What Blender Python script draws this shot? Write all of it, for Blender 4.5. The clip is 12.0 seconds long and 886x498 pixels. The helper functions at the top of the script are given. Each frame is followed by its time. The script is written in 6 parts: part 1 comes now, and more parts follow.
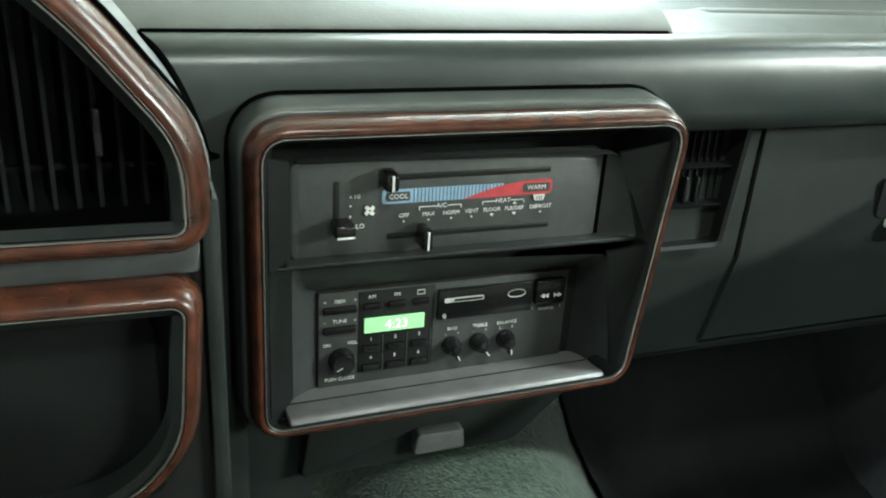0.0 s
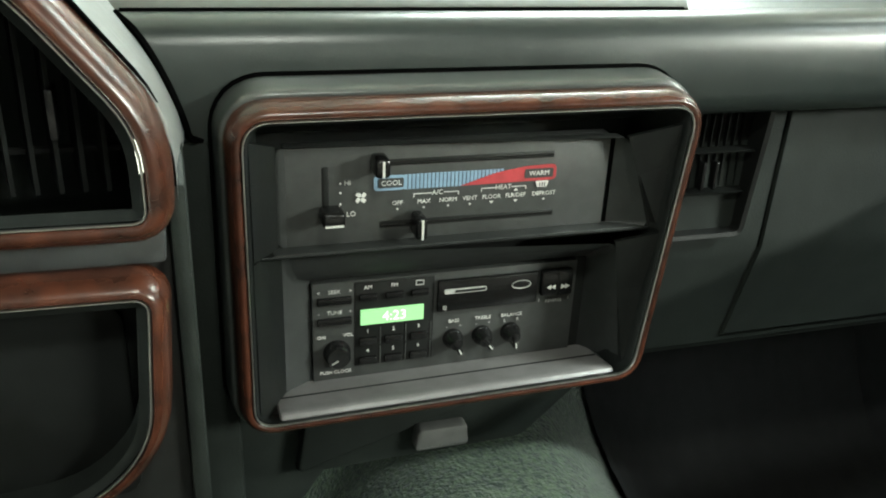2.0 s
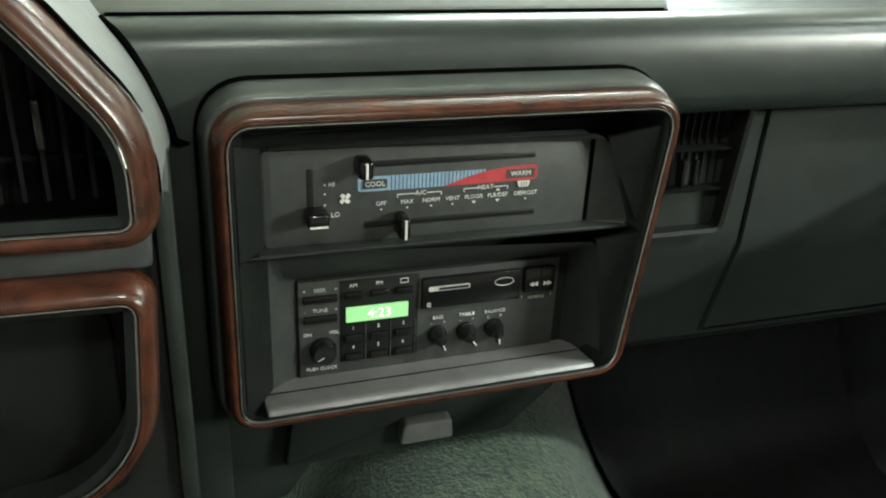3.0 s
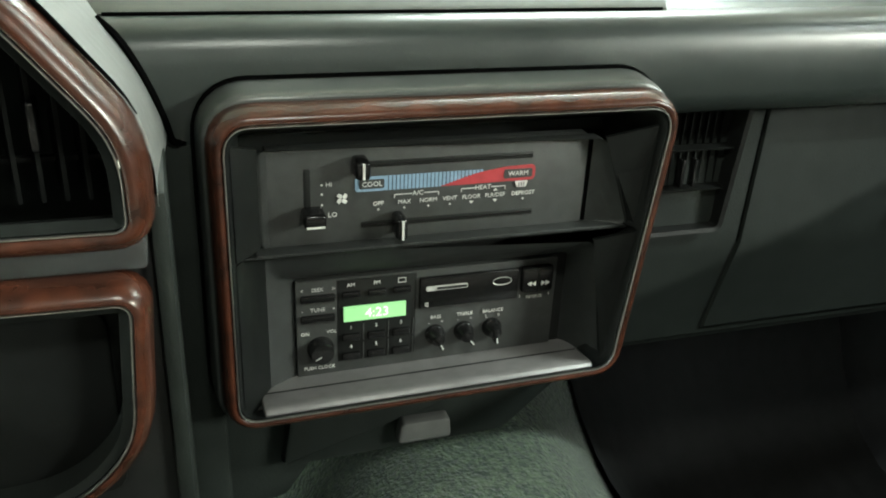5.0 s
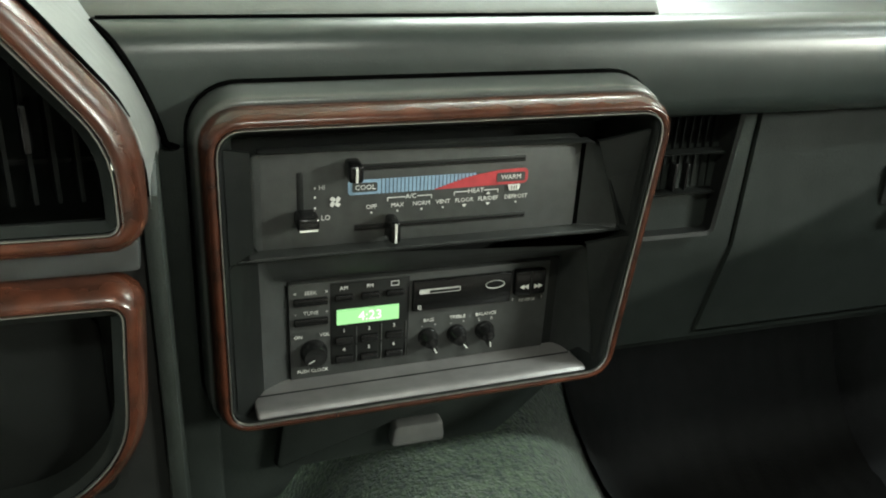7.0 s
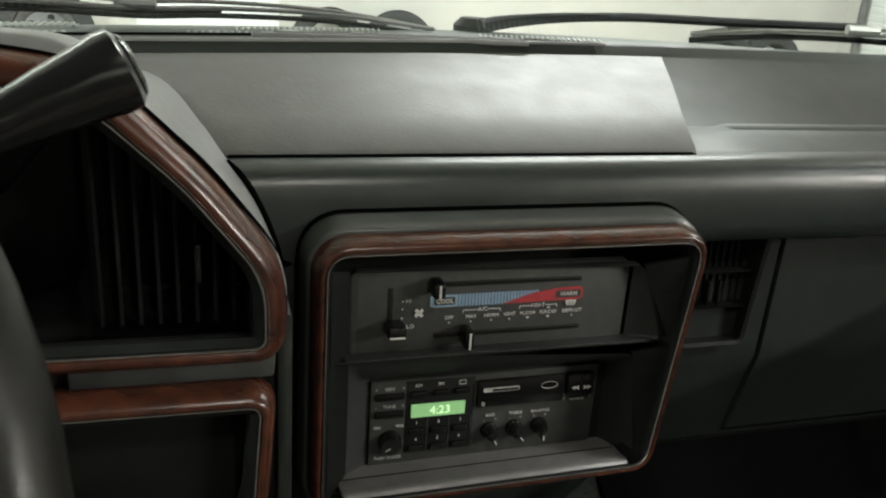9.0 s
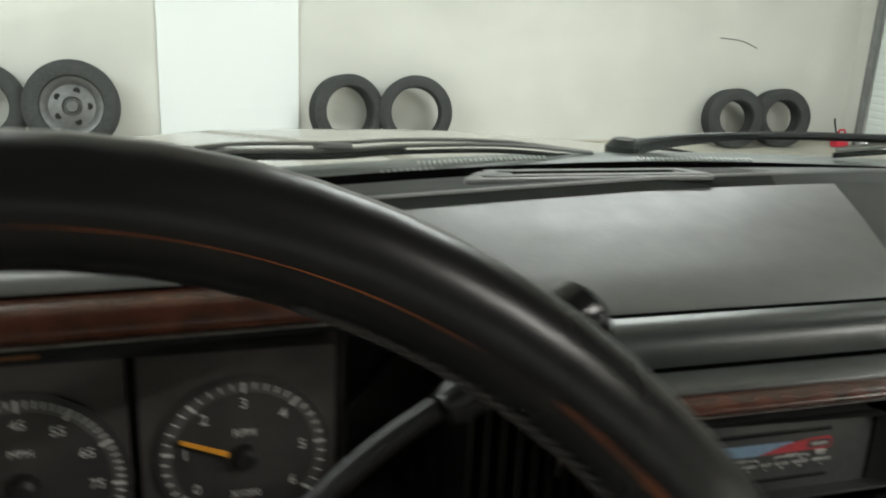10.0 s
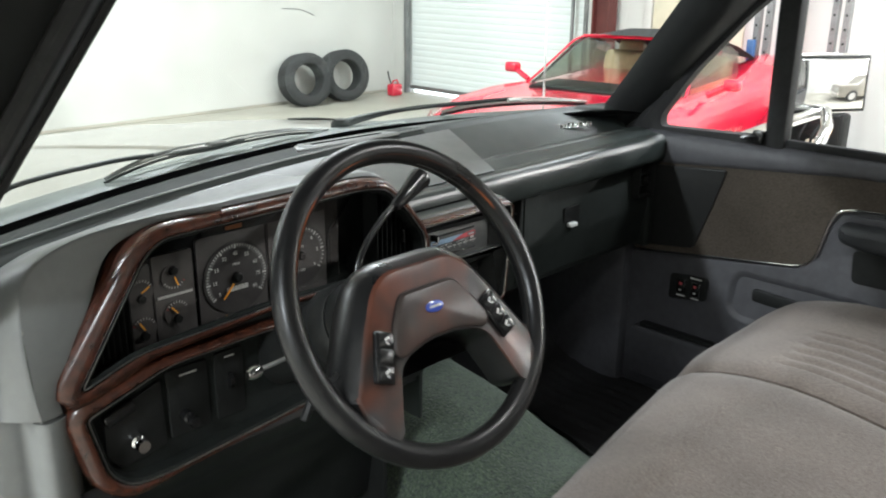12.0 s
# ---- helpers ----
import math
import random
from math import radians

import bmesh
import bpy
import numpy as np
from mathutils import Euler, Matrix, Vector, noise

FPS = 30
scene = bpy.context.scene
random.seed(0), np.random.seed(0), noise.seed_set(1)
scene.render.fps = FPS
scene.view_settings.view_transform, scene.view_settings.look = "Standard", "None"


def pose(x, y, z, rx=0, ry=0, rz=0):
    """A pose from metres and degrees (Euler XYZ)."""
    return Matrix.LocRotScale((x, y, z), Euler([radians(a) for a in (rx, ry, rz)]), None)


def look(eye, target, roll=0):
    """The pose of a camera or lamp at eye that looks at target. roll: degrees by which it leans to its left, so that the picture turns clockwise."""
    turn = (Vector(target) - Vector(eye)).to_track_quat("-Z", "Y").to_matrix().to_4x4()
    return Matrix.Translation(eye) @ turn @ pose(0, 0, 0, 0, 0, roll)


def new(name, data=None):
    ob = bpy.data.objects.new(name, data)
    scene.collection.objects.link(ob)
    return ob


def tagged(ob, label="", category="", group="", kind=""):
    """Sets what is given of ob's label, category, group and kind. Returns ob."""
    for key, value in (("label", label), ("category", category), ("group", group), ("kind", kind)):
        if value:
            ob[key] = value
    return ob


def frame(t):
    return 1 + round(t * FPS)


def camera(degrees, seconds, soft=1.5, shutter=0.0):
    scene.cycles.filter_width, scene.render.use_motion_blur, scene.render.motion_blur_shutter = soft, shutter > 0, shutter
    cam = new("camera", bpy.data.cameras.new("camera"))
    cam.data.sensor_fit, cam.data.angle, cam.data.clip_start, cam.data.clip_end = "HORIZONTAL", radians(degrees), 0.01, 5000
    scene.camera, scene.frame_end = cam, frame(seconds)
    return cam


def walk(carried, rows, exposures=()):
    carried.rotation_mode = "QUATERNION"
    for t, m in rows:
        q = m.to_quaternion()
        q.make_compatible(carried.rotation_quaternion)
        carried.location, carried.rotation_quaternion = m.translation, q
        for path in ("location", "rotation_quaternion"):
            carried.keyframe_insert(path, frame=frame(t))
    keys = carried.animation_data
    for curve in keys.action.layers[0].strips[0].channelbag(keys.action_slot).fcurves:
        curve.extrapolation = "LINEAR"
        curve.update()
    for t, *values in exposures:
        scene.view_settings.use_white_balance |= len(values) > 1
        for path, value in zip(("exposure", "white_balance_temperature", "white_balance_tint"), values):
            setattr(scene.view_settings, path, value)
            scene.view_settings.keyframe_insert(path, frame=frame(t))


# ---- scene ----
cam = camera(54.6, 12.0, 1.9, 0.3)
PATH = [
    (0, (-0.144, -0.429, 1.286), (0.519, 1.288, 0.504), 3.7),
    (0.5, (-0.124, -0.417, 1.275), (0.518, 1.302, 0.479), 3.5),
    (1, (-0.124, -0.415, 1.275), (0.5, 1.313, 0.483), 3.4),
    (1.5, (-0.118, -0.413, 1.275), (0.472, 1.321, 0.472), 3.0),
    (2, (-0.111, -0.416, 1.279), (0.457, 1.32, 0.464), 2.7),
    (2.5, (-0.111, -0.422, 1.287), (0.436, 1.322, 0.475), 2.2),
    (3, (-0.108, -0.422, 1.29), (0.475, 1.295, 0.446), 2.8),
    (3.2, (-0.105, -0.422, 1.29), (0.488, 1.291, 0.443), 2.7),
    (4.8, (-0.102, -0.423, 1.294), (0.474, 1.287, 0.43), 2.8),
    (5, (-0.104, -0.422, 1.293), (0.469, 1.292, 0.438), 2.8),
    (5.5, (-0.102, -0.425, 1.293), (0.461, 1.295, 0.441), 2.7),
    (6, (-0.104, -0.423, 1.291), (0.499, 1.285, 0.444), 3.3),
    (6.5, (-0.103, -0.423, 1.292), (0.486, 1.291, 0.445), 3.2),
    (8.3, (-0.131, -0.444, 1.312), (0.458, 1.276, 0.481), 2.6),
    (8.5, (-0.141, -0.459, 1.33), (0.433, 1.278, 0.522), 2.5),
    (9, (-0.159, -0.474, 1.346), (0.402, 1.316, 0.652), 4.0),
    (9.3, (-0.197, -0.466, 1.361), (0.384, 1.326, 0.689), 5.7),
    (9.5, (-0.232, -0.468, 1.378), (0.32, 1.344, 0.734), 5.1),
    (9.7, (-0.265, -0.459, 1.398), (0.279, 1.363, 0.778), 3.8),
    (10, (-0.33, -0.42, 1.411), (0.229, 1.412, 0.835), 2.7),
    (10.2, (-0.414, -0.397, 1.434), (0.264, 1.4, 0.876), 3.5),
    (10.5, (-0.511, -0.409, 1.466), (0.574, 1.185, 0.933), 5.3),
    (10.7, (-0.573, -0.45, 1.5), (0.704, 0.996, 0.971), 3.8),
    (11, (-0.637, -0.512, 1.549), (0.738, 0.824, 0.979), 2.2),
    (11.3, (-0.708, -0.585, 1.529), (0.669, 0.725, 0.906), 1.9),
    (11.5, (-0.778, -0.662, 1.531), (0.59, 0.655, 0.903), 1.0),
    (11.8, (-0.914, -0.848, 1.546), (0.442, 0.478, 0.911), 0.3),
    (12, (-0.983, -0.967, 1.569), (0.368, 0.367, 0.941), 0.5),
]
walk(cam, [(t, look(eye, target, roll)) for t, eye, target, roll in PATH],
     [(0, 1.60, 5900, -4), (0.5, 1.95, 5950, -4), (1.0, 1.75, 6050, -4), (2.0, 1.62, 6250, -2), (3.0, 1.38, 6290, -2), (6.7, 1.45, 6350, -1), (8.4, 1.12, 6500, 0), (9.0, 0.35, 6550, 10), (9.6, 0.2, 6450, 10), (10.5, -0.25, 6350, 10), (11.0, 0.0, 6280, 11), (11.4, 0.40, 6250, 11), (12, 0.68, 6050, 13)])

# ---- world and light ----
world = bpy.data.worlds.new("world")
scene.world = world
world.use_nodes = True
world.node_tree.nodes["Background"].inputs["Color"].default_value = (0.75, 0.85, 1.0, 1)
world.node_tree.nodes["Background"].inputs["Strength"].default_value = 0.05


def area_lamp(name, m, sx, sy, watts, color=(0.95, 1.0, 0.97)):
    data = bpy.data.lights.new(name, "AREA")
    data.shape, data.size, data.size_y, data.energy, data.color = "RECTANGLE", sx, sy, watts, color
    ob = new(name, data)
    ob.matrix_world = m
    return ob


# x, y and power of each ceiling light
CEILING_LIGHTS = [(-2.6, 4.6, 130), (2.6, 4.4, 220), (5.0, 1.0, 95), (-5.2, 1.5, 520), (-5.2, -2.2, 360), (3.5, -2.2, 330), (0.0, -6.2, 80)]
ADDED_LIGHT = (6.15, -5.0, 3.62, 1000)  # added, unseen: gives the light from the right rear; hangs lower, along the side wall
SITE = Matrix.Translation((-0.6, -0.6, 1.5)) @ Matrix.Diagonal((1.1, 1.1, 1.1, 1)) @ Matrix.Translation((0.6, 0.6, -1.5))  # garage plan to truck plan
for lx, ly, power in CEILING_LIGHTS:
    area_lamp("ceiling_lamp", Matrix.Translation(SITE @ Vector((lx, ly, 4.30))), 2.6, 0.33, power)
area_lamp("added_side_lamp", Matrix.Translation(SITE @ Vector((ADDED_LIGHT[0], ADDED_LIGHT[1], ADDED_LIGHT[2] - 0.13))), 0.33, 2.6, ADDED_LIGHT[3], (1.0, 0.985, 0.90))
area_lamp("dome_lamp", Matrix.Translation((0.0, -0.52, 1.685)), 0.12, 0.07, 1.4, (1.0, 0.97, 0.88))


# ---- materials ----
def mat(name, color, rough=0.5, metal=0.0, color2=None, scale=30.0, detail=4.0, low=0.35, high=0.65, grain=0.0, grain_scale=400.0,
        rough2=None, coat=0.0, wave=None, stain=0.0, stain_scale=3.0, sheen=0.0, dist=0.002, spec=0.5):
    """Principled surface: two mixed colours by noise, a slow stain, grain relief."""
    m = bpy.data.materials.new(name)
    m.use_nodes = True
    nt = m.node_tree
    n, l = nt.nodes, nt.links
    b = n["Principled BSDF"]
    b.inputs["Metallic"].default_value = metal
    b.inputs["Roughness"].default_value = rough
    b.inputs["Specular IOR Level"].default_value = spec
    b.inputs["Coat Weight"].default_value = coat
    b.inputs["Coat Roughness"].default_value = 0.12
    b.inputs["Sheen Weight"].default_value = sheen
    tc = n.new("ShaderNodeTexCoord")
    c1 = (*color, 1)
    c2 = (*(color2 or tuple(v * 0.8 for v in color)), 1)
    tex = n.new("ShaderNodeTexNoise")
    tex.inputs["Scale"].default_value, tex.inputs["Detail"].default_value = scale, detail
    l.new(tc.outputs["Object"], tex.inputs["Vector"])
    ramp = n.new("ShaderNodeMapRange")
    ramp.inputs["From Min"].default_value, ramp.inputs["From Max"].default_value = low, high
    l.new(tex.outputs["Fac"], ramp.inputs["Value"])
    mix = n.new("ShaderNodeMix")
    mix.data_type = "RGBA"
    mix.inputs["A"].default_value, mix.inputs["B"].default_value = c1, c2
    l.new(ramp.outputs["Result"], mix.inputs["Factor"])
    out = mix.outputs["Result"]
    if stain:
        t2 = n.new("ShaderNodeTexNoise")
        t2.inputs["Scale"].default_value, t2.inputs["Detail"].default_value = stain_scale, 6
        l.new(tc.outputs["Object"], t2.inputs["Vector"])
        r2 = n.new("ShaderNodeMapRange")
        r2.inputs["From Min"].default_value, r2.inputs["From Max"].default_value = 0.3, 0.7
        r2.inputs["To Min"].default_value, r2.inputs["To Max"].default_value = 1 - stain, 1
        l.new(t2.outputs["Fac"], r2.inputs["Value"])
        m2 = n.new("ShaderNodeMix")
        m2.data_type, m2.blend_type = "RGBA", "MULTIPLY"
        m2.inputs["Factor"].default_value = 1
        l.new(out, m2.inputs["A"])
        l.new(r2.outputs["Result"], m2.inputs["B"])
        out = m2.outputs["Result"]
    l.new(out, b.inputs["Base Color"])
    if rough2 is not None:
        r3 = n.new("ShaderNodeMapRange")
        r3.inputs["From Min"].default_value, r3.inputs["From Max"].default_value = 0.35, 0.65
        r3.inputs["To Min"].default_value, r3.inputs["To Max"].default_value = rough, rough2
        t3 = n.new("ShaderNodeTexNoise")
        t3.inputs["Scale"].default_value, t3.inputs["Detail"].default_value = stain_scale * 4, 5
        l.new(tc.outputs["Object"], t3.inputs["Vector"])
        l.new(t3.outputs["Fac"], r3.inputs["Value"])
        l.new(r3.outputs["Result"], b.inputs["Roughness"])
    if grain:
        g = n.new("ShaderNodeTexNoise")
        g.inputs["Scale"].default_value, g.inputs["Detail"].default_value = grain_scale, 3
        l.new(tc.outputs["Object"], g.inputs["Vector"])
        bump = n.new("ShaderNodeBump")
        bump.inputs["Strength"].default_value, bump.inputs["Distance"].default_value = grain, dist
        l.new(g.outputs["Fac"], bump.inputs["Height"])
        l.new(bump.outputs["Normal"], b.inputs["Normal"])
    return m


def glow(name, color, strength):
    m = bpy.data.materials.new(name)
    m.use_nodes = True
    b = m.node_tree.nodes["Principled BSDF"]
    b.inputs["Base Color"].default_value = (*color, 1)
    b.inputs["Emission Color"].default_value = (*color, 1)
    b.inputs["Emission Strength"].default_value = strength
    return m


def glass(name, tint=(0.96, 0.98, 0.96), gloss=0.6, rough=0.0):
    m = bpy.data.materials.new(name)
    m.use_nodes = True
    nt = m.node_tree
    nt.nodes.remove(nt.nodes["Principled BSDF"])
    tr = nt.nodes.new("ShaderNodeBsdfTransparent")
    tr.inputs["Color"].default_value = (*tint, 1)
    gl = nt.nodes.new("ShaderNodeBsdfGlossy")
    gl.inputs["Roughness"].default_value = rough
    fr = nt.nodes.new("ShaderNodeFresnel")
    fr.inputs["IOR"].default_value = 1.45
    mul = nt.nodes.new("ShaderNodeMath")
    mul.operation = "MULTIPLY"
    mul.inputs[1].default_value = gloss
    nt.links.new(fr.outputs["Fac"], mul.inputs[0])
    mx = nt.nodes.new("ShaderNodeMixShader")
    nt.links.new(mul.outputs["Value"], mx.inputs["Fac"])
    nt.links.new(tr.outputs["BSDF"], mx.inputs[1])
    nt.links.new(gl.outputs["BSDF"], mx.inputs[2])
    nt.links.new(mx.outputs["Shader"], nt.nodes["Material Output"].inputs["Surface"])
    return m


VINYL = mat("dash_vinyl", (0.024, 0.029, 0.027), 0.36, spec=0.30, color2=(0.022, 0.027, 0.025), scale=60, grain=0.12, grain_scale=900, rough2=0.48, dist=0.0006)
# dash vinyl in a paler tone: window light on hood and end is in the colour
PAD_LIT = mat("lit_pad_vinyl", (0.120, 0.124, 0.120), 0.42, spec=0.62, color2=(0.112, 0.116, 0.112), scale=90, grain=0.25, grain_scale=420, rough2=0.46, stain=0.10, stain_scale=30, dist=0.0008)
# near black: the shade inside the bezel recess is in this colour
WELL_SHADE = mat("shaded_well_plastic", (0.0075, 0.0085, 0.0080), 0.45, spec=0.2, scale=80, grain=0.12, grain_scale=1400, rough2=0.5, dist=0.0004)
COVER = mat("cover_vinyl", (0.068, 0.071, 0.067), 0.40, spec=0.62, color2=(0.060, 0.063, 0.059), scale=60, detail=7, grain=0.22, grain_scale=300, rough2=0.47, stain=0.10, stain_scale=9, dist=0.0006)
PLASTIC = mat("grey_plastic", (0.045, 0.048, 0.048), 0.42, spec=0.3, scale=80, grain=0.15, grain_scale=1400, rough2=0.5, dist=0.0004)
# dash vinyl in a darker tone: shade on the lower faces is in the colour
LOWER_SHADE = mat("shaded_lower_vinyl", (0.0140, 0.0168, 0.0150), 0.62, spec=0.14, scale=50, grain=0.3, grain_scale=800, dist=0.0006)
BLACK = mat("black_plastic", (0.0115, 0.0120, 0.0115), 0.45, spec=0.18, scale=60, grain=0.1, grain_scale=900, rough2=0.5, dist=0.0004)
GLOSSBLACK = mat("gloss_black", (0.008, 0.008, 0.008), 0.18, spec=0.4, scale=40, rough2=0.28)
VENTBLACK = mat("vent_black", (0.0065, 0.0070, 0.0066), 0.5, scale=80, spec=0.06)
PANELGREY = mat("panel_grey", (0.043, 0.045, 0.043), 0.5, spec=0.4, scale=120, grain=0.12, grain_scale=1800, dist=0.0003)
TRAY = mat("tray_grey", (0.026, 0.028, 0.027), 0.48, spec=0.35, scale=90, grain=0.12, grain_scale=1400, dist=0.0003)
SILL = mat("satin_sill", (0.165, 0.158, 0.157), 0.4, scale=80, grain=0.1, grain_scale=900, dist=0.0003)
WOOD = mat("burl_wood", (0.072, 0.0225, 0.0120), 0.26, spec=0.45, color2=(0.022, 0.0095, 0.0065), scale=70, detail=5, low=0.30, high=0.74, coat=0.0, stain=0.45, stain_scale=14)
SILVER = mat("bright_trim", (0.62, 0.62, 0.58), 0.34, metal=1.0, scale=90)
CHROME = mat("chrome", (0.85, 0.85, 0.85), 0.1, metal=1.0, scale=60)
INK = mat("white_ink", (0.60, 0.60, 0.57), 0.5, scale=200)
DIMINK = mat("faded_ink", (0.42, 0.42, 0.40), 0.5, scale=200)
REDINK = mat("red_ink", (0.36, 0.035, 0.042), 0.5, scale=200)
BLUEINK = mat("blue_ink", (0.22, 0.33, 0.45), 0.5, scale=200)
ORANGE = mat("orange_needle", (0.90, 0.38, 0.03), 0.45, scale=200)
LCD = glow("lcd_backlight", (0.22, 0.44, 0.19), 0.40)
DIGIT = glow("lcd_digits", (0.55, 0.80, 0.46), 0.72)
GAUGE = mat("gauge_face", (0.060, 0.054, 0.050), 0.55, scale=90, stain=0.2, stain_scale=20)
LEATHER = mat("wheel_leather", (0.0075, 0.0075, 0.0075), 0.27, spec=0.28, color2=(0.010, 0.0098, 0.0095), scale=60, grain=0.14, grain_scale=1100, rough2=0.34, dist=0.0003)
CARPET = mat("carpet", (0.070, 0.100, 0.057), 0.95, color2=(0.020, 0.032, 0.025), scale=160, detail=6, grain=1.0, grain_scale=260, stain=0.4, stain_scale=9, dist=0.006, sheen=0.2)
SEATCLOTH = mat("seat_cloth", (0.142, 0.116, 0.096), 0.95, color2=(0.078, 0.060, 0.048), scale=300, detail=5, grain=0.6, grain_scale=420, stain=0.34, stain_scale=6, sheen=0.10, dist=0.0018)
DOORVINYL = mat("door_vinyl", (0.046, 0.046, 0.050), 0.5, spec=0.3, scale=50, grain=0.25, grain_scale=800, rough2=0.6, dist=0.0006)
DOORCLOTH = mat("door_cloth", (0.056, 0.046, 0.036), 0.95, spec=0.2, color2=(0.036, 0.030, 0.024), scale=240, grain=0.4, grain_scale=600, stain=0.2, stain_scale=8, dist=0.001)
HEADLINER = mat("headliner", (0.10, 0.105, 0.105), 0.9, scale=90, grain=0.3)
DARKTRIM = mat("dark_trim", (0.026, 0.028, 0.030), 0.5, spec=0.35, scale=60, grain=0.2, grain_scale=800, dist=0.0005)
RUBBER = mat("rubber", (0.014, 0.014, 0.014), 0.7, spec=0.2, color2=(0.010, 0.010, 0.010), scale=60, grain=0.2, grain_scale=300)
TYRE = mat("tyre_rubber", (0.022, 0.023, 0.024), 0.8, color2=(0.035, 0.036, 0.036), scale=40, grain=0.4, grain_scale=120)
PAINT = mat("beige_paint", (0.220, 0.203, 0.172), 0.30, metal=0.15, color2=(0.205, 0.19, 0.16), scale=20, coat=0.8, rough2=0.34)
REDPAINT = mat("red_paint", (0.58, 0.006, 0.035), 0.22, color2=(0.52, 0.005, 0.03), scale=8, coat=1.0)
SOFTTOP = mat("soft_top", (0.02, 0.02, 0.022), 0.85, scale=60, grain=0.4, grain_scale=300)
TANHIDE = mat("tan_leather", (0.45, 0.33, 0.18), 0.5, scale=30, grain=0.2)
STEELRIM = mat("steel_rim", (0.16, 0.16, 0.165), 0.45, metal=0.5, scale=30, stain=0.3)
ALLOY = mat("alloy", (0.55, 0.55, 0.56), 0.3, metal=0.9, scale=30)
WALLPAINT = mat("white_wall", (0.60, 0.595, 0.567), 0.65, color2=(0.55, 0.545, 0.517), scale=2.2, detail=8, grain=0.1, grain_scale=60, stain=0.10, stain_scale=0.8)
PANELWHITE = mat("white_panel", (0.70, 0.72, 0.74), 0.5, color2=(0.69, 0.71, 0.73), scale=3, grain=0.05, grain_scale=60, stain=0.0)
CONCRETE = mat("sealed_concrete", (0.52, 0.49, 0.42), 0.42, color2=(0.42, 0.40, 0.34), scale=1.6, detail=10, grain=0.15, grain_scale=40, rough2=0.6, stain=0.3, stain_scale=0.7)
ROLLDOOR = mat("roll_door", (0.77, 0.81, 0.80), 0.5, color2=(0.74, 0.78, 0.77), scale=3, stain=0.10, stain_scale=1.5)
REDSTEEL = mat("red_oxide_steel", (0.13, 0.03, 0.025), 0.6, scale=12, stain=0.3)
CREAM = mat("cream_door", (0.72, 0.68, 0.52), 0.5, scale=4, stain=0.08)
GREYSTEEL = mat("grey_steel", (0.28, 0.28, 0.28), 0.4, metal=0.6, scale=10, stain=0.2)
TUBE = glow("lamp_diffuser", (0.95, 1.0, 0.97), 9.0)
DAYLIGHT = glow("daylight_gap", (0.95, 0.98, 1.0), 3.0)
WINDGLASS = glass("windshield_glass", (0.95, 0.97, 0.95), 0.12)
CLEAR = glass("clear_lens", (0.97, 0.97, 0.97), 0.5)
TINTED = glass("tinted_glass", (0.80, 0.86, 0.80), 0.7)
EMBLEM = mat("bright_emblem", (0.80, 0.81, 0.80), 0.35, metal=0.15, scale=90)
SEALBLACK = mat("seal_black", (0.002, 0.002, 0.002), 0.9, scale=60, spec=0.0)
MIRROR = mat("mirror_glass", (0.9, 0.9, 0.9), 0.02, metal=1.0)


# ---- mesh helpers ----
def thing(name, loc, label="", category="", group="", kind=""):
    ob = new(name)
    ob.location = loc
    ob.empty_display_size = 0.02
    return tagged(ob, label, category, group, kind)


def root_loc(ob):
    v = Vector((0, 0, 0))
    while ob:
        v += Vector(ob.location)
        ob = ob.parent
    return v


def mesh_of(name, bm, material, smooth=40):
    me = bpy.data.meshes.new(name)
    bmesh.ops.recalc_face_normals(bm, faces=bm.faces)
    bm.to_mesh(me)
    bm.free()
    me.materials.append(material)
    if smooth:
        for p in me.polygons:
            p.use_smooth = True
        me.set_sharp_from_angle(angle=radians(smooth))
    return me


def part(name, bm, material, parent, label="", smooth=40):
    """One mesh object, modelled in place, under a thing or a part."""
    bmesh.ops.translate(bm, verts=bm.verts, vec=-root_loc(parent))
    ob = new(name, mesh_of(name, bm, material, smooth))
    ob.parent = parent
    return tagged(ob, label)


def solid(name, bm, material, label="", category="", group="", kind="", smooth=40):
    """A thing that is one mesh."""
    return tagged(new(name, mesh_of(name, bm, material, smooth)), label, category, group, kind)


def box(x0, x1, y0, y1, z0, z1, bevel=0.0, seg=2, bm=None):
    own = bmesh.new()
    bmesh.ops.create_cube(own, size=1)
    for v in own.verts:
        v.co = Vector(((x0 + x1) / 2 + v.co.x * (x1 - x0), (y0 + y1) / 2 + v.co.y * (y1 - y0), (z0 + z1) / 2 + v.co.z * (z1 - z0)))
    if bevel:
        bmesh.ops.bevel(own, geom=own.edges[:], offset=bevel, segments=seg, affect="EDGES", profile=0.5)
    return join(bm, own)


def join(bm, own):
    if bm is None:
        return own
    me = bpy.data.meshes.new("tmp")
    own.to_mesh(me)
    own.free()
    bm.from_mesh(me)
    bpy.data.meshes.remove(me)
    return bm


def xz(p, y):
    return Vector((p[0], y, p[1]))


def yz(p, x):
    return Vector((x, p[0], p[1]))


def xy(p, z):
    return Vector((p[0], p[1], z))


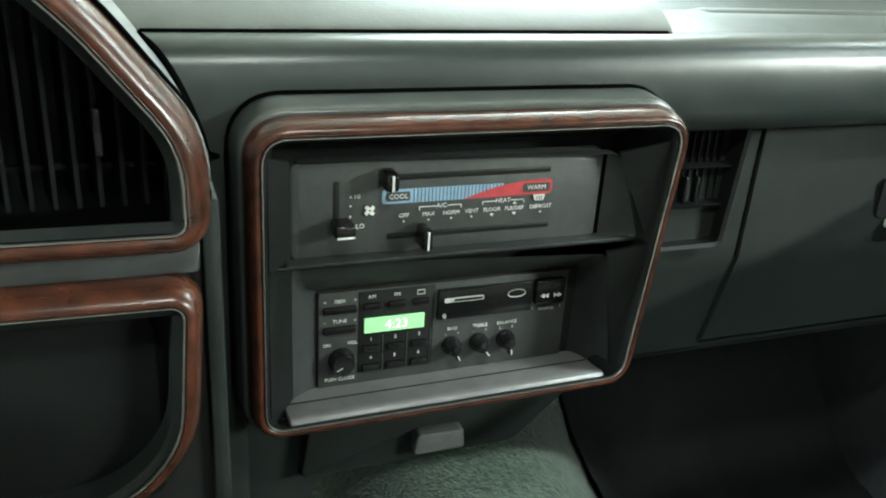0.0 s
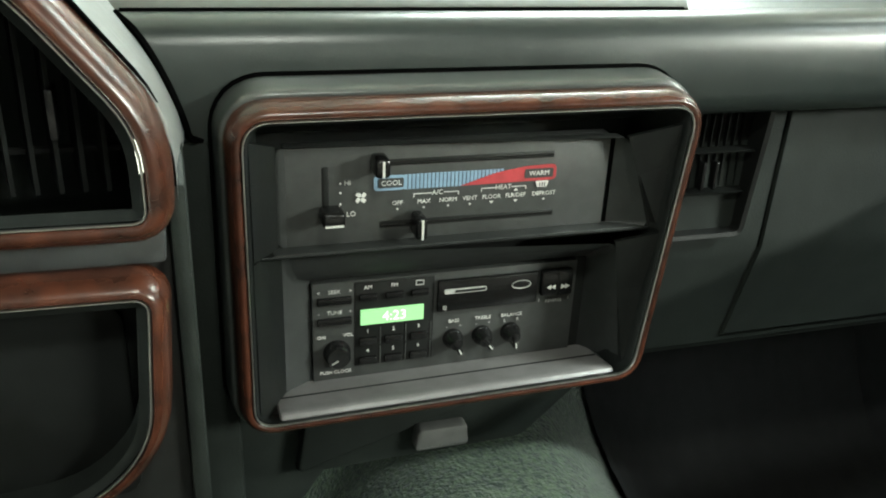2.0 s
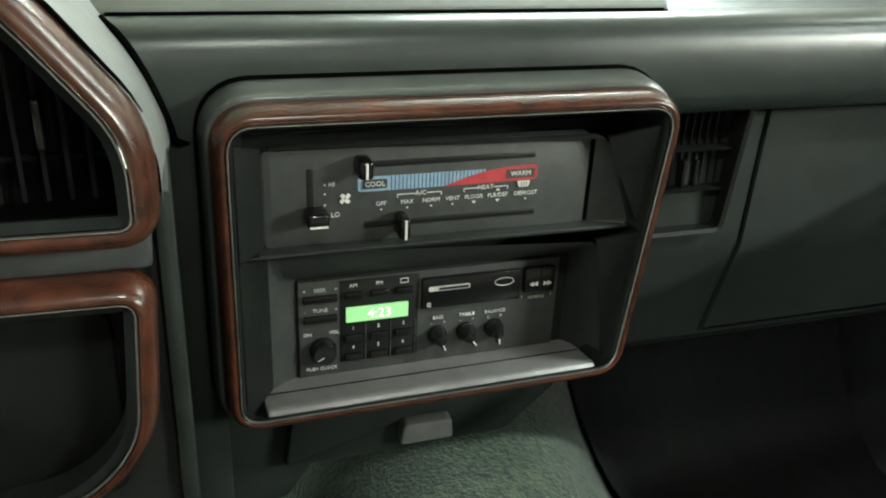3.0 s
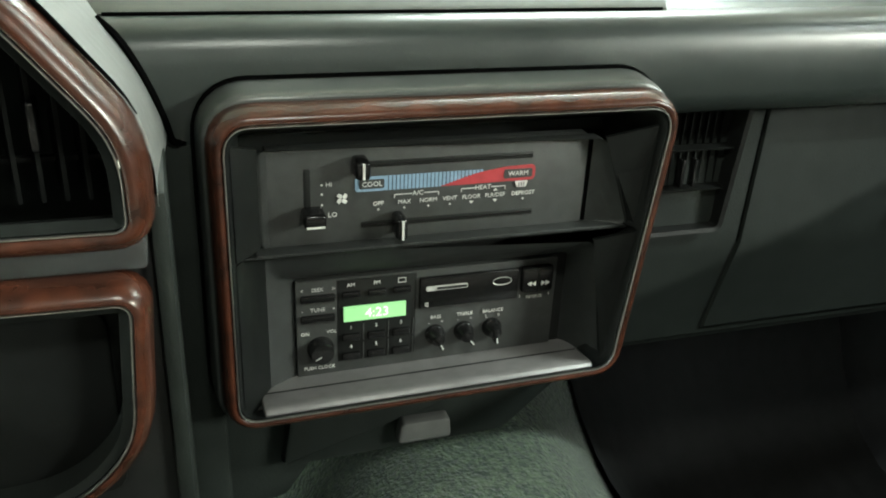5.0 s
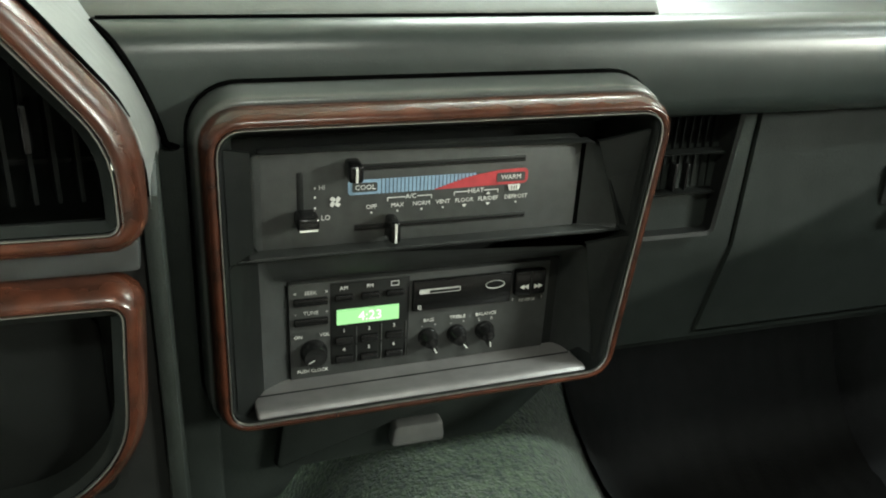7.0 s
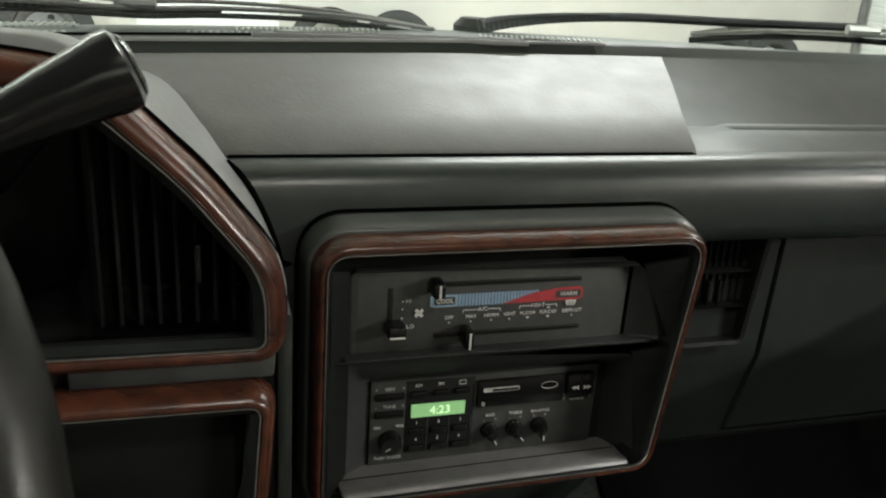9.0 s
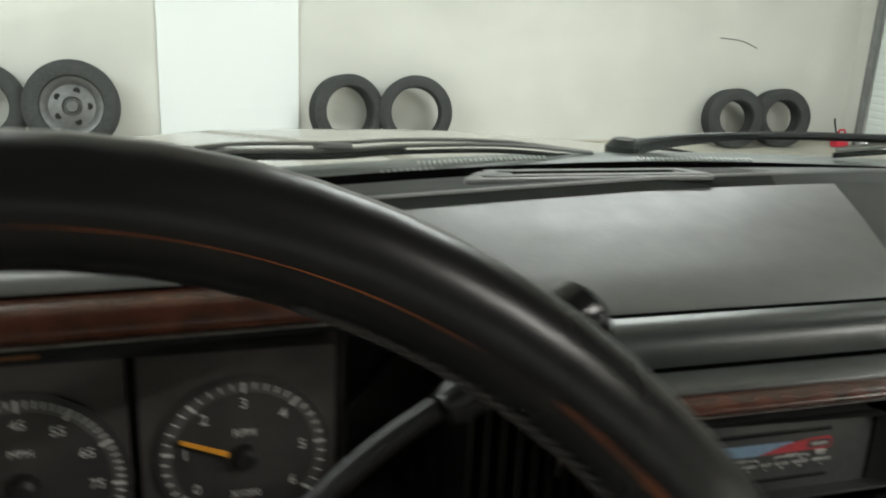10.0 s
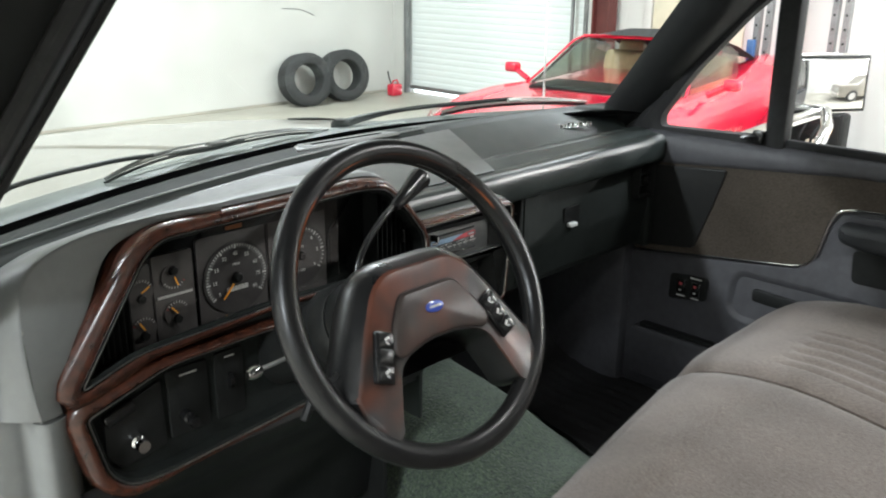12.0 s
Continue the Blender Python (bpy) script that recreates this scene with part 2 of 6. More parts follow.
def fillet(poly, r, n=5, closed=True):
    """Round the corners of a 2D polygon; r is one radius or one for each corner."""
    out, k = [], len(poly)
    for i in range(k):
        p = Vector(poly[i])
        rr = r[i] if isinstance(r, (list, tuple)) else r
        if rr <= 0 or (not closed and i in (0, k - 1)):
            out.append(tuple(p))
            continue
        a, b = Vector(poly[i - 1]) - p, Vector(poly[(i + 1) % k]) - p
        d = min(rr, a.length * 0.48, b.length * 0.48)
        s, e = p + a.normalized() * d, p + b.normalized() * d
        for j in range(n + 1):
            t = j / n
            out.append(tuple(s * (1 - t) ** 2 + p * 2 * t * (1 - t) + e * t * t))
    return out


def inset(poly, d):
    """Move a closed 2D polygon inwards by d (outwards if negative)."""
    k = len(poly)
    area = sum(poly[i][0] * poly[(i + 1) % k][1] - poly[(i + 1) % k][0] * poly[i][1] for i in range(k))
    s = 1 if area > 0 else -1
    out = []
    for i in range(k):
        a = (Vector(poly[i]) - Vector(poly[i - 1])).normalized()
        b = (Vector(poly[(i + 1) % k]) - Vector(poly[i])).normalized()
        n1, n2 = Vector((-a.y, a.x)) * s, Vector((-b.y, b.x)) * s
        m = n1 + n2
        m = m / max(m.length_squared, 0.3) * 2
        q = Vector(poly[i]) + m * d
        out.append((q.x, q.y))
    return out


def prism(poly, c0, c1, plane=xz, bevel=0.0, seg=2, bm=None):
    """A 2D outline extruded from c0 to c1 along the third axis."""
    own = bmesh.new()
    a = [own.verts.new(plane(p, c0)) for p in poly]
    b = [own.verts.new(plane(p, c1)) for p in poly]
    own.faces.new(a)
    own.faces.new(b[::-1])
    k = len(poly)
    for i in range(k):
        own.faces.new((a[i], b[i], b[(i + 1) % k], a[(i + 1) % k]))
    if bevel:
        bmesh.ops.recalc_face_normals(own, faces=own.faces)
        ed = [e for e in own.edges if e.calc_face_angle(0) > 0.6]
        bmesh.ops.bevel(own, geom=ed, offset=bevel, segments=seg, affect="EDGES", profile=0.5)
    return join(bm, own)


def band(loops, close_ring=True, cap_first=False, cap_last=False, bm=None):
    """Skin between loops of equal length (lists of Vectors)."""
    own = bmesh.new()
    rows = [[own.verts.new(v) for v in lp] for lp in loops]
    k = len(rows[0])
    for a, b in zip(rows, rows[1:]):
        for i in range(k if close_ring else k - 1):
            j = (i + 1) % k
            own.faces.new((a[i], a[j], b[j], b[i]))
    if cap_first:
        own.faces.new(rows[0])
    if cap_last:
        own.faces.new(rows[-1][::-1])
    return join(bm, own)


def ring(poly, steps, plane=xz, bm=None):
    """A moulding round a closed outline: steps are (outward offset, depth coordinate); closed in section."""
    loops = [[plane(p, c) for p in inset(poly, -o)] for o, c in steps]
    return band(loops + loops[:1], True, bm=bm)


def tube(points, radius, n=10, closed=False, bm=None, caps=True):
    """A round bar along points; radius may be one number or one for each point."""
    pts = [Vector(p) for p in points]
    k = len(pts)
    loops, up = [], None
    for i, p in enumerate(pts):
        if closed:
            d = (pts[(i + 1) % k] - pts[i - 1]).normalized()
        else:
            d = (pts[min(i + 1, k - 1)] - pts[max(i - 1, 0)]).normalized()
        if up is None:
            up = d.orthogonal().normalized()
        up = (up - d * up.dot(d)).normalized()
        side = d.cross(up)
        r = radius[i] if isinstance(radius, (list, tuple)) else radius
        loops.append([p + (up * math.cos(2 * math.pi * j / n) + side * math.sin(2 * math.pi * j / n)) * r for j in range(n)])
    if closed:
        return band(loops + loops[:1], True, bm=bm)
    return band(loops, True, caps, caps, bm=bm)


def turned(profile, m, n=24, bm=None, cap=True):
    """A turned solid: profile of (radius, height) about local z, put at the pose m."""
    loops = [[m @ Vector((r * math.cos(2 * math.pi * j / n), r * math.sin(2 * math.pi * j / n), h)) for j in range(n)] for r, h in profile]
    return band(loops, True, cap, cap, bm=bm)


def moved(bm, m):
    bmesh.ops.transform(bm, matrix=m, verts=bm.verts)
    return bm


def smooth_line(points, n=8):
    """A soft curve through points (Catmull-Rom)."""
    p = [Vector(q) for q in points]
    p = [p[0] * 2 - p[1]] + p + [p[-1] * 2 - p[-2]]
    out = []
    for i in range(1, len(p) - 2):
        for j in range(n):
            t = j / n
            a, b, c, d = p[i - 1:i + 3]
            out.append(0.5 * ((2 * b) + (c - a) * t + (2 * a - 5 * b + 4 * c - d) * t * t + (3 * b - a - 3 * c + d) * t ** 3))
    return out + [p[-2]]


def words(name, text, size, m, material, parent, thick=0.0002):
    """Lettering in the built-in font, centred, in the local xy plane of m."""
    cu = bpy.data.curves.new(name, "FONT")
    cu.body, cu.size, cu.align_x, cu.align_y, cu.extrude = text, size, "CENTER", "CENTER", thick
    cu.resolution_u = 2
    tmp = bpy.data.objects.new(name, cu)
    scene.collection.objects.link(tmp)
    me = bpy.data.meshes.new_from_object(tmp.evaluated_get(bpy.context.evaluated_depsgraph_get()))
    bpy.data.objects.remove(tmp)
    bpy.data.curves.remove(cu)
    me.transform(Matrix.Translation(-root_loc(parent)) @ m)
    me.materials.clear()
    me.materials.append(material)
    ob = new(name, me)
    ob.parent = parent
    return ob




def facing(x, y, z):
    return pose(x, y, z, 90, 0, 0)


# ---- the garage ----
def slab(name, x0, x1, y0, y1, z0, z1, material, kind="structure", label="", category=""):
    return solid(name, box(x0, x1, y0, y1, z0, z1), material, label, category, kind=kind, smooth=0)


slab("floor", -8.0, 8.0, -8.0, 8.0, -0.2, 0.0, CONCRETE, label="sealed beige concrete garage floor", category="floor")
slab("ceiling", -8.0, 8.0, -8.0, 8.0, 4.45, 4.6, WALLPAINT, label="white painted garage ceiling", category="ceiling")
slab("wall_north", -8.0, 6.65, 7.50, 7.70, 0.0, 4.45, WALLPAINT, label="scuffed white painted garage wall", category="wall")
slab("wall_south", -8.0, 8.0, -8.0, -7.8, 0.0, 4.45, WALLPAINT, label="white painted garage wall behind the truck", category="wall")
slab("wall_west", -8.0, -7.8, -7.8, 7.5, 0.0, 4.45, WALLPAINT, label="white painted garage side wall", category="wall")
# east wall with the opening of the roll-up door
east = thing("wall_east", (6.7, 0, 0), "white garage wall with a roll-up door opening", "wall", kind="structure")
part("wall_panel", box(6.65, 6.85, 7.25, 7.70, 0, 4.45), WALLPAINT, east, smooth=0)
part("wall_panel", box(6.65, 6.85, -7.8, 4.50, 0, 4.45), WALLPAINT, east, smooth=0)
part("wall_panel", box(6.65, 6.85, 4.50, 7.25, 3.60, 4.45), WALLPAINT, east, smooth=0)
part("conduit", tube([(6.62, 4.66, 0), (6.62, 4.66, 4.4)], 0.02), GREYSTEEL, east)
part("cream_door_leaf", box(6.62, 6.66, 2.75, 3.70, 0.02, 2.55, 0.006), CREAM, east, "cream painted door leaf", smooth=30)
for yy in (2.70, 3.75):
    part("door_frame", box(6.61, 6.66, yy - 0.04, yy + 0.04, 0, 2.6, 0.005), WALLPAINT, east, smooth=30)

rolldoor = thing("garage_door", (6.72, 5.9, 0), "pale grey corrugated roll-up garage door, nearly closed", "garage door", kind="structure")
slat = bmesh.new()
for a, b in (((0, 0.0), (0.005, 0.016)), ((0.005, 0.016), (0.005, 0.056)), ((0.005, 0.056), (0, 0.070)), ((0, 0.070), (0, 0.075))):
    vs = [slat.verts.new((-a[0], 4.53 - 5.9, a[1])), slat.verts.new((-a[0], 7.22 - 5.9, a[1])), slat.verts.new((-b[0], 7.22 - 5.9, b[1])), slat.verts.new((-b[0], 4.53 - 5.9, b[1]))]
    slat.faces.new(vs)
slat_mesh = mesh_of("slat", slat, ROLLDOOR, 0)
for i in range(47):
    s = new("slat", slat_mesh)
    s.parent = rolldoor
    s.location = (0.0, 0.0, 0.09 + i * 0.075)
part("bottom_bar", box(6.68, 6.74, 4.53, 7.22, 0.05, 0.095, 0.006), GREYSTEEL, rolldoor)
for yy in (4.50, 7.25):
    part("guide_rail", box(6.62, 6.70, yy - 0.02, yy + 0.02, 0.0, 3.7, 0.005), GREYSTEEL, rolldoor)
part("daylight_gap", box(6.76, 6.78, 4.53, 7.22, 0.0, 0.09), DAYLIGHT, rolldoor, "strip of daylight under the door", smooth=0)
HSEC = [(6.45, 4.10), (6.60, 4.10), (6.60, 4.12), (6.54, 4.12), (6.54, 4.28), (6.60, 4.28), (6.60, 4.30), (6.45, 4.30), (6.45, 4.28), (6.51, 4.28), (6.51, 4.12), (6.45, 4.12)]
solid("steel_column", prism(HSEC, 0, 4.45, xy), REDSTEEL,
      "dark red oxide painted steel column", "column", kind="structure", smooth=0)
slab("wall_panel_white", -0.58, 0.62, 7.47, 7.50, 0.03, 2.6, PANELWHITE, label="smooth white board fixed on the wall", category="panel")
solid("baseboard", box(-7.8, 6.6, 7.485, 7.50, 0.0, 0.030, 0.004), CONCRETE, "dirty strip along the foot of the wall", "trim", kind="structure")
solid("wall_scuff", tube(smooth_line([(4.95, 7.498, 1.08), (5.2, 7.498, 1.06), (5.40, 7.498, 0.99)]), 0.006, 6), GREYSTEEL, "dark scuff on the white wall", "scuff", kind="structure")

for lx, ly, power in CEILING_LIGHTS:
    f = thing("ceiling_light", (lx, ly, 4.45), "long white fluorescent ceiling light, switched on", "lamp", "ceiling lights")
    part("housing", box(lx - 1.25, lx + 1.25, ly - 0.18, ly + 0.18, 4.38, 4.45, 0.01), PANELWHITE, f)
    part("diffuser", box(lx - 1.2, lx + 1.2, ly - 0.15, ly + 0.15, 4.34, 4.385, 0.01), TUBE, f, "glowing lamp diffuser")
hx, hy, hz, power = ADDED_LIGHT
f = thing("ceiling_light", (hx, hy, hz), "unseen long white light on chains, added for light from the right rear", "lamp", "ceiling lights")
part("housing", box(hx - 0.18, hx + 0.18, hy - 1.25, hy + 1.25, hz - 0.05, hz + 0.02, 0.01), PANELWHITE, f)
part("diffuser", box(hx - 0.15, hx + 0.15, hy - 1.2, hy + 1.2, hz - 0.09, hz - 0.045, 0.01), TUBE, f, "glowing lamp diffuser")
for yy in (hy - 1.0, hy + 1.0):
    part("chain", tube([(hx, yy, hz + 0.01), (hx, yy, 4.45)], 0.008, 6), GREYSTEEL, f)


# ---- tyres against the wall ----
def tyre_mesh(r, w, rim):
    """A worn tyre: rounded carcass with side beads and tread grooves."""
    sec = [(rim, -w * 0.36), (rim + 0.012, -w * 0.46), (rim + (r - rim) * 0.55, -w * 0.5), (r - 0.03, -w * 0.46), (r - 0.006, -w * 0.38)]
    tread = []
    for k in range(5):
        c = -w * 0.32 + k * w * 0.16
        tread += [(r, c - w * 0.05), (r, c + w * 0.05)]
        if k < 4:
            tread += [(r - 0.009, c + w * 0.055), (r - 0.009, c + w * 0.105)]
    sec = sec + tread + [(q, -h) for q, h in sec[::-1]] + [(rim + 0.015, w * 0.2), (rim + 0.02, 0), (rim + 0.015, -w * 0.2)]
    n = 44
    loops = [[Vector((q * math.cos(2 * math.pi * j / n), q * math.sin(2 * math.pi * j / n), h)) for j in range(n)] for q, h in sec]
    return band(loops + loops[:1], True)


def tyre(x, y, r, w, rim, yaw, lean, label, wheel=False):
    t = thing("tyre", (x, y, 0), label, "tyre", "tyres leaning against the wall")
    m = pose(x, y, r * math.cos(radians(lean)), 90 - lean, 0, yaw)
    part("carcass", moved(tyre_mesh(r, w, rim), m), TYRE, t)
    if wheel:
        part("rim", moved(turned([(0.001, 0.02), (0.07, 0.02), (0.08, 0.05), (rim - 0.06, 0.03), (rim - 0.02, 0.075), (rim + 0.012, 0.085), (rim + 0.012, -0.08), (rim - 0.02, -0.08)],
                                 Matrix(), 36), m), STEELRIM, t, "grey steel wheel rim")
        for k in range(5):
            a = 2 * math.pi * k / 5
            part("spoke_hole", moved(turned([(0.03, 0.036), (0.026, 0.042)], Matrix.Translation((0.13 * math.cos(a), 0.13 * math.sin(a), 0)), 12), m), BLACK, t)
        part("hub_cap", moved(turned([(0.055, 0.02), (0.055, 0.06), (0.045, 0.075)], Matrix(), 20), m), STEELRIM, t)
    return t


tyre(-1.95, 7.25, 0.36, 0.24, 0.21, 8, 10, "black tyre standing against the white wall")
tyre(-1.26, 7.22, 0.375, 0.25, 0.24, 4, 10, "black tyre mounted on a grey rim against the wall", True)
tyre(1.03, 7.27, 0.335, 0.22, 0.225, 12, 9, "worn black tyre leaning on the white wall")
tyre(1.66, 7.25, 0.335, 0.22, 0.225, -8, 9, "worn black tyre leaning beside its twin")
tyre(5.03, 7.22, 0.300, 0.26, 0.175, -10, 9, "worn black tyre near the roll-up door")
tyre(5.62, 7.26, 0.300, 0.26, 0.175, -12, 9, "worn black tyre next to the red can")


def red_can():
    t = thing("fuel_can", (6.35, 7.15, 0), "small red plastic fuel can by the door", "can")
    part("body", box(6.25, 6.42, 7.07, 7.20, 0.0, 0.15, 0.03, 3), REDPAINT, t)
    part("handle", tube([(6.29, 7.13, 0.15), (6.31, 7.13, 0.19), (6.37, 7.13, 0.19), (6.39, 7.13, 0.15)], 0.010, 8), REDPAINT, t)
    part("spout", tube([(6.28, 7.13, 0.14), (6.24, 7.13, 0.23), (6.22, 7.13, 0.31)], 0.009, 8), BLACK, t)


red_can()


# ---- the red sports car ----
def sports_car(at, yaw):
    """Built along +x (nose) in local space, wheels on z = 0, then placed."""
    m = pose(*at, 0, 0, yaw) @ Matrix.Diagonal((0.909, 0.909, 0.909, 1))
    car = thing("sports_car", at, "low red convertible sports car with a black soft top", "car")
    # stations: x, half width low, half width mid, height of flank crease, deck height, half width deck
    st = [(2.05, 0.60, 0.68, 0.46, 0.52, 0.52), (1.93, 0.76, 0.82, 0.56, 0.63, 0.64), (1.4, 0.84, 0.91, 0.65, 0.725, 0.72), (0.9, 0.86, 0.92, 0.66, 0.74, 0.72),
          (0.45, 0.85, 0.90, 0.68, 0.77, 0.70), (-0.3, 0.85, 0.90, 0.70, 0.78, 0.70), (-0.9, 0.87, 0.93, 0.74, 0.82, 0.68), (-1.5, 0.88, 0.95, 0.80, 0.92, 0.66),
          (-2.0, 0.84, 0.91, 0.78, 0.90, 0.62), (-2.35, 0.72, 0.80, 0.70, 0.82, 0.55)]
    loops = []
    for x, wl, wm, hc, hd, wd in st:
        b = 0.055 * math.exp(-((x - 1.05) / 0.55) ** 2) + 0.05 * math.exp(-((x + 1.35) / 0.5) ** 2)  # haunches over the wheels
        half = [(0.0, 0.16), (wl * 0.92, 0.16), (wl, 0.22), (wm, 0.40), (wm, hc - 0.08), (wm - 0.035, hc + b * 0.9), (wd + 0.04, hd - 0.005 + b), (wd - 0.14, hd - 0.2 * b), (0.0, hd + 0.010 - 0.3 * b)]
        pts = [Vector((x, w, h)) for w, h in half] + [Vector((x, -w, h)) for w, h in half[-2:0:-1]]
        loops.append(pts)
    body = band(loops, True, True, True)
    bmesh.ops.subdivide_edges(body, edges=body.edges[:], cuts=1, use_grid_fill=True, smooth=0.6)
    part("body", moved(body, m), REDPAINT, car, smooth=60)
    for sy in (1, -1):
        part("wheel_arch", moved(turned([(0.355, -0.012), (0.355, 0.012)], pose(1.28, sy * 0.898, 0.33, 90, 0, 0), 28), m), BLACK, car)
        part("wheel_arch", moved(turned([(0.355, -0.012), (0.355, 0.012)], pose(-1.32, sy * 0.936, 0.33, 90, 0, 0), 28), m), BLACK, car)
        for wx in (1.28, -1.32):
            w = part("wheel", moved(tyre_mesh(0.325, 0.23, 0.235), m @ pose(wx, sy * (0.765 if wx > 0 else 0.868), 0.325, 90, 0, 0)), TYRE, car)
            part("rim", moved(turned([(0.001, 0.06), (0.05, 0.06), (0.06, 0.04), (0.2, 0.07), (0.235, 0.10), (0.235, -0.1)], pose(wx, sy * (0.775 if wx > 0 else 0.880), 0.325, 90 if sy < 0 else -90, 0, 0), 30), m), ALLOY, w, "silver alloy rim")
            for k in range(5):
                a = 2 * math.pi * k / 5 + 0.3
                part("rim_opening", moved(turned([(0.045, 0.0), (0.04, 0.012)], pose(wx, sy * (0.775 if wx > 0 else 0.880), 0.325, 90 if sy < 0 else -90, 0, 0) @ pose(0.145 * math.cos(a), 0.145 * math.sin(a), 0.066), 10), m), BLACK, w)
        # mirrors
        mi = part("mirror", moved(moved(box(-0.05, 0.05, -0.065, 0.065, -0.045, 0.045, 0.03, 3), pose(0.25, sy * 0.98, 0.87)), m), REDPAINT, car)
        part("mirror_arm", moved(tube([(0.28, sy * 0.80, 0.78), (0.26, sy * 0.95, 0.86)], 0.025, 8), m), REDPAINT, mi)
        # headlight and flank intake
        part("headlight", moved(moved(box(-0.14, 0.14, -0.09, 0.09, -0.02, 0.02, 0.012), pose(1.80, sy * 0.66, 0.635, 0, 20, sy * -18)), m), CLEAR, car)
        part("side_intake", moved(prism([(-0.98, 0.25), (-0.68, 0.22), (-0.78, 0.42)], sy * 0.880, sy * 0.925, xz, 0.01), m), BLACK, car)
        part("turn_lamp", moved(box(0.93, 1.0, sy * 0.90, sy * 0.935, 0.56, 0.60, 0.008), m), ORANGE, car)
    # windshield frame, glass, side glass, soft top
    ends = [Vector((0.46, 0.70, 0.775)), Vector((-0.24, 0.55, 1.13)), Vector((-0.24, -0.55, 1.13)), Vector((0.46, -0.70, 0.775))]
    part("windshield_frame", moved(tube(smooth_line([ends[1], Vector((-0.2, 0, 1.145)), ends[2]], 6), 0.017, 8), m), REDPAINT, car, "thin red windshield header")
    for e0, e1 in ((ends[0], ends[1]), (ends[3], ends[2])):
        part("windshield_pillar", moved(tube(smooth_line([e0, e0 * 0.5 + e1 * 0.5 + Vector((0.02, 0, 0.01)), e0 * 0.12 + e1 * 0.88 + Vector((0.01, e0.y * 0.03, 0.012)), e1 + Vector((0, -e0.y * 0.05, 0.004))], 4), 0.011, 8), m), REDPAINT, car)
        part("pillar_seal", moved(tube([e0 * 0.97 + Vector((0.02, 0, 0)), e1 * 0.97 + Vector((0, 0, 0.03))], 0.012, 6), m), BLACK, car)
    part("windshield", moved(band([[ends[0], Vector((0.76, 0.40, 0.775)), Vector((0.82, 0, 0.780)), Vector((0.76, -0.40, 0.775)), ends[3]], [ends[1], Vector((-0.215, 0.28, 1.137)), Vector((-0.2, 0, 1.14)), Vector((-0.215, -0.28, 1.137)), ends[2]]], False), m), TINTED, car).visible_shadow = False
    part("soft_top", moved(band([[Vector((-0.2, 0.50, 1.135)), Vector((-0.17, 0.25, 1.155)), Vector((-0.16, 0, 1.16)), Vector((-0.17, -0.25, 1.155)), Vector((-0.2, -0.50, 1.135))],
                                 [Vector((-0.6, 0.55, 1.13)), Vector((-0.6, 0.28, 1.19)), Vector((-0.6, 0, 1.20)), Vector((-0.6, -0.28, 1.19)), Vector((-0.6, -0.55, 1.13))],
                                 [Vector((-0.95, 0.60, 1.06)), Vector((-0.95, 0.3, 1.16)), Vector((-0.95, 0, 1.17)), Vector((-0.95, -0.3, 1.16)), Vector((-0.95, -0.60, 1.06))],
                                 [Vector((-1.45, 0.66, 0.90)), Vector((-1.45, 0.3, 0.95)), Vector((-1.45, 0, 0.96)), Vector((-1.45, -0.3, 0.95)), Vector((-1.45, -0.66, 0.90))]], False), m), SOFTTOP, car)
    for sy in (1, -1):
        part("side_window", moved(prism([(0.50, 0.79), (-0.24, 1.10), (-0.70, 1.08), (-0.95, 1.0), (-0.98, 0.82)], sy * 0.615, sy * 0.62, xz), m), TINTED, car).visible_shadow = False
        seat = part("seat", moved(moved(box(-0.12, 0.10, -0.24, 0.24, 0.45, 1.0, 0.07, 3), pose(-0.62, sy * 0.36, 0, 0, -14, 0)), m), TANHIDE, car, "tan leather seat")
        part("headrest", moved(moved(box(-0.06, 0.06, -0.13, 0.13, 0.96, 1.09, 0.045, 3), pose(-0.64, sy * 0.36, 0, 0, -14, 0)), m), TANHIDE if sy < 0 else REDPAINT, seat)
    part("dashboard", moved(box(0.10, 0.62, -0.62, 0.62, 0.60, 0.79, 0.05, 3), m), BLACK, car)
    part("steering_wheel", moved(tube([Vector((-0.05, 0.36, 0.78)) + Matrix.Rotation(radians(-25), 3, "Y") @ Vector((0, 0.17 * math.cos(a * math.pi / 10), 0.17 * math.sin(a * math.pi / 10))) for a in range(20)], 0.014, 6, True), m), BLACK, car)
    part("wiper", moved(tube([(0.72, 0.5, 0.79), (0.85, 0.0, 0.80), (0.70, -0.5, 0.79)], 0.010, 6), m), BLACK, car)
    part("front_grille", moved(box(1.96, 2.06, -0.40, 0.40, 0.26, 0.36, 0.01), m), BLACK, car)
    part("crest", moved(turned([(0.03, 0), (0.028, 0.006)], pose(1.7, 0, 0.635, 0, 12, 0), 16), m), ORANGE, car)
    return car


sports_car((4.80, 2.77, 0), 188.5)


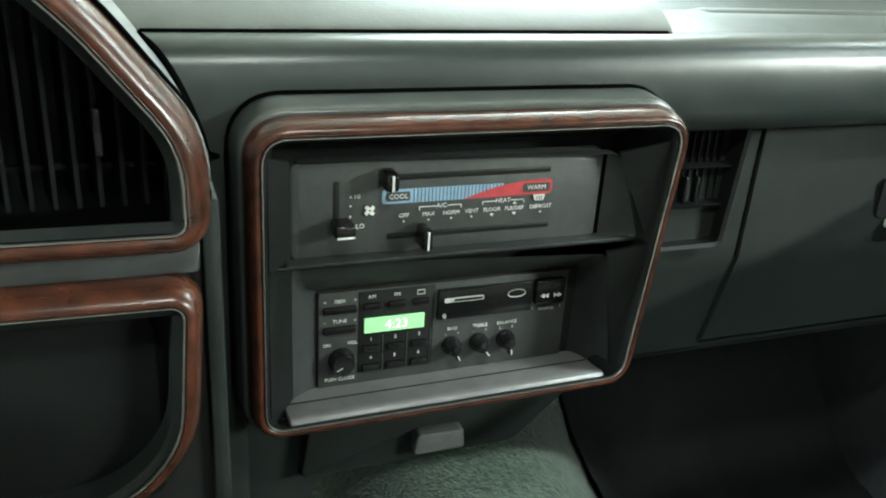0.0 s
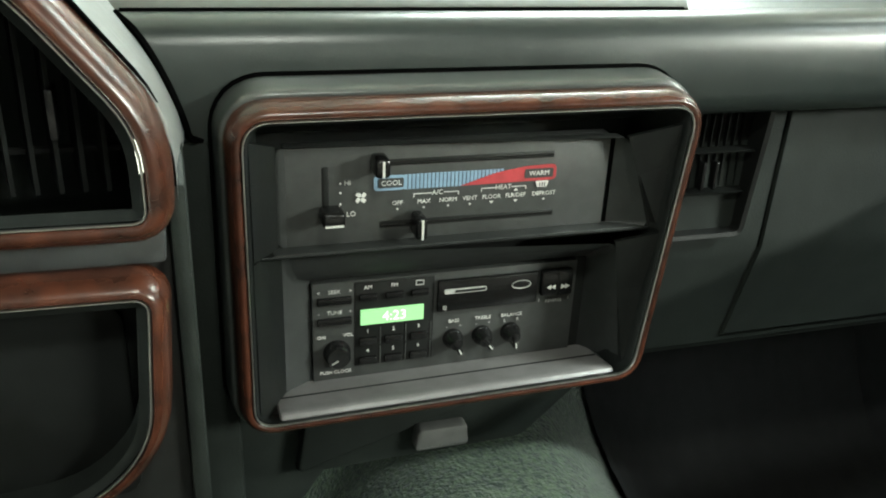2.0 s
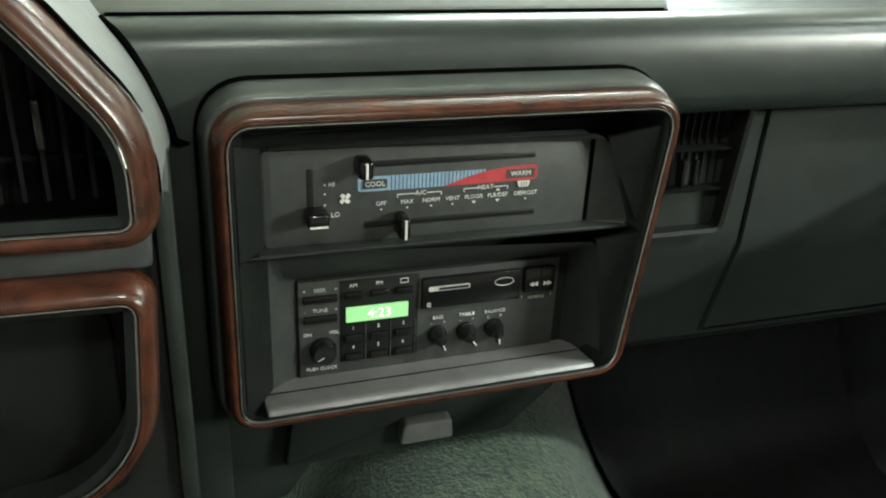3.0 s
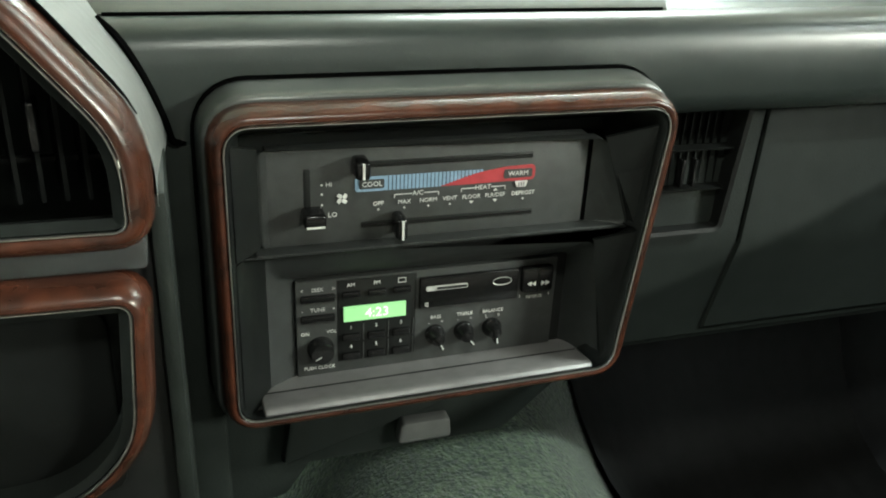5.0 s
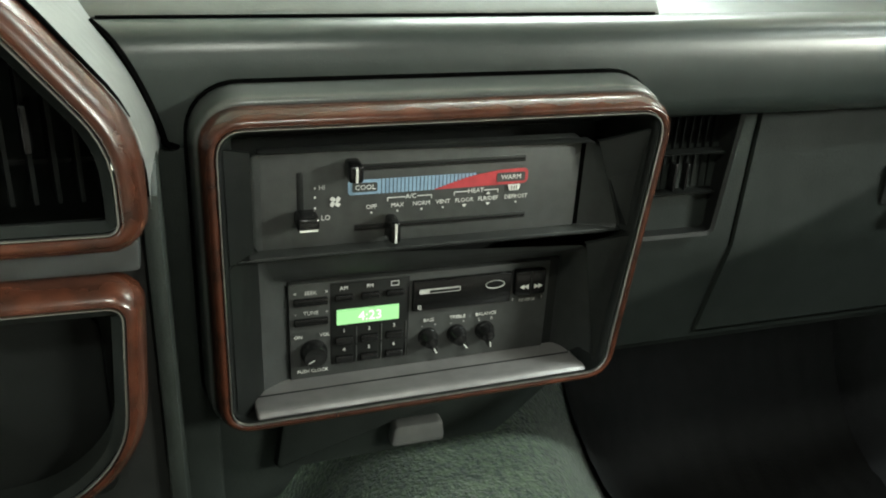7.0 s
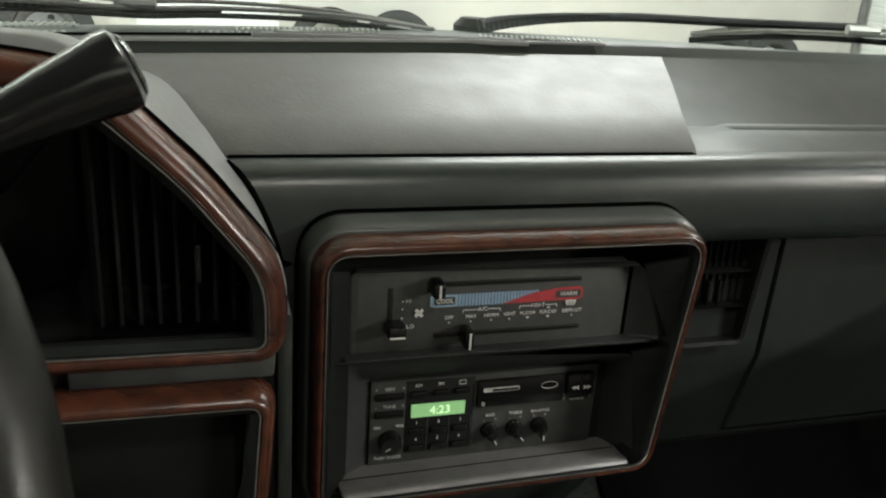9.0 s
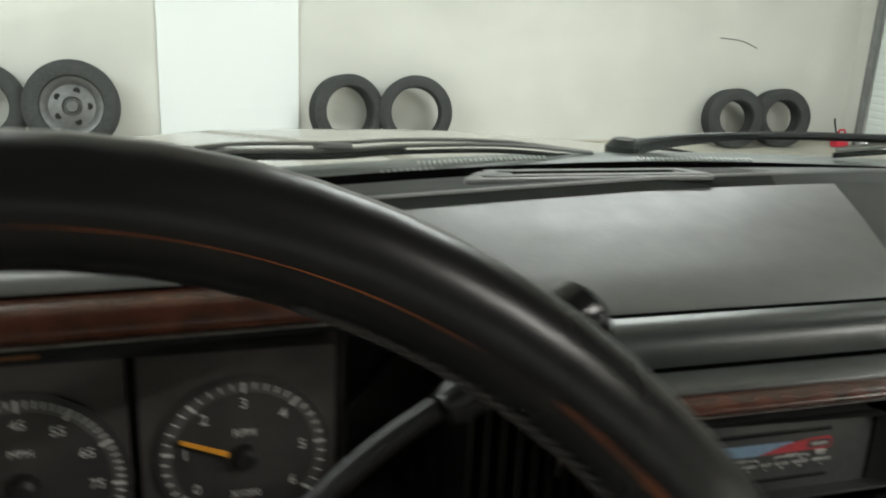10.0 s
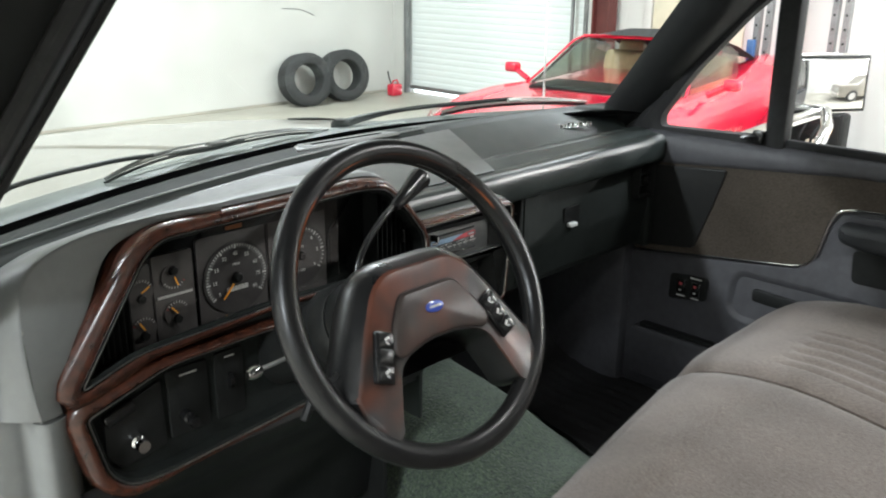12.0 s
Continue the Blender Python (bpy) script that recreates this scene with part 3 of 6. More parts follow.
# ---- shop clutter seen through the side window ----
def lift_post(x, y, unit):
    """Two perforated upright channels side by side on a base plate."""
    t = thing("lift_post", (x, y, 0), "grey steel lift post of two punched uprights", "lift")
    for s in (-0.048, 0.048):
        yy = y + s
        chan = [(x - 0.03, yy - 0.024), (x + 0.03, yy - 0.024), (x + 0.03, yy - 0.018), (x - 0.024, yy - 0.018), (x - 0.024, yy + 0.018), (x + 0.03, yy + 0.018), (x + 0.03, yy + 0.024), (x - 0.03, yy + 0.024)]
        u = part("upright", prism(chan, 0.0, 3.4, xy), GREYSTEEL, t, smooth=0)
        for k in range(22):
            part("hole", moved(turned([(0.010, 0), (0.010, 0.003)], Matrix(), 10), pose(x - 0.032, yy, 0.55 + k * 0.11, 0, -90, 0)), BLACK, u)
    part("base", box(x - 0.30, x + 0.22, y - 0.30, y + 0.30, 0, 0.04, 0.008), BLACK, t)
    if unit:
        part("hydraulic_unit", box(x - 0.20, x - 0.03, y - 0.21, y + 0.21, 0.10, 0.46, 0.035, 3), BLACK, t, "black oily hydraulic unit")
        part("pump_motor", turned([(0.085, 0), (0.09, 0.01), (0.09, 0.20), (0.05, 0.23)], pose(x - 0.14, y - 0.10, 0.44), 20), DARKTRIM, t)
        part("tank_cap", turned([(0.03, 0), (0.03, 0.04), (0.02, 0.05)], pose(x - 0.14, y + 0.10, 0.455), 14), ALLOY, t)
        for k in range(3):
            part("hose", tube(smooth_line([(x - 0.20, y - 0.12 + 0.1 * k, 0.36), (x - 0.27, y - 0.10 + 0.1 * k, 0.26), (x - 0.21, y - 0.06 + 0.08 * k, 0.14)], 5), 0.012, 8), RUBBER, t)
        part("bracket", box(x - 0.25, x - 0.19, y - 0.03, y + 0.06, 0.12, 0.24, 0.02), CREAM, t)
        part("carriage", box(x - 0.10, x + 0.02, y - 0.10, y + 0.02, 1.55, 1.95, 0.03, 2), BLACK, t, "black lift carriage")
    else:
        part("control_box", box(x - 0.07, x - 0.03, y + 0.03, y + 0.10, 0.83, 0.98, 0.008), mat("blue_box", (0.03, 0.10, 0.26), 0.5, scale=30), t, "small blue control box")
    return t


lift_post(6.31, 1.79, True)
lift_post(6.31, 2.43, False)


def motorcycle(x, y, yaw):
    m = pose(x, y, 0, 0, 0, yaw)
    t = thing("motorcycle", (x, y, 0), "parked motorcycle with silver frame and black seat", "motorcycle")
    for wx in (0.72, -0.72):
        w = part("wheel", moved(tyre_mesh(0.31, 0.14, 0.23), m @ pose(wx, 0, 0.31, 90, 0, 0)), TYRE, t)
        part("rim", moved(turned([(0.03, 0.03), (0.2, 0.015), (0.23, 0.05), (0.23, -0.05), (0.2, -0.015), (0.03, -0.03)], pose(wx, 0, 0.31, 90, 0, 0), 24), m), ALLOY, w)
    part("frame", moved(tube([(0.55, 0, 0.95), (0.1, 0, 0.78), (-0.35, 0, 0.68), (-0.72, 0, 0.31)], 0.045, 8), m), ALLOY, t)
    part("frame", moved(tube([(0.50, 0, 0.88), (0.30, 0, 0.30), (-0.25, 0, 0.30), (-0.35, 0, 0.66)], 0.04, 8), m), ALLOY, t)
    part("fork", moved(join(tube([(0.72, 0.09, 0.31), (0.50, 0.09, 1.02)], 0.028, 8), tube([(0.72, -0.09, 0.31), (0.50, -0.09, 1.02)], 0.028, 8)), m), ALLOY, t)
    part("engine", moved(box(-0.22, 0.25, -0.17, 0.17, 0.28, 0.62, 0.05, 3), m), BLACK, t)
    part("tank", moved(box(-0.12, 0.40, -0.15, 0.15, 0.74, 0.98, 0.09, 4), m), BLACK, t)
    part("seat", moved(box(-0.75, -0.10, -0.13, 0.13, 0.76, 0.88, 0.05, 3), m), SOFTTOP, t)
    part("tail", moved(box(-0.98, -0.70, -0.09, 0.09, 0.70, 0.82, 0.04, 3), m), REDPAINT, t, "red tail piece")
    part("handlebar", moved(tube(smooth_line([(0.36, 0.36, 1.06), (0.45, 0.2, 1.08), (0.5, 0, 1.04), (0.45, -0.2, 1.08), (0.36, -0.36, 1.06)], 4), 0.014, 8), m), CHROME, t)
    part("headlight", moved(turned([(0.02, 0), (0.09, 0.02), (0.09, 0.1), (0.05, 0.15)], pose(0.60, 0, 0.92, 0, 90, 0), 20), m), CHROME, t)
    part("turn_lamp", moved(turned([(0.03, 0), (0.035, 0.05)], pose(0.55, -0.2, 0.85, 0, 90, 0), 12), m), ORANGE, t)
    part("exhaust", moved(tube([(0.2, -0.16, 0.34), (-0.3, -0.2, 0.28), (-0.85, -0.22, 0.42)], 0.05, 10), m), CHROME, t)
    return t


motorcycle(4.1, 0.15, 205)


def pickup_behind(x, y, yaw):
    """Parked estate car that the door mirror sees."""
    m = pose(x, y, 0, 0, 0, yaw)
    t = thing("estate_car", (x, y, 0), "parked silver beige estate car with chrome bumper", "car")
    sec = [(0.85, 0.30), (0.88, 0.55), (0.86, 0.95), (0.70, 1.50), (-0.70, 1.50), (-0.86, 0.95), (-0.88, 0.55), (-0.85, 0.30)]
    def at(px, s, top):
        return [Vector((px, w * s, h if h < 1.0 else top)) for w, h in sec]
    part("body", moved(band([at(2.3, 0.94, 0.98), at(1.2, 1, 1.0), at(0.6, 1, 1.5), at(-1.6, 1, 1.5), at(-2.2, 0.97, 0.99)], True, True, True), m), PAINT, t, smooth=30)
    for wx in (1.45, -1.4):
        for sy in (1, -1):
            w = part("wheel", moved(tyre_mesh(0.33, 0.2, 0.2), m @ pose(wx, sy * 0.80, 0.33, 90, 0, 0)), TYRE, t)
            part("rim", moved(turned([(0.001, 0.05), (0.2, 0.07), (0.2, -0.07)], pose(wx, sy * 0.82, 0.33, 90 if sy < 0 else -90, 0, 0), 24), m), ALLOY, w)
    part("bumper", moved(box(2.28, 2.42, -0.85, 0.85, 0.40, 0.56, 0.04, 3), m), CHROME, t)
    for sy in (1, -1):
        part("headlight", moved(box(2.28, 2.34, sy * 0.62 - 0.14, sy * 0.62 + 0.14, 0.66, 0.82, 0.02), m), CHROME, t)
        part("side_window", moved(box(-1.5, 0.55, sy * 0.80 - 0.01, sy * 0.80 + 0.01, 1.02, 1.40, 0.008), m), GLOSSBLACK, t)
    return t


pickup_behind(3.9, -5.6, 172)


# the garage plan is laid round the truck
for ob in list(scene.objects):
    if ob.parent is None and ob.type in {"MESH", "EMPTY"}:
        ob.matrix_basis = SITE @ ob.matrix_basis


# ---- truck: outside of the cab ----
def base_y(x):
    """Line along which the windshield meets the dashboard, seen from above."""
    d = x - 0.11
    return 0.385 - (0.5 * d * d if d > 0 else 0.30 * d * d - 0.07 * d)


SLOPE = 0.88  # windshield: metres back for each metre up


def glass_point(x, z, off=0.0):
    return Vector((x, base_y(x) + 0.03 - (z - 1.25) * SLOPE + off, z))


XS = [-0.74 + 1.48 * i / 24 for i in range(25)]
XW = [-0.80 + 1.6 * i / 40 for i in range(41)]
ws = thing("windshield", (0, 0.4, 1.25), "curved truck windshield glass with black border", "windshield")
pane = part("pane", band([[glass_point(x, z) for x in XS] for z in (1.235, 1.35, 1.5, 1.66)] + [[glass_point(x, z, 0.005) for x in XS] for z in (1.66, 1.5, 1.35, 1.235)], False), WINDGLASS, ws)
pane.visible_shadow = False
part("seal", band([[Vector((x, base_y(x) + o, z)) for x in XW] for o, z in ((-0.023, 1.2380), (-0.022, 1.2440), (-0.018, 1.2455), (-0.004, 1.2450), (0.012, 1.2444), (0.019, 1.2430), (0.034, 1.2330), (0.060, 1.19))], False), SEALBLACK, ws, "broad black rubber windshield seal", smooth=60)

hood = thing("truck_hood", (0, 1.2, 0), "long beige painted truck hood", "hood")
HOODLINE = [(0.50, 1.150), (0.62, 1.158), (0.76, 1.151), (0.9, 1.142), (1.05, 1.131), (1.17, 1.121), (1.3, 1.11), (1.5, 1.088), (1.7, 1.065), (1.88, 1.035), (1.93, 0.99), (1.94, 0.80)]
rows = []
for q in smooth_line([(0, y, z) for y, z in HOODLINE], 6):
    row = []
    for i in range(301):
        x = -0.90 + 1.8 * i / 300
        bulge = 0.028 * (1 / (1 + math.exp((abs(x) - 0.36) / 0.02)) - 1)
        line = x - (0.10 - 0.43 * (q.y - 0.77))
        crease = -0.011 * math.exp(-(line / 0.007) ** 2) + 0.003 / (1 + math.exp(-max(-60, min(60, line / 0.008))))
        row.append(Vector((x, q.y - 0.10 * (x / 0.9) ** 2, q.z + (crease if q.z > 1.06 else 0) + bulge * 0.3 - 0.035 * (abs(x) / 0.9) ** 3)))
    rows.append(row)
part("panel", band(rows, False), PAINT, hood, smooth=50)
part("panel_gap", tube([(0.90, 0.60, 1.10), (0.90, 1.2, 1.07), (0.88, 1.80, 1.00)], 0.0025, 6), GREYSTEEL, hood)
part("panel_gap", tube([(-0.90, 0.60, 1.10), (-0.90, 1.2, 1.07), (-0.88, 1.80, 1.00)], 0.006, 6), BLACK, hood)
part("hood_slit", tube([(0.62, 1.325, 1.095), (0.655, 1.288, 1.096), (0.69, 1.25, 1.097), (0.735, 1.203, 1.096)], [0.002, 0.0045, 0.0045, 0.002], 8), BLACK, hood, "short dark slit in the hood")
for sx in (1, -1):
    fender = thing("truck_fender", (sx * 0.95, 1.2, 0), "beige painted front fender of the truck", "fender", "truck fenders")
    part("panel", band([[Vector((sx * 0.905, y, z)), Vector((sx * 0.97, y, z - 0.02)), Vector((sx * 1.0, y, z - 0.10)), Vector((sx * 1.0, y, 0.55))] for y, z in ((0.35, 1.12), (0.9, 1.09), (1.4, 1.05), (1.85, 0.99))], False), PAINT, fender)
# cowl with fine ribs
cowl = thing("cowl", (0, 0.5, 1.15), "ribbed dark cowl grille at the foot of the windshield", "cowl")
part("panel", band([[Vector((x, base_y(x) + o, z)) for x in XW] for o, z in ((0.018, 1.2405), (0.026, 1.2418), (0.040, 1.2438), (0.056, 1.2446), (0.070, 1.2440), (0.12, 1.233), (0.19, 1.213), (0.205, 1.206), (0.21, 1.12))], False), mat("cowl_paint", (0.105, 0.120, 0.112), 0.5, scale=30, grain=0.2, stain=0.3, stain_scale=12), cowl)
rib_mesh = mesh_of("rib", box(-0.0011, 0.0011, -0.0058, 0.0058, -0.003, 0.0012, 0.0005), mat("pale_rib", (0.36, 0.38, 0.36), 0.45, scale=30), 0)
for x0, x1, o, rise in ((-0.39, -0.245, 0.0520, 0.0952), (-0.36, -0.245, 0.0700, 0.0950), (-0.110, 0.045, 0.0420, 0.0946), (0.145, 0.285, 0.0300, 0.0934)):
    for i in range(int((x1 - x0) / 0.0058)):
        x = x0 + 0.0058 * i
        r = new("rib", rib_mesh)
        r.parent = cowl
        r.location = (x, base_y(x) + o - 0.5, rise)
        r.rotation_euler = (radians(6 if o < 0.05 else 0), 0, radians(-12))
tooth_mesh = mesh_of("tooth", box(-0.0012, 0.0012, -0.0022, 0.0022, -0.001, 0.0018, 0.0004), rib_mesh.materials[0], 0)
for x0, x1 in ((-0.39, -0.245), (-0.155, -0.095)):
    for i in range(int((x1 - x0) / 0.0066)):
        x = x0 + 0.0066 * i
        r = new("tooth", tooth_mesh)
        r.parent = cowl
        r.location = (x, base_y(x) + 0.0180 - 0.5, 0.0934)
        r.rotation_euler = (0, 0, radians(-12))


def wiper(name_points, blade, label, metal, arm=0.005, cover=0):
    """Pivot, tapering arm (its first part under a box-like cover), and a sprung blade."""
    t = thing("wiper", name_points[0], label, "wiper", "windshield wipers")
    line = smooth_line(name_points, 6)
    part("arm", tube(line, [arm * 2.2] * 6 + [arm] * (len(line) - 6), 8), DARKTRIM, t)
    if cover:
        rows = []
        for k, p in enumerate(line[:cover]):
            f = k / (cover - 1)
            h, w = 0.0115 * (1 - f) + 0.004 * f, 0.012 * (1 - f) + 0.005 * f
            rows.append([p + Vector((0, dy * w, dz * h)) for dy, dz in ((-1, -0.6), (-1, 0.7), (-0.6, 1), (0.6, 1), (1, 0.7), (1, -0.6))])
        part("arm_cover", band(rows, True, True, True), DARKTRIM, t, "dark grey tapering arm cover", smooth=30)
    part("pivot", turned([(0.022, -0.02), (0.022, 0.012), (0.014, 0.02)], Matrix.Translation(name_points[0]), 14), BLACK, t)
    bl = smooth_line(blade, 6)
    n = len(bl) - 1
    part("blade_holder", tube(bl, arm * 0.62, 6), metal, t, "narrow metal blade holder")
    part("blade_bow", tube([p + Vector((0, 0.002, 0.0065 * math.sin(math.pi * k / n))) for k, p in enumerate(bl)], arm * 0.55, 6), metal, t, "sprung metal bow over the blade")
    part("blade_clip", tube([bl[n // 2] + Vector((-0.018, 0, 0.004)), bl[n // 2] + Vector((0.018, -0.006, 0.004))], arm * 1.1, 8), metal, t)
    part("rubber_blade", tube([p + Vector((0, 0.003, -0.007)) for p in bl], arm * 0.7, 6), RUBBER, t)
    return t


def on_glass(x, z, off):
    p = glass_point(x, z)
    return (x, p.y + off, z)


# chrome holder given a pale colour for the light it catches
wiper([(0.150, base_y(0.15) + 0.075, 1.238), on_glass(0.168, 1.252, 0.034), on_glass(0.24, 1.264, 0.032), on_glass(0.32, 1.270, 0.032), on_glass(0.43, 1.272, 0.030), on_glass(0.55, 1.276, 0.030)], [on_glass(0.385, 1.256, 0.020), on_glass(0.46, 1.266, 0.022), on_glass(0.55, 1.270, 0.022), on_glass(0.64, 1.268, 0.022), on_glass(0.72, 1.262, 0.020)], "dark windshield wiper with a bright blade holder", mat("lit_blade", (0.55, 0.55, 0.53), 0.4, metal=0.3, scale=60), 0.005, 17)
wiper([(-0.72, base_y(-0.72) + 0.080, 1.250), on_glass(-0.60, 1.284, 0.036), on_glass(-0.44, 1.280, 0.034), on_glass(-0.34, 1.271, 0.032), on_glass(-0.23, 1.258, 0.032), on_glass(-0.124, 1.260, 0.030)], [on_glass(-0.433, 1.252, 0.022), on_glass(-0.38, 1.262, 0.024), on_glass(-0.30, 1.268, 0.024), on_glass(-0.20, 1.262, 0.024), on_glass(-0.124, 1.263, 0.024), on_glass(-0.013, 1.259, 0.024), on_glass(0.10, 1.246, 0.022)], "dark windshield wiper lying on the glass", GREYSTEEL, 0.0038)
solid("antenna", tube([(0.84, 0.46, 1.08), (0.845, 0.465, 1.3), (0.85, 0.47, 1.95)], [0.005, 0.0024, 0.0015], 8), CHROME, "thin steel radio antenna on the fender", "antenna")


# ---- truck: cab shell ----
PILLARTRIM = mat("pillar_trim", (0.0125, 0.0130, 0.0130), 0.42, spec=0.4, color2=(0.0110, 0.0115, 0.0115), scale=60, grain=0.15, grain_scale=700, dist=0.0004)
cab = thing("truck_cab", (0, -0.4, 0), "pickup truck cab shell with dark inner trim", "truck")
FRONT = lambda z, s: (0.2065 if s > 0 else 0.0438) - (z - 1.25) * SLOPE
for sx in (1, -1):
    xo, xi = sx * (0.745 if sx > 0 else 0.785), sx * (0.69 if sx > 0 else 0.695)
    lo, hi = 1.16, 1.70
    inner = lambda z: xi + (0.098 - max(0.0, z - 1.2) * 0.30 if sx > 0 else (z - 1.3445) * 0.31 - 0.030)
    sec = lambda z: [Vector((inner(z), FRONT(z, sx) + 0.015, z)), Vector((inner(z) - sx * 0.008, FRONT(z, sx) - 0.055, z)), Vector((inner(z) + sx * 0.03, FRONT(z, sx) - 0.095, z)), Vector((xo + sx * 0.05, FRONT(z, sx) - 0.11, z)), Vector((xo + sx * 0.05, FRONT(z, sx) + 0.02, z))]
    part("a_pillar", band([sec(lo), sec(1.3), sec(1.5), sec(hi)], True, True, True), PILLARTRIM, cab, smooth=75)
    if sx < 0:
        part("pillar_seal", tube([sec(z)[1] + Vector((-0.012, -0.012, 0)) for z in (1.18, 1.3, 1.5, 1.69)], 0.0065, 8), RUBBER, cab, "black rubber seal along the pillar")
        part("pillar_seal", tube([sec(z)[2] + Vector((-0.014, -0.008, 0)) for z in (1.18, 1.3, 1.5, 1.69)], 0.0090, 8), RUBBER, cab)
        part("pillar_bead", tube([sec(z)[2] * 0.45 + sec(z)[3] * 0.55 + Vector((0.0, -0.004, 0)) for z in (1.18, 1.3, 1.5, 1.69)], 0.0060, 8), DARKTRIM, cab)
    if sx > 0:
        part("pillar_foot", prism([(0.19, 1.17), (0.084, 1.17), (0.097, 1.244), (0.024, 1.356), (-0.10, 1.495), (-0.07, 1.52), (0.06, 1.40), (0.19, 1.25)], 0.792, 0.822, yz, 0.004), RUBBER, cab, "dark foot of the pillar beside the vent window")
    part("b_pillar", box(min(sx * 0.70, sx * 0.82), max(sx * 0.70, sx * 0.82), -1.22, -1.10, 0.5, 1.72, 0.02), DARKTRIM, cab)
    part("kick_panel", box(min(sx * 0.74, sx * 0.80), max(sx * 0.74, sx * 0.80), 0.11, 0.50, 0.50, 1.18, 0.015), DOORVINYL, cab)
    part("door_sill", box(min(sx * 0.72, sx * 0.84), max(sx * 0.72, sx * 0.84), -1.15, 0.2, 0.45, 0.56, 0.015), PLASTIC, cab)
    part("roof_rail", box(min(sx * 0.66, sx * 0.80), max(sx * 0.66, sx * 0.80), -1.2, -0.19, 1.66, 1.74, 0.02), DARKTRIM, cab)
part("roof", band([[Vector((x, y, 1.725 - 0.03 * (x / 0.8) ** 2)) for x in (-0.8, -0.4, 0, 0.4, 0.8)] for y in (0.0, -0.4, -0.8, -1.22)] + [[Vector((x, y, 1.765 - 0.03 * (x / 0.8) ** 2)) for x in (-0.8, -0.4, 0, 0.4, 0.8)] for y in (-1.22, -0.8, -0.4, 0.0)], False), HEADLINER, cab)
part("header", tube([glass_point(x, 1.69, -0.03) for x in XS], 0.035, 8), DARKTRIM, cab)
part("rear_wall", box(-0.8, 0.8, -1.26, -1.20, 0.45, 1.24, 0.01), LOWER_SHADE, cab)
part("rear_wall", box(-0.8, 0.8, -1.26, -1.20, 1.62, 1.74, 0.01), LOWER_SHADE, cab)
for sx in (1, -1):
    part("rear_wall", box(min(sx * 0.62, sx * 0.8), max(sx * 0.62, sx * 0.8), -1.26, -1.20, 1.24, 1.62), LOWER_SHADE, cab)

# ---- cab floor ----
floor_ob = bmesh.new()


def floor_z(x, y):
    hump = 0.24 * math.exp(-abs((x - 0.13) / 0.20) ** 3.0)
    hump *= 0.45 + 0.55 / (1 + math.exp(-(y + 0.05) / 0.08))
    fire = 0.40 / (1 + math.exp(-(y - 0.40) / 0.045))
    return 0.55 + max(hump, 0) + fire + 0.006 * noise.noise(Vector((x * 9, y * 9, 0))) + 0.0035 * noise.noise(Vector((x * 60, y * 60, 3)))


N, M = 100, 120
grid = [[floor_ob.verts.new((-0.78 + 1.56 * i / N, -1.2 + 1.75 * j / M, floor_z(-0.78 + 1.56 * i / N, -1.2 + 1.75 * j / M))) for i in range(N + 1)] for j in range(M + 1)]
for j in range(M):
    for i in range(N):
        floor_ob.faces.new((grid[j][i], grid[j][i + 1], grid[j + 1][i + 1], grid[j + 1][i]))
solid("carpet", floor_ob, CARPET, "green grey cut-pile carpet over the cab floor and hump", "carpet", kind="structure", smooth=80)

mx = [(0.305 + 0.46 * i / 40) for i in range(41)]
my = [(-0.60 + 1.13 * j / 70) for j in range(71)]
mat_top = [[Vector((x, y, floor_z(x, y) + 0.014 + 0.0018 * (abs(math.sin(x * 180)) > 0.7))) for x in mx] for y in my]
solid("floor_mat", band([[Vector((v.x, v.y, v.z - 0.010)) for v in mat_top[0]]] + mat_top + [[Vector((v.x, v.y, v.z - 0.010)) for v in mat_top[-1]]], False), RUBBER, "black ribbed rubber floor mat on the carpet", "floor mat", smooth=30)

# ---- dashboard ----
dash = thing("dashboard", (0.3, 0.2, 0.9), "dark slate grey padded vinyl truck dashboard", "dashboard")


ROLL = [(0.076, 1.2025), (0.068, 1.2027), (0.060, 1.2021), (0.0528, 1.2000), (0.0474, 1.1955), (0.0444, 1.1890), (0.0428, 1.1800), (0.0420, 1.1690), (0.0418, 1.1550), (0.046, 1.1430), (0.060, 1.137)]


def ridge(x):
    """How far the ridge of the top strip lies behind the windshield line."""
    return base_y(x) - (0.264 - 0.5 * (x - 0.11) ** 2 + 0.28 * (x + 0.03) ** 2) + 0.012 / (1 + math.exp((x - 0.02) / 0.05))


def strip(x):
    """Top strip at the windshield: rises to a ridge, then a small step down."""
    by, o = base_y(x), ridge(x)
    return [(by + 0.006, 1.230), (by + 0.003, 1.2385), (by - 0.15 * o, 1.2430), (by - 0.5 * o, 1.2510), (by - 0.85 * o, 1.2553), (by - o, 1.2560), (by - o - 0.004, 1.2545), (by - o - 0.010, 1.2490), (by - o - 0.016, 1.2465)]


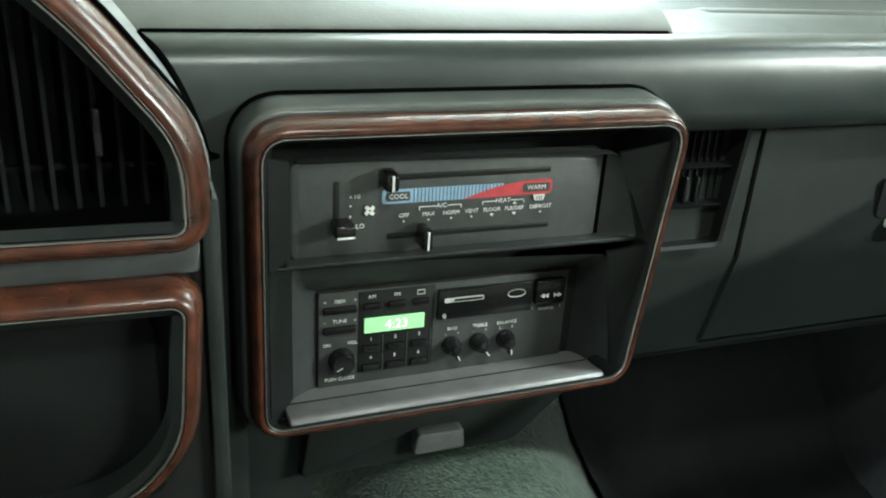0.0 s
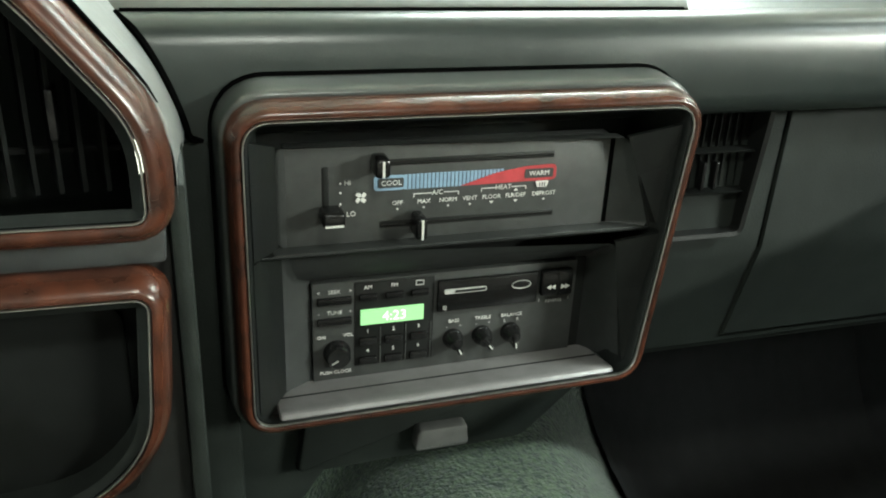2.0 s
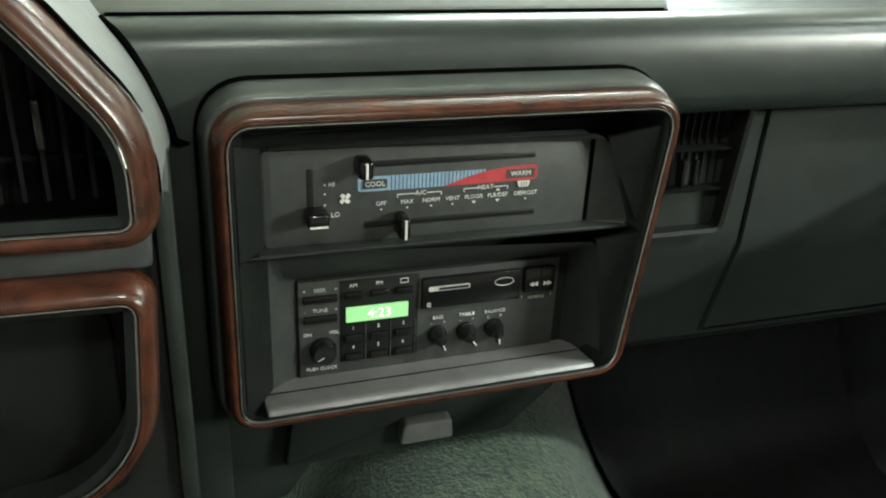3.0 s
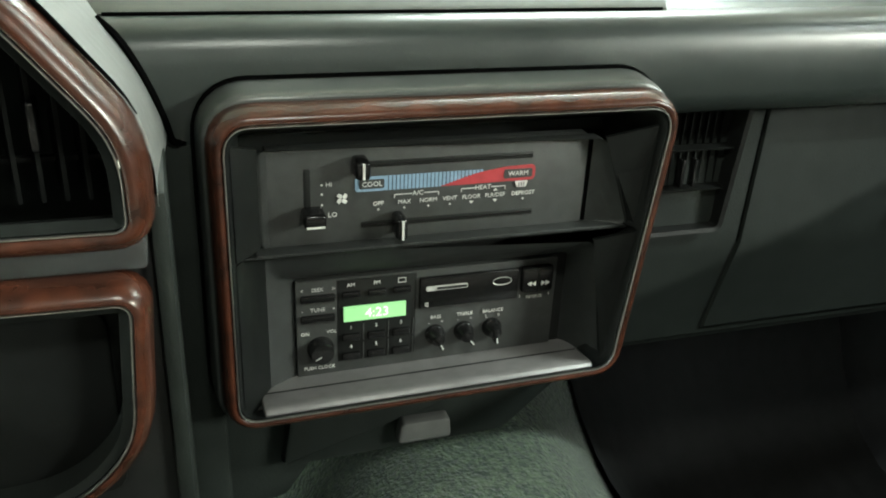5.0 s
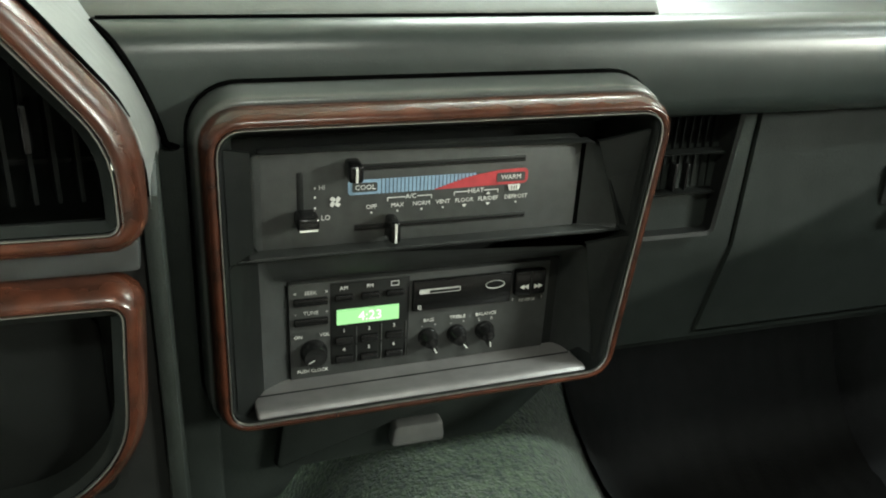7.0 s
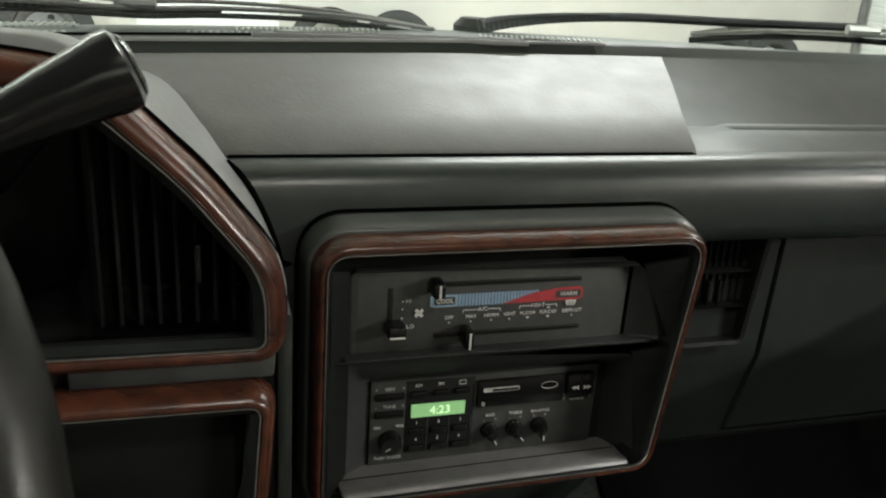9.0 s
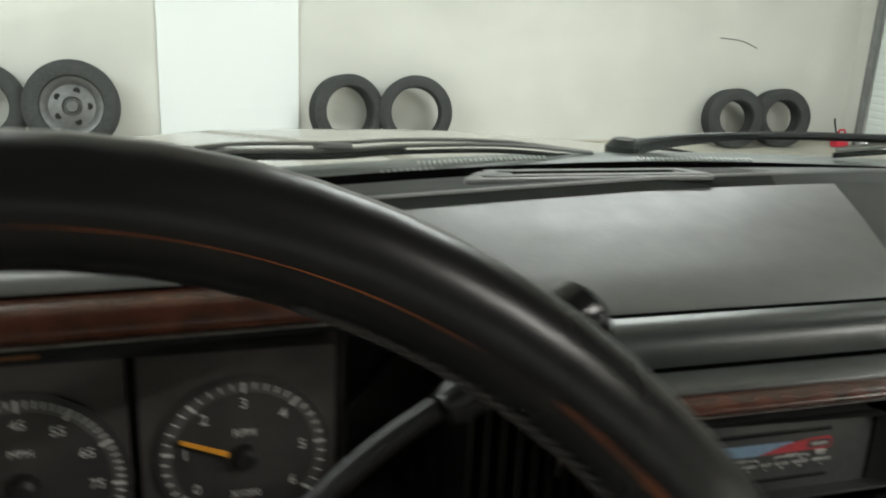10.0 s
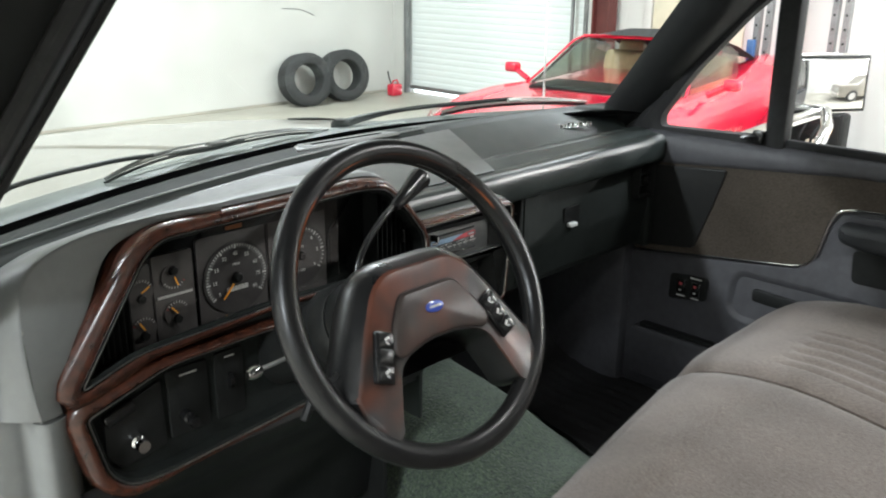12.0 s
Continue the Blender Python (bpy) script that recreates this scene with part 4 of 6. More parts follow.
xr = [0.20 + 0.58 * i / 14 for i in range(15)]
rows = []
for x in xr:
    rows.append([Vector((x, y, z)) for y, z in strip(x) + [(0.160, 1.2035), (0.148, 1.2025), (0.141, 1.2040), (0.136, 1.2090), (0.130, 1.2102), (0.105, 1.2075), (0.076, 1.2025)]])
part("top_pad", band(rows, False), VINYL, dash, "slate grey padded dash top with shallow tray", smooth=35)
part("tray_ledge", band([[Vector((x, 0.1345 - 0.02 * (x - 0.254) + dy * min(1, (x - 0.250) / 0.02, (0.735 - x) / 0.02), 1.2085 + dz * min(1, (x - 0.250) / 0.02, (0.735 - x) / 0.02))) for x in [0.252 + 0.48 * i / 24 for i in range(25)]] for dy, dz in ((0.012, -0.006), (0.008, -0.0005), (0.003, 0.0026), (-0.003, 0.0032), (-0.010, 0.0018), (-0.017, -0.0025))], False), VINYL, dash, "raised ledge along the tray", smooth=70)
# lifted cover between cluster and tray: smooth shiny pad
xc = [-0.40 + 0.62 * i / 20 for i in range(21)]


def pad_x(x, s):
    """Right end of the pad leans outwards towards the windshield."""
    f = (x + 0.40) / 0.62
    return -0.40 + f * (0.603 + 0.073 * s)


rows = []
for s, y, z in ((0, 0.072, 1.198), (0, 0.070, 1.2035), (0.02, 0.074, 1.2065), (0.3, 0.13, 1.220), (0.6, 0.185, 1.234), (0.95, 0.250, 1.2470), (1.0, 0.256, 1.2475), (1.0, 0.258, 1.240)):
    row = []
    for x in xc:
        px = pad_x(x, s)
        back = base_y(px) - ridge(px) - 0.012
        row.append(Vector((px, 0.072 + (y - 0.072) * (back - 0.072) / 0.186, z)))
    rows.append(row)
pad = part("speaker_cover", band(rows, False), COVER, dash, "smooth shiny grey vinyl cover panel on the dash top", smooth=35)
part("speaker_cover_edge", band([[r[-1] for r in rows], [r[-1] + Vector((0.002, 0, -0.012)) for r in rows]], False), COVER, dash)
part("gap", tube([(x, 0.0705, 1.2032) for x in [-0.135 + 0.335 * i / 16 for i in range(17)]], 0.0014, 6), SEALBLACK, dash, "dark gap under the cover pad")
# strip behind the pad, with defroster slots
xl = [-0.78 + 1.0 * i / 30 for i in range(31)]
rows = []
for x in xl:
    rows.append([Vector((x, y, z)) for y, z in strip(x)] + [Vector((x, base_y(x) - ridge(x) - 0.028, 1.2435)), Vector((x, base_y(x) - ridge(x) - 0.070, 1.205))])
part("rear_strip", band(rows, False), LOWER_SHADE, dash, smooth=35)
# pale tube painted in as the highlight on the ridge
part("ridge_glint", tube([Vector((x, base_y(x) - ridge(x) - 0.001, 1.2552)) for x in xl[2:]], 0.0022, 8), PAD_LIT, dash, "pale bead for the highlight along the strip's ridge", smooth=60)
dvm = pose(0.030, 0.288, 1.2552, -5, 0, -1)
dv = part("defroster_vent", moved(ring(fillet([(-0.118, -0.020), (0.110, -0.020), (0.098, 0.026), (-0.100, 0.026)], 0.006, 3), [(0.0, -0.004), (0.0, 0.0018), (-0.0122, 0.0018), (-0.0122, -0.004)], xy), dvm), mat("pale_trim", (0.17, 0.178, 0.174), 0.38, scale=60, stain=0.2), dash, "paler grey defroster outlet")
part("outlet_skirt", moved(prism(fillet([(-0.138, -0.031), (0.113, -0.024), (0.102, 0.020), (-0.108, 0.022)], 0.008, 3), -0.004, 0.0006, xy, 0.0008), dvm), dv.data.materials[0], dv)
part("outlet_slot", moved(box(-0.080, 0.080, -0.0050, 0.0085, -0.002, 0.00190), dvm), SEALBLACK, dv)
# rolled front between cluster and glove box, ending in a downward tongue
rows = []
for x in [-0.137, -0.128, -0.120, -0.114, -0.108, -0.102, -0.096, -0.090, -0.084, -0.076, -0.066, -0.04, 0.0, 0.06, 0.12, 0.17, 0.22, 0.3, 0.4, 0.5, 0.58, 0.65, 0.71, 0.75, 0.78]:
    d = 0.75 * math.exp(-((x + 0.102) / 0.014) ** 2)
    rows.append([Vector((x, y, z - 0.009 * d * max(0, i - 6))) for i, (y, z) in enumerate(ROLL)])
part("rolled_front", band(rows, False), mat("roll_vinyl", (0.022, 0.027, 0.025), 0.30, spec=0.48, color2=(0.019, 0.024, 0.022), scale=60, grain=0.10, grain_scale=900, rough2=0.36, dist=0.0005), dash, "soft rolled vinyl edge along the dash", smooth=50)
part("seam", tube(smooth_line([(-0.1365, 0.050, 1.2055), (-0.1285, 0.044, 1.1985), (-0.1210, 0.040, 1.1870), (-0.1130, 0.038, 1.1690), (-0.1075, 0.038, 1.1520), (-0.1050, 0.040, 1.1420), (-0.099, 0.044, 1.1395)], 4), 0.0020, 6), SEALBLACK, dash, "dark gap between roll and cluster hood")
# face below the roll
def face_y(z):
    """Dash face: leans out to a crease at the height of the vents, then falls back."""
    return 0.079 - 0.011 * min(1.0, (1.142 - z) / 0.11) if z > 1.032 else 0.068 + 0.014 * (1.032 - z) / 0.085


FACE_Z = [1.142, 1.12, 1.09, 1.06, 1.042, 1.032, 1.022, 1.0, 0.975, 0.945]
left_seam = lambda z: 0.3035 - 0.105 * (1.136 - z)
part("face_panel", band([[Vector((x, face_y(z), z)) for x in (0.17, 0.24, 0.45, 0.775)] for z in FACE_Z] + [[Vector((x, 0.12, 0.939)) for x in (0.17, 0.24, 0.45, 0.775)]], False), LOWER_SHADE, dash, smooth=30)
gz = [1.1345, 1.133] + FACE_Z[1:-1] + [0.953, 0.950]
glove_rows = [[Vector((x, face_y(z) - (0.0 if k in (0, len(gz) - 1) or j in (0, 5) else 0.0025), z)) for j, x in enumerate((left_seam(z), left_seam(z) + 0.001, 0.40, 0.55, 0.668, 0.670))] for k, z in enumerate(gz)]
glove = part("glove_box_door", band(glove_rows, False), LOWER_SHADE, dash, "dark grey textured glove box door", smooth=30)
part("glove_seam", tube([Vector((left_seam(z) - 0.0008, face_y(z) - 0.0002, z)) for z in gz[:7]], 0.0005, 5), SEALBLACK, dash)
part("glove_seam", tube([Vector((0.6708, face_y(z) - 0.0002, z)) for z in gz[:7]], 0.0005, 5), SEALBLACK, dash)
part("latch_recess", prism(fillet([(0.425, 1.088), (0.478, 1.088), (0.478, 1.055), (0.425, 1.055)], 0.005), 0.0665, 0.0705, xz), BLACK, glove)
part("latch", box(0.436, 0.460, 0.056, 0.068, 1.046, 1.055, 0.002), EMBLEM, glove, "small bright metal latch")
part("lower_lip", band([[Vector((x, y, z)) for x in (0.17, 0.5, 0.775)] for y, z in ((0.0825, 0.946), (0.085, 0.940), (0.093, 0.936), (0.16, 0.928), (0.40, 0.900))], False), LOWER_SHADE, dash)
part("corner_end", box(0.748, 0.782, 0.062, 0.20, 0.93, 1.19, 0.012, 3), LOWER_SHADE, dash)


def air_vent(x0, x1, z0, z1, y, slant, parent, cols=3, rows=3):
    """Dark louvred outlet with bars and thin blades."""
    v = part("air_vent", prism(fillet([(x0, z1), (x1, z1), (x1 - slant, z0), (x0, z0)], 0.004), y + 0.016, y + 0.018, xz), VENTBLACK, parent, "black louvred air vent")
    part("vent_frame", ring(fillet([(x0, z1), (x1, z1), (x1 - slant, z0), (x0, z0)], 0.004), [(0.0, y), (0.003, y - 0.001), (0.003, y + 0.02), (0.0, y + 0.02)]), BLACK, v)
    for i in range(1, rows + 1):
        z = z0 + (z1 - z0) * i / (rows + 1)
        part("louvre", moved(box(x0 + 0.002, x1 - slant * (1 - (z - z0) / (z1 - z0)) - 0.002, -0.0035, 0.004, -0.0006, 0.0006), pose(0, y + 0.007, z, 12, 0, 0)), VENTBLACK, v)
    n = 12
    for i in range(1, n):
        x = x0 + (x1 - slant / 2 - x0) * i / n
        part("vane", box(x - 0.0004, x + 0.0004, y + 0.0125, y + 0.016, z0 + 0.003, z1 - 0.003), VENTBLACK, v)
    for k in (-0.0048, 0.0048):
        part("slider", box((x0 + x1) / 2 + k - 0.0011, (x0 + x1) / 2 + k + 0.0011, y + 0.001, y + 0.008, (z0 + z1) / 2 - 0.012, (z0 + z1) / 2 + 0.008, 0.0006), GLOSSBLACK, v)
    return v


air_vent(0.196, 0.274, 1.0495, 1.139, 0.060, 0.008, dash, rows=2)
air_vent(0.690, 0.744, 1.066, 1.142, 0.054, 0.0, dash, rows=2)

# raised emblem on the passenger side: plain bright shapes
em = thing("dash_emblem", (0.63, 0.21, 1.222), "small bright raised emblem on the dash top", "emblem")
part("emblem_base", moved(box(-0.046, 0.048, -0.0010, 0.0010, -0.0022, 0.0004, 0.0004), pose(0.612, 0.1875, 1.2208, -30, 0, -14)), GLOSSBLACK, em)
for i, (dx, w, h) in enumerate(((-0.040, 0.0075, 0.010), (-0.029, 0.0055, 0.008), (-0.0195, 0.0065, 0.010), (-0.008, 0.0085, 0.012), (0.004, 0.0060, 0.008), (0.0145, 0.0065, 0.009), (0.025, 0.0055, 0.008), (0.0345, 0.0065, 0.010), (0.0435, 0.0045, 0.008))):
    part("emblem_bar", moved(prism([(-w / 2 - 0.001, 0.0), (w / 2 - 0.001, 0.0), (w / 2 + 0.0015, h), (-w / 2 + 0.0015, h)], -0.0020, 0.0008, xz, 0.0007), pose(0.612 + dx, 0.186 - 0.25 * dx, 1.2200 + 0.0012 * (i % 3), -30, 0, -14)), CHROME, em)

# lower panel under the centre bezel, with the pull tab of the ash tray
lower = thing("lower_panel", (0.05, 0.08, 0.9), "dark grey lower dash panel under the radio", "panel")
# left corner drawn down to stand for shade on the carpet
part("panel", prism([(-0.10, 0.99), (0.20, 0.99), (0.20, 0.945), (0.152, 0.940), (0.112, 0.905), (-0.030, 0.900), (-0.050, 0.870), (-0.100, 0.862)], 0.058, 0.09, xz, 0.005), LOWER_SHADE, lower)
part("ash_tray", prism(fillet([(-0.044, 0.972), (0.150, 0.972), (0.146, 0.945), (0.106, 0.908), (-0.054, 0.904)], 0.006, 3), 0.047, 0.06, xz, 0.004), LOWER_SHADE, lower)
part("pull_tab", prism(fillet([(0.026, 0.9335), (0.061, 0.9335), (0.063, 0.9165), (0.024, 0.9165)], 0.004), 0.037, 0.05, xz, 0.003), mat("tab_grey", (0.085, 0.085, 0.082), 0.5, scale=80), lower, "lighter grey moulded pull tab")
part("side_cheek", box(-0.116, -0.088, 0.042, 0.12, 0.86, 1.140, 0.004), LOWER_SHADE, lower)


# ---- centre bezel with climate control and radio ----
bezel = thing("center_bezel", (0.045, 0.02, 0.95), "wood-look rounded bezel with bright pinstripe round radio and heater", "bezel")
SIL = [(-0.0805, 1.1590), (0.1745, 1.1590), (0.1570, 0.9850), (-0.0815, 0.9815)]
SILR = fillet(SIL, [0.014, 0.016, 0.012, 0.012], 6)
part("pinstripe", ring(SILR, [(0.0004, -0.0004), (0.0007, -0.0010), (0.0011, -0.0010), (0.0015, 0.0), (0.001, 0.002)]), SILVER, bezel, "thin bright pinstripe")
part("wood_frame", ring(SILR, [(0.0018, 0.0004), (0.0026, -0.0004), (0.0038, -0.0008), (0.0052, -0.0004), (0.0066, 0.0012), (0.0078, 0.0036), (0.0088, 0.0070), (0.0094, 0.0110), (0.0096, 0.0150), (0.0096, 0.022), (0.0085, 0.022), (0.0045, 0.006)]), WOOD, bezel, "glossy dark burl wood-look frame", smooth=60)
# paler than the dash vinyl: light on the upper lip is put into the colour
SHROUD_LIT = mat("lit_shroud_vinyl", (0.050, 0.054, 0.051), 0.28, spec=0.6, scale=60)
SHR = fillet([(-0.0800, 1.1600), (0.1735, 1.1600), (0.1565, 0.9855), (-0.0815, 0.9800)], [0.016, 0.018, 0.012, 0.012], 8)
part("shroud", ring(SHR, [(0.0075, 0.0150), (0.0098, 0.0142), (0.0112, 0.0150), (0.0122, 0.0180), (0.0130, 0.0240), (0.0142, 0.0400), (0.0150, 0.066), (0.006, 0.066)]), SHROUD_LIT, bezel, smooth=60)
# black ring stands for soft shade where shroud meets roll
part("gap", ring(SHR, [(0.0132, 0.0385), (0.0156, 0.0388), (0.0158, 0.0460), (0.0132, 0.0460)]), SEALBLACK, bezel, "black line for the soft shade round the shroud")
part("inner_wall", band([[xz((q[0], q[1] if p[1] > 1.06 else p[1] - 1.2 * o), y) for p, q in zip(SILR, inset(SILR, o))] for o, y in ((0.0, 0.001), (0.0012, 0.0022), (0.0022, 0.006), (0.0040, 0.012), (0.0062, 0.0185), (0.0080, 0.0250), (0.0090, 0.034), (0.0090, 0.058))], True), WELL_SHADE, bezel, "moulded recess wall, darkened for the shade in it", smooth=60)
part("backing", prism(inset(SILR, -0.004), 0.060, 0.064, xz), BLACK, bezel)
part("divider", prism(fillet([(0.0130, 1.0812), (0.0125, 1.0800), (0.0140, 1.0785), (0.030, 1.0740), (0.058, 1.0710), (0.058, 1.0812)], [0.0008, 0.0008, 0.002, 0.004, 0, 0], 3), -0.0740, 0.1655, yz), WELL_SHADE, bezel, "dark ledge between heater panel and radio", smooth=50)


def tub(steps, r0, r1):
    """A moulded tray: rounded outlines (depth of far and near end, x0, lower and upper x1, z0, z1) from its rim to its floor."""
    n = len(steps) - 1
    loops = []
    for k, (y, yl, x0, xb, xt, z0, z1) in enumerate(steps):
        r = r0 + (r1 - r0) * k / n
        loops.append([xz(p, y if p[0] > 0.0 else yl) for p in fillet([(x0, z0), (xb, z0), (xt, z1), (x0, z1)], r, 5)])
    return sloped(band(loops, True))


def slab(quad, t=0.003):
    """A moulded wall piece: four corners, thickened to the back."""
    return band([[Vector(p) for p in quad], [Vector(p) + Vector((0, t, 0)) for p in quad]], True, True, True)


def sloped(bm):
    """Lifts low edges along the faintly slanting lower rim of the bezel."""
    for v in bm.verts:
        if v.co.z < 0.986:
            v.co.z += 0.013 * (v.co.x + 0.075)
    return bm


heater = thing("climate_control", (0.04, 0.03, 1.08), "dark grey heater control panel with slide levers", "heater control")
PY = 0.023
part("face", box(-0.0585, 0.1345, PY, PY + 0.012, 1.0815, 1.1385, 0.0008), PANELGREY, heater)
part("tray", tub([(0.0125, 0.0236, -0.0640, 0.1610, 0.1400, 1.0815, 1.1392), (0.0170, 0.0228, -0.0628, 0.1545, 0.1394, 1.0815, 1.1391), (0.0210, 0.0226, -0.0612, 0.1460, 0.1386, 1.0815, 1.1390), (PY + 0.0006, PY + 0.0006, -0.0560, 0.1376, 0.1376, 1.0815, 1.1388)], 0.005, 0.0008), TRAY, heater, "grey moulded tray round the heater panel", smooth=60)
# end walls darkened to stand for the tray's fade into shade
part("end_wall", slab([(0.1612, 0.0125, 1.0815), (0.1400, 0.0125, 1.1395), (0.1690, 0.0040, 1.1480), (0.1652, 0.0040, 1.0815)]), WELL_SHADE, heater)
part("end_wall", slab([(-0.0780, 0.0060, 1.0815), (-0.0780, 0.0060, 1.1480), (-0.0630, 0.0234, 1.1400), (-0.0630, 0.0234, 1.0815)]), WELL_SHADE, heater)
part("gap", box(0.1340, 0.1380, PY + 0.0012, PY + 0.004, 1.0815, 1.1390), SEALBLACK, heater)
part("shelf", box(-0.0665, 0.1600, 0.0128, 0.0300, 1.0810, 1.0818, 0.0003), TRAY, heater)


def flat(poly, y, name, material, parent):
    return part(name, prism(poly, y - 0.0004, y + 0.0002, xz), material, parent, smooth=0)


def rect(x0, x1, z0, z1):
    return [(x0, z0), (x1, z0), (x1, z1), (x0, z1)]


def bar(x, z, w, h, y, material, parent, name="printed_bar"):
    return flat(rect(x - w / 2, x + w / 2, z - h / 2, z + h / 2), y, name, material, parent)


for x0, x1, z0, z1 in ((-0.006, 0.0985, 1.1262, 1.1302), (-0.006, 0.1010, 1.0895, 1.0935), (-0.0385, -0.0345, 1.0985, 1.1275)):
    part("slot", box(x0, x1, PY - 0.0006, PY + 0.001, z0, z1, 0.0008), BLACK, heater)
    part("slot_rail", box(x0 + 0.001, x1 - 0.001, PY - 0.0008, PY - 0.0002, (z0 + z1) / 2 - 0.0004, (z0 + z1) / 2 + 0.0004), GLOSSBLACK, heater) if x1 - x0 > 0.02 else None


def lever(x, z, w, h, vertical, parent):
    k = part("lever", box(x - w / 2, x + w / 2, PY - 0.016, PY - 0.001, z - h / 2, z + h / 2, 0.0022, 3), GLOSSBLACK, parent, "black slide lever knob with white line")
    if vertical:
        part("white_line", box(x - w * 0.40, x + w * 0.40, PY - 0.0168, PY - 0.015, z - h * 0.40, z - h * 0.28), INK, k)
    else:
        part("white_line", box(x - 0.0006, x + 0.0006, PY - 0.0168, PY - 0.012, z - h / 2 + 0.001, z + h / 2 - 0.001), INK, k)
    return k


lever(-0.0078, 1.1298, 0.0085, 0.0108, False, heater)
lever(0.0150, 1.0930, 0.0065, 0.0135, False, heater)
lever(-0.0345, 1.1020, 0.0125, 0.0085, True, heater)
ZB0, ZB1 = 1.1120, 1.1208
for i in range(26):
    x = 0.008 + i * 0.0023
    top = ZB1
    low = ZB0 if x < 0.040 else ZB0 + (x - 0.040) / 0.030 * (ZB1 - ZB0)
    if low < top - 0.0004:
        flat(rect(x, x + 0.0017, low, top), PY, "cool_stripe", BLUEINK, heater)
flat(fillet(rect(-0.0095, 0.0085, ZB0, ZB1), 0.002, 3), PY + 0.0001, "cool_field", BLUEINK, heater)
flat(fillet([(0.041, ZB0), (0.1005, ZB0 + 0.0004), (0.1005, ZB1 + 0.0012), (0.082, ZB1 + 0.0008), (0.060, ZB1 - 0.0025)], [0.0002, 0.003, 0.003, 0.004, 0.004], 4), PY, "warm_field", REDINK, heater)
flat(fillet(rect(-0.0070, 0.0075, ZB0 + 0.0016, ZB1 - 0.0016), 0.001, 3), PY - 0.0004, "word_box", PANELGREY, heater)
flat(fillet(rect(0.0805, 0.0985, ZB0 + 0.0022, ZB1 - 0.0010), 0.001, 3), PY - 0.0004, "word_box", PANELGREY, heater)
TY = PY - 0.001
for text, x, z, s in (("COOL", 0.0003, 1.1164, 0.0042), ("WARM", 0.0895, 1.1170, 0.0042), ("A/C", 0.0275, 1.1092, 0.0040), ("HEAT", 0.0675, 1.1098, 0.0040), ("OFF", 0.0040, 1.1043, 0.0036),
                      ("MAX", 0.0195, 1.1043, 0.0036), ("NORM", 0.0340, 1.1043, 0.0036), ("VENT", 0.0472, 1.1043, 0.0036), ("FLOOR", 0.0605, 1.1043, 0.0036), ("FLR/DEF", 0.0755, 1.1043, 0.0036),
                      ("DEFROST", 0.0935, 1.1043, 0.0036), ("HI", -0.0245, 1.1180, 0.0038), ("LO", -0.0225, 1.0995, 0.0042)):
    words("lettering", text, s, facing(x, TY, z), INK, heater)
for x in (0.0040, 0.0195, 0.0340, 0.0472, 0.0935):
    part("dot", turned([(0.0006, 0), (0.0006, 0.0004)], pose(x, TY, 1.1008, 90, 0, 0), 8), INK, heater)
for x in (0.0605, 0.0755):
    flat([(x - 0.0013, 1.1016), (x, 1.1000), (x + 0.0013, 1.1016)], TY, "arrow", INK, heater)
flat([(0.0742, 1.1072), (0.0755, 1.1088), (0.0768, 1.1072)], TY, "arrow", INK, heater)
for z in (1.1180, 1.1125, 1.1060, 1.0995):
    part("dot", turned([(0.0006, 0), (0.0006, 0.0004)], pose(-0.0285, TY, z, 90, 0, 0), 8), INK, heater)
for x0, xm0, xm1, x1, z in ((0.0135, 0.0240, 0.0312, 0.0400, 1.1092), (0.0540, 0.0625, 0.0725, 0.0815, 1.1098)):
    bar((x0 + xm0) / 2, z, xm0 - x0, 0.0004, TY, INK, heater)
    bar((x1 + xm1) / 2, z, x1 - xm1, 0.0004, TY, INK, heater)
    bar(x0, z - 0.0010, 0.0004, 0.002, TY, INK, heater)
    bar(x1, z - 0.0010, 0.0004, 0.002, TY, INK, heater)
for a in range(4):  # fan symbol
    m = pose(-0.0170, TY, 1.1090, 0, 45 + 90 * a, 0)
    part("fan_blade", moved(prism(fillet([(0.0003, -0.0003), (0.0012, -0.0016), (0.0036, -0.0010), (0.0034, 0.0012), (0.0010, 0.0006)], 0.0006, 3), -0.0003, 0.0002, xz), m), INK, heater)
flat(fillet([(0.0888, 1.1085), (0.0946, 1.1085), (0.0958, 1.1122), (0.0876, 1.1122)], 0.0006, 3), TY, "defrost_symbol", INK, heater)
for k in (-0.0016, 0, 0.0016):
    bar(0.0917 + k, 1.1102, 0.0004, 0.0026, TY - 0.0004, PANELGREY, heater)

# ---- radio ----
radio = thing("car_radio", (0.047, 0.05, 0.97), "dark grey cassette radio with lit green clock", "radio")
RY = 0.045
part("surround", tub([(0.0125, 0.0360, -0.0605, 0.1560, 0.1405, 0.9722, 1.0720), (0.0200, 0.0370, -0.0595, 0.1535, 0.1405, 0.9728, 1.0660), (0.0300, 0.0385, -0.0575, 0.1500, 0.1408, 0.9735, 1.0600), (0.0400, 0.0415, -0.0530, 0.1460, 0.1410, 0.9750, 1.0530), (0.0450, 0.0455, -0.0470, 0.1435, 0.1412, 0.9760, 1.0495), (RY + 0.003, RY + 0.003, -0.0425, 0.1412, 0.1412, 0.9765, 1.0475)], 0.006, 0.002), TRAY, radio, "grey moulded tray round the radio", smooth=70)
part("end_wall", slab([(0.1562, 0.0125, 0.9760), (0.1405, 0.0125, 1.0725), (0.1650, 0.0040, 1.0800), (0.1560, 0.0040, 0.9760)]), WELL_SHADE, radio)
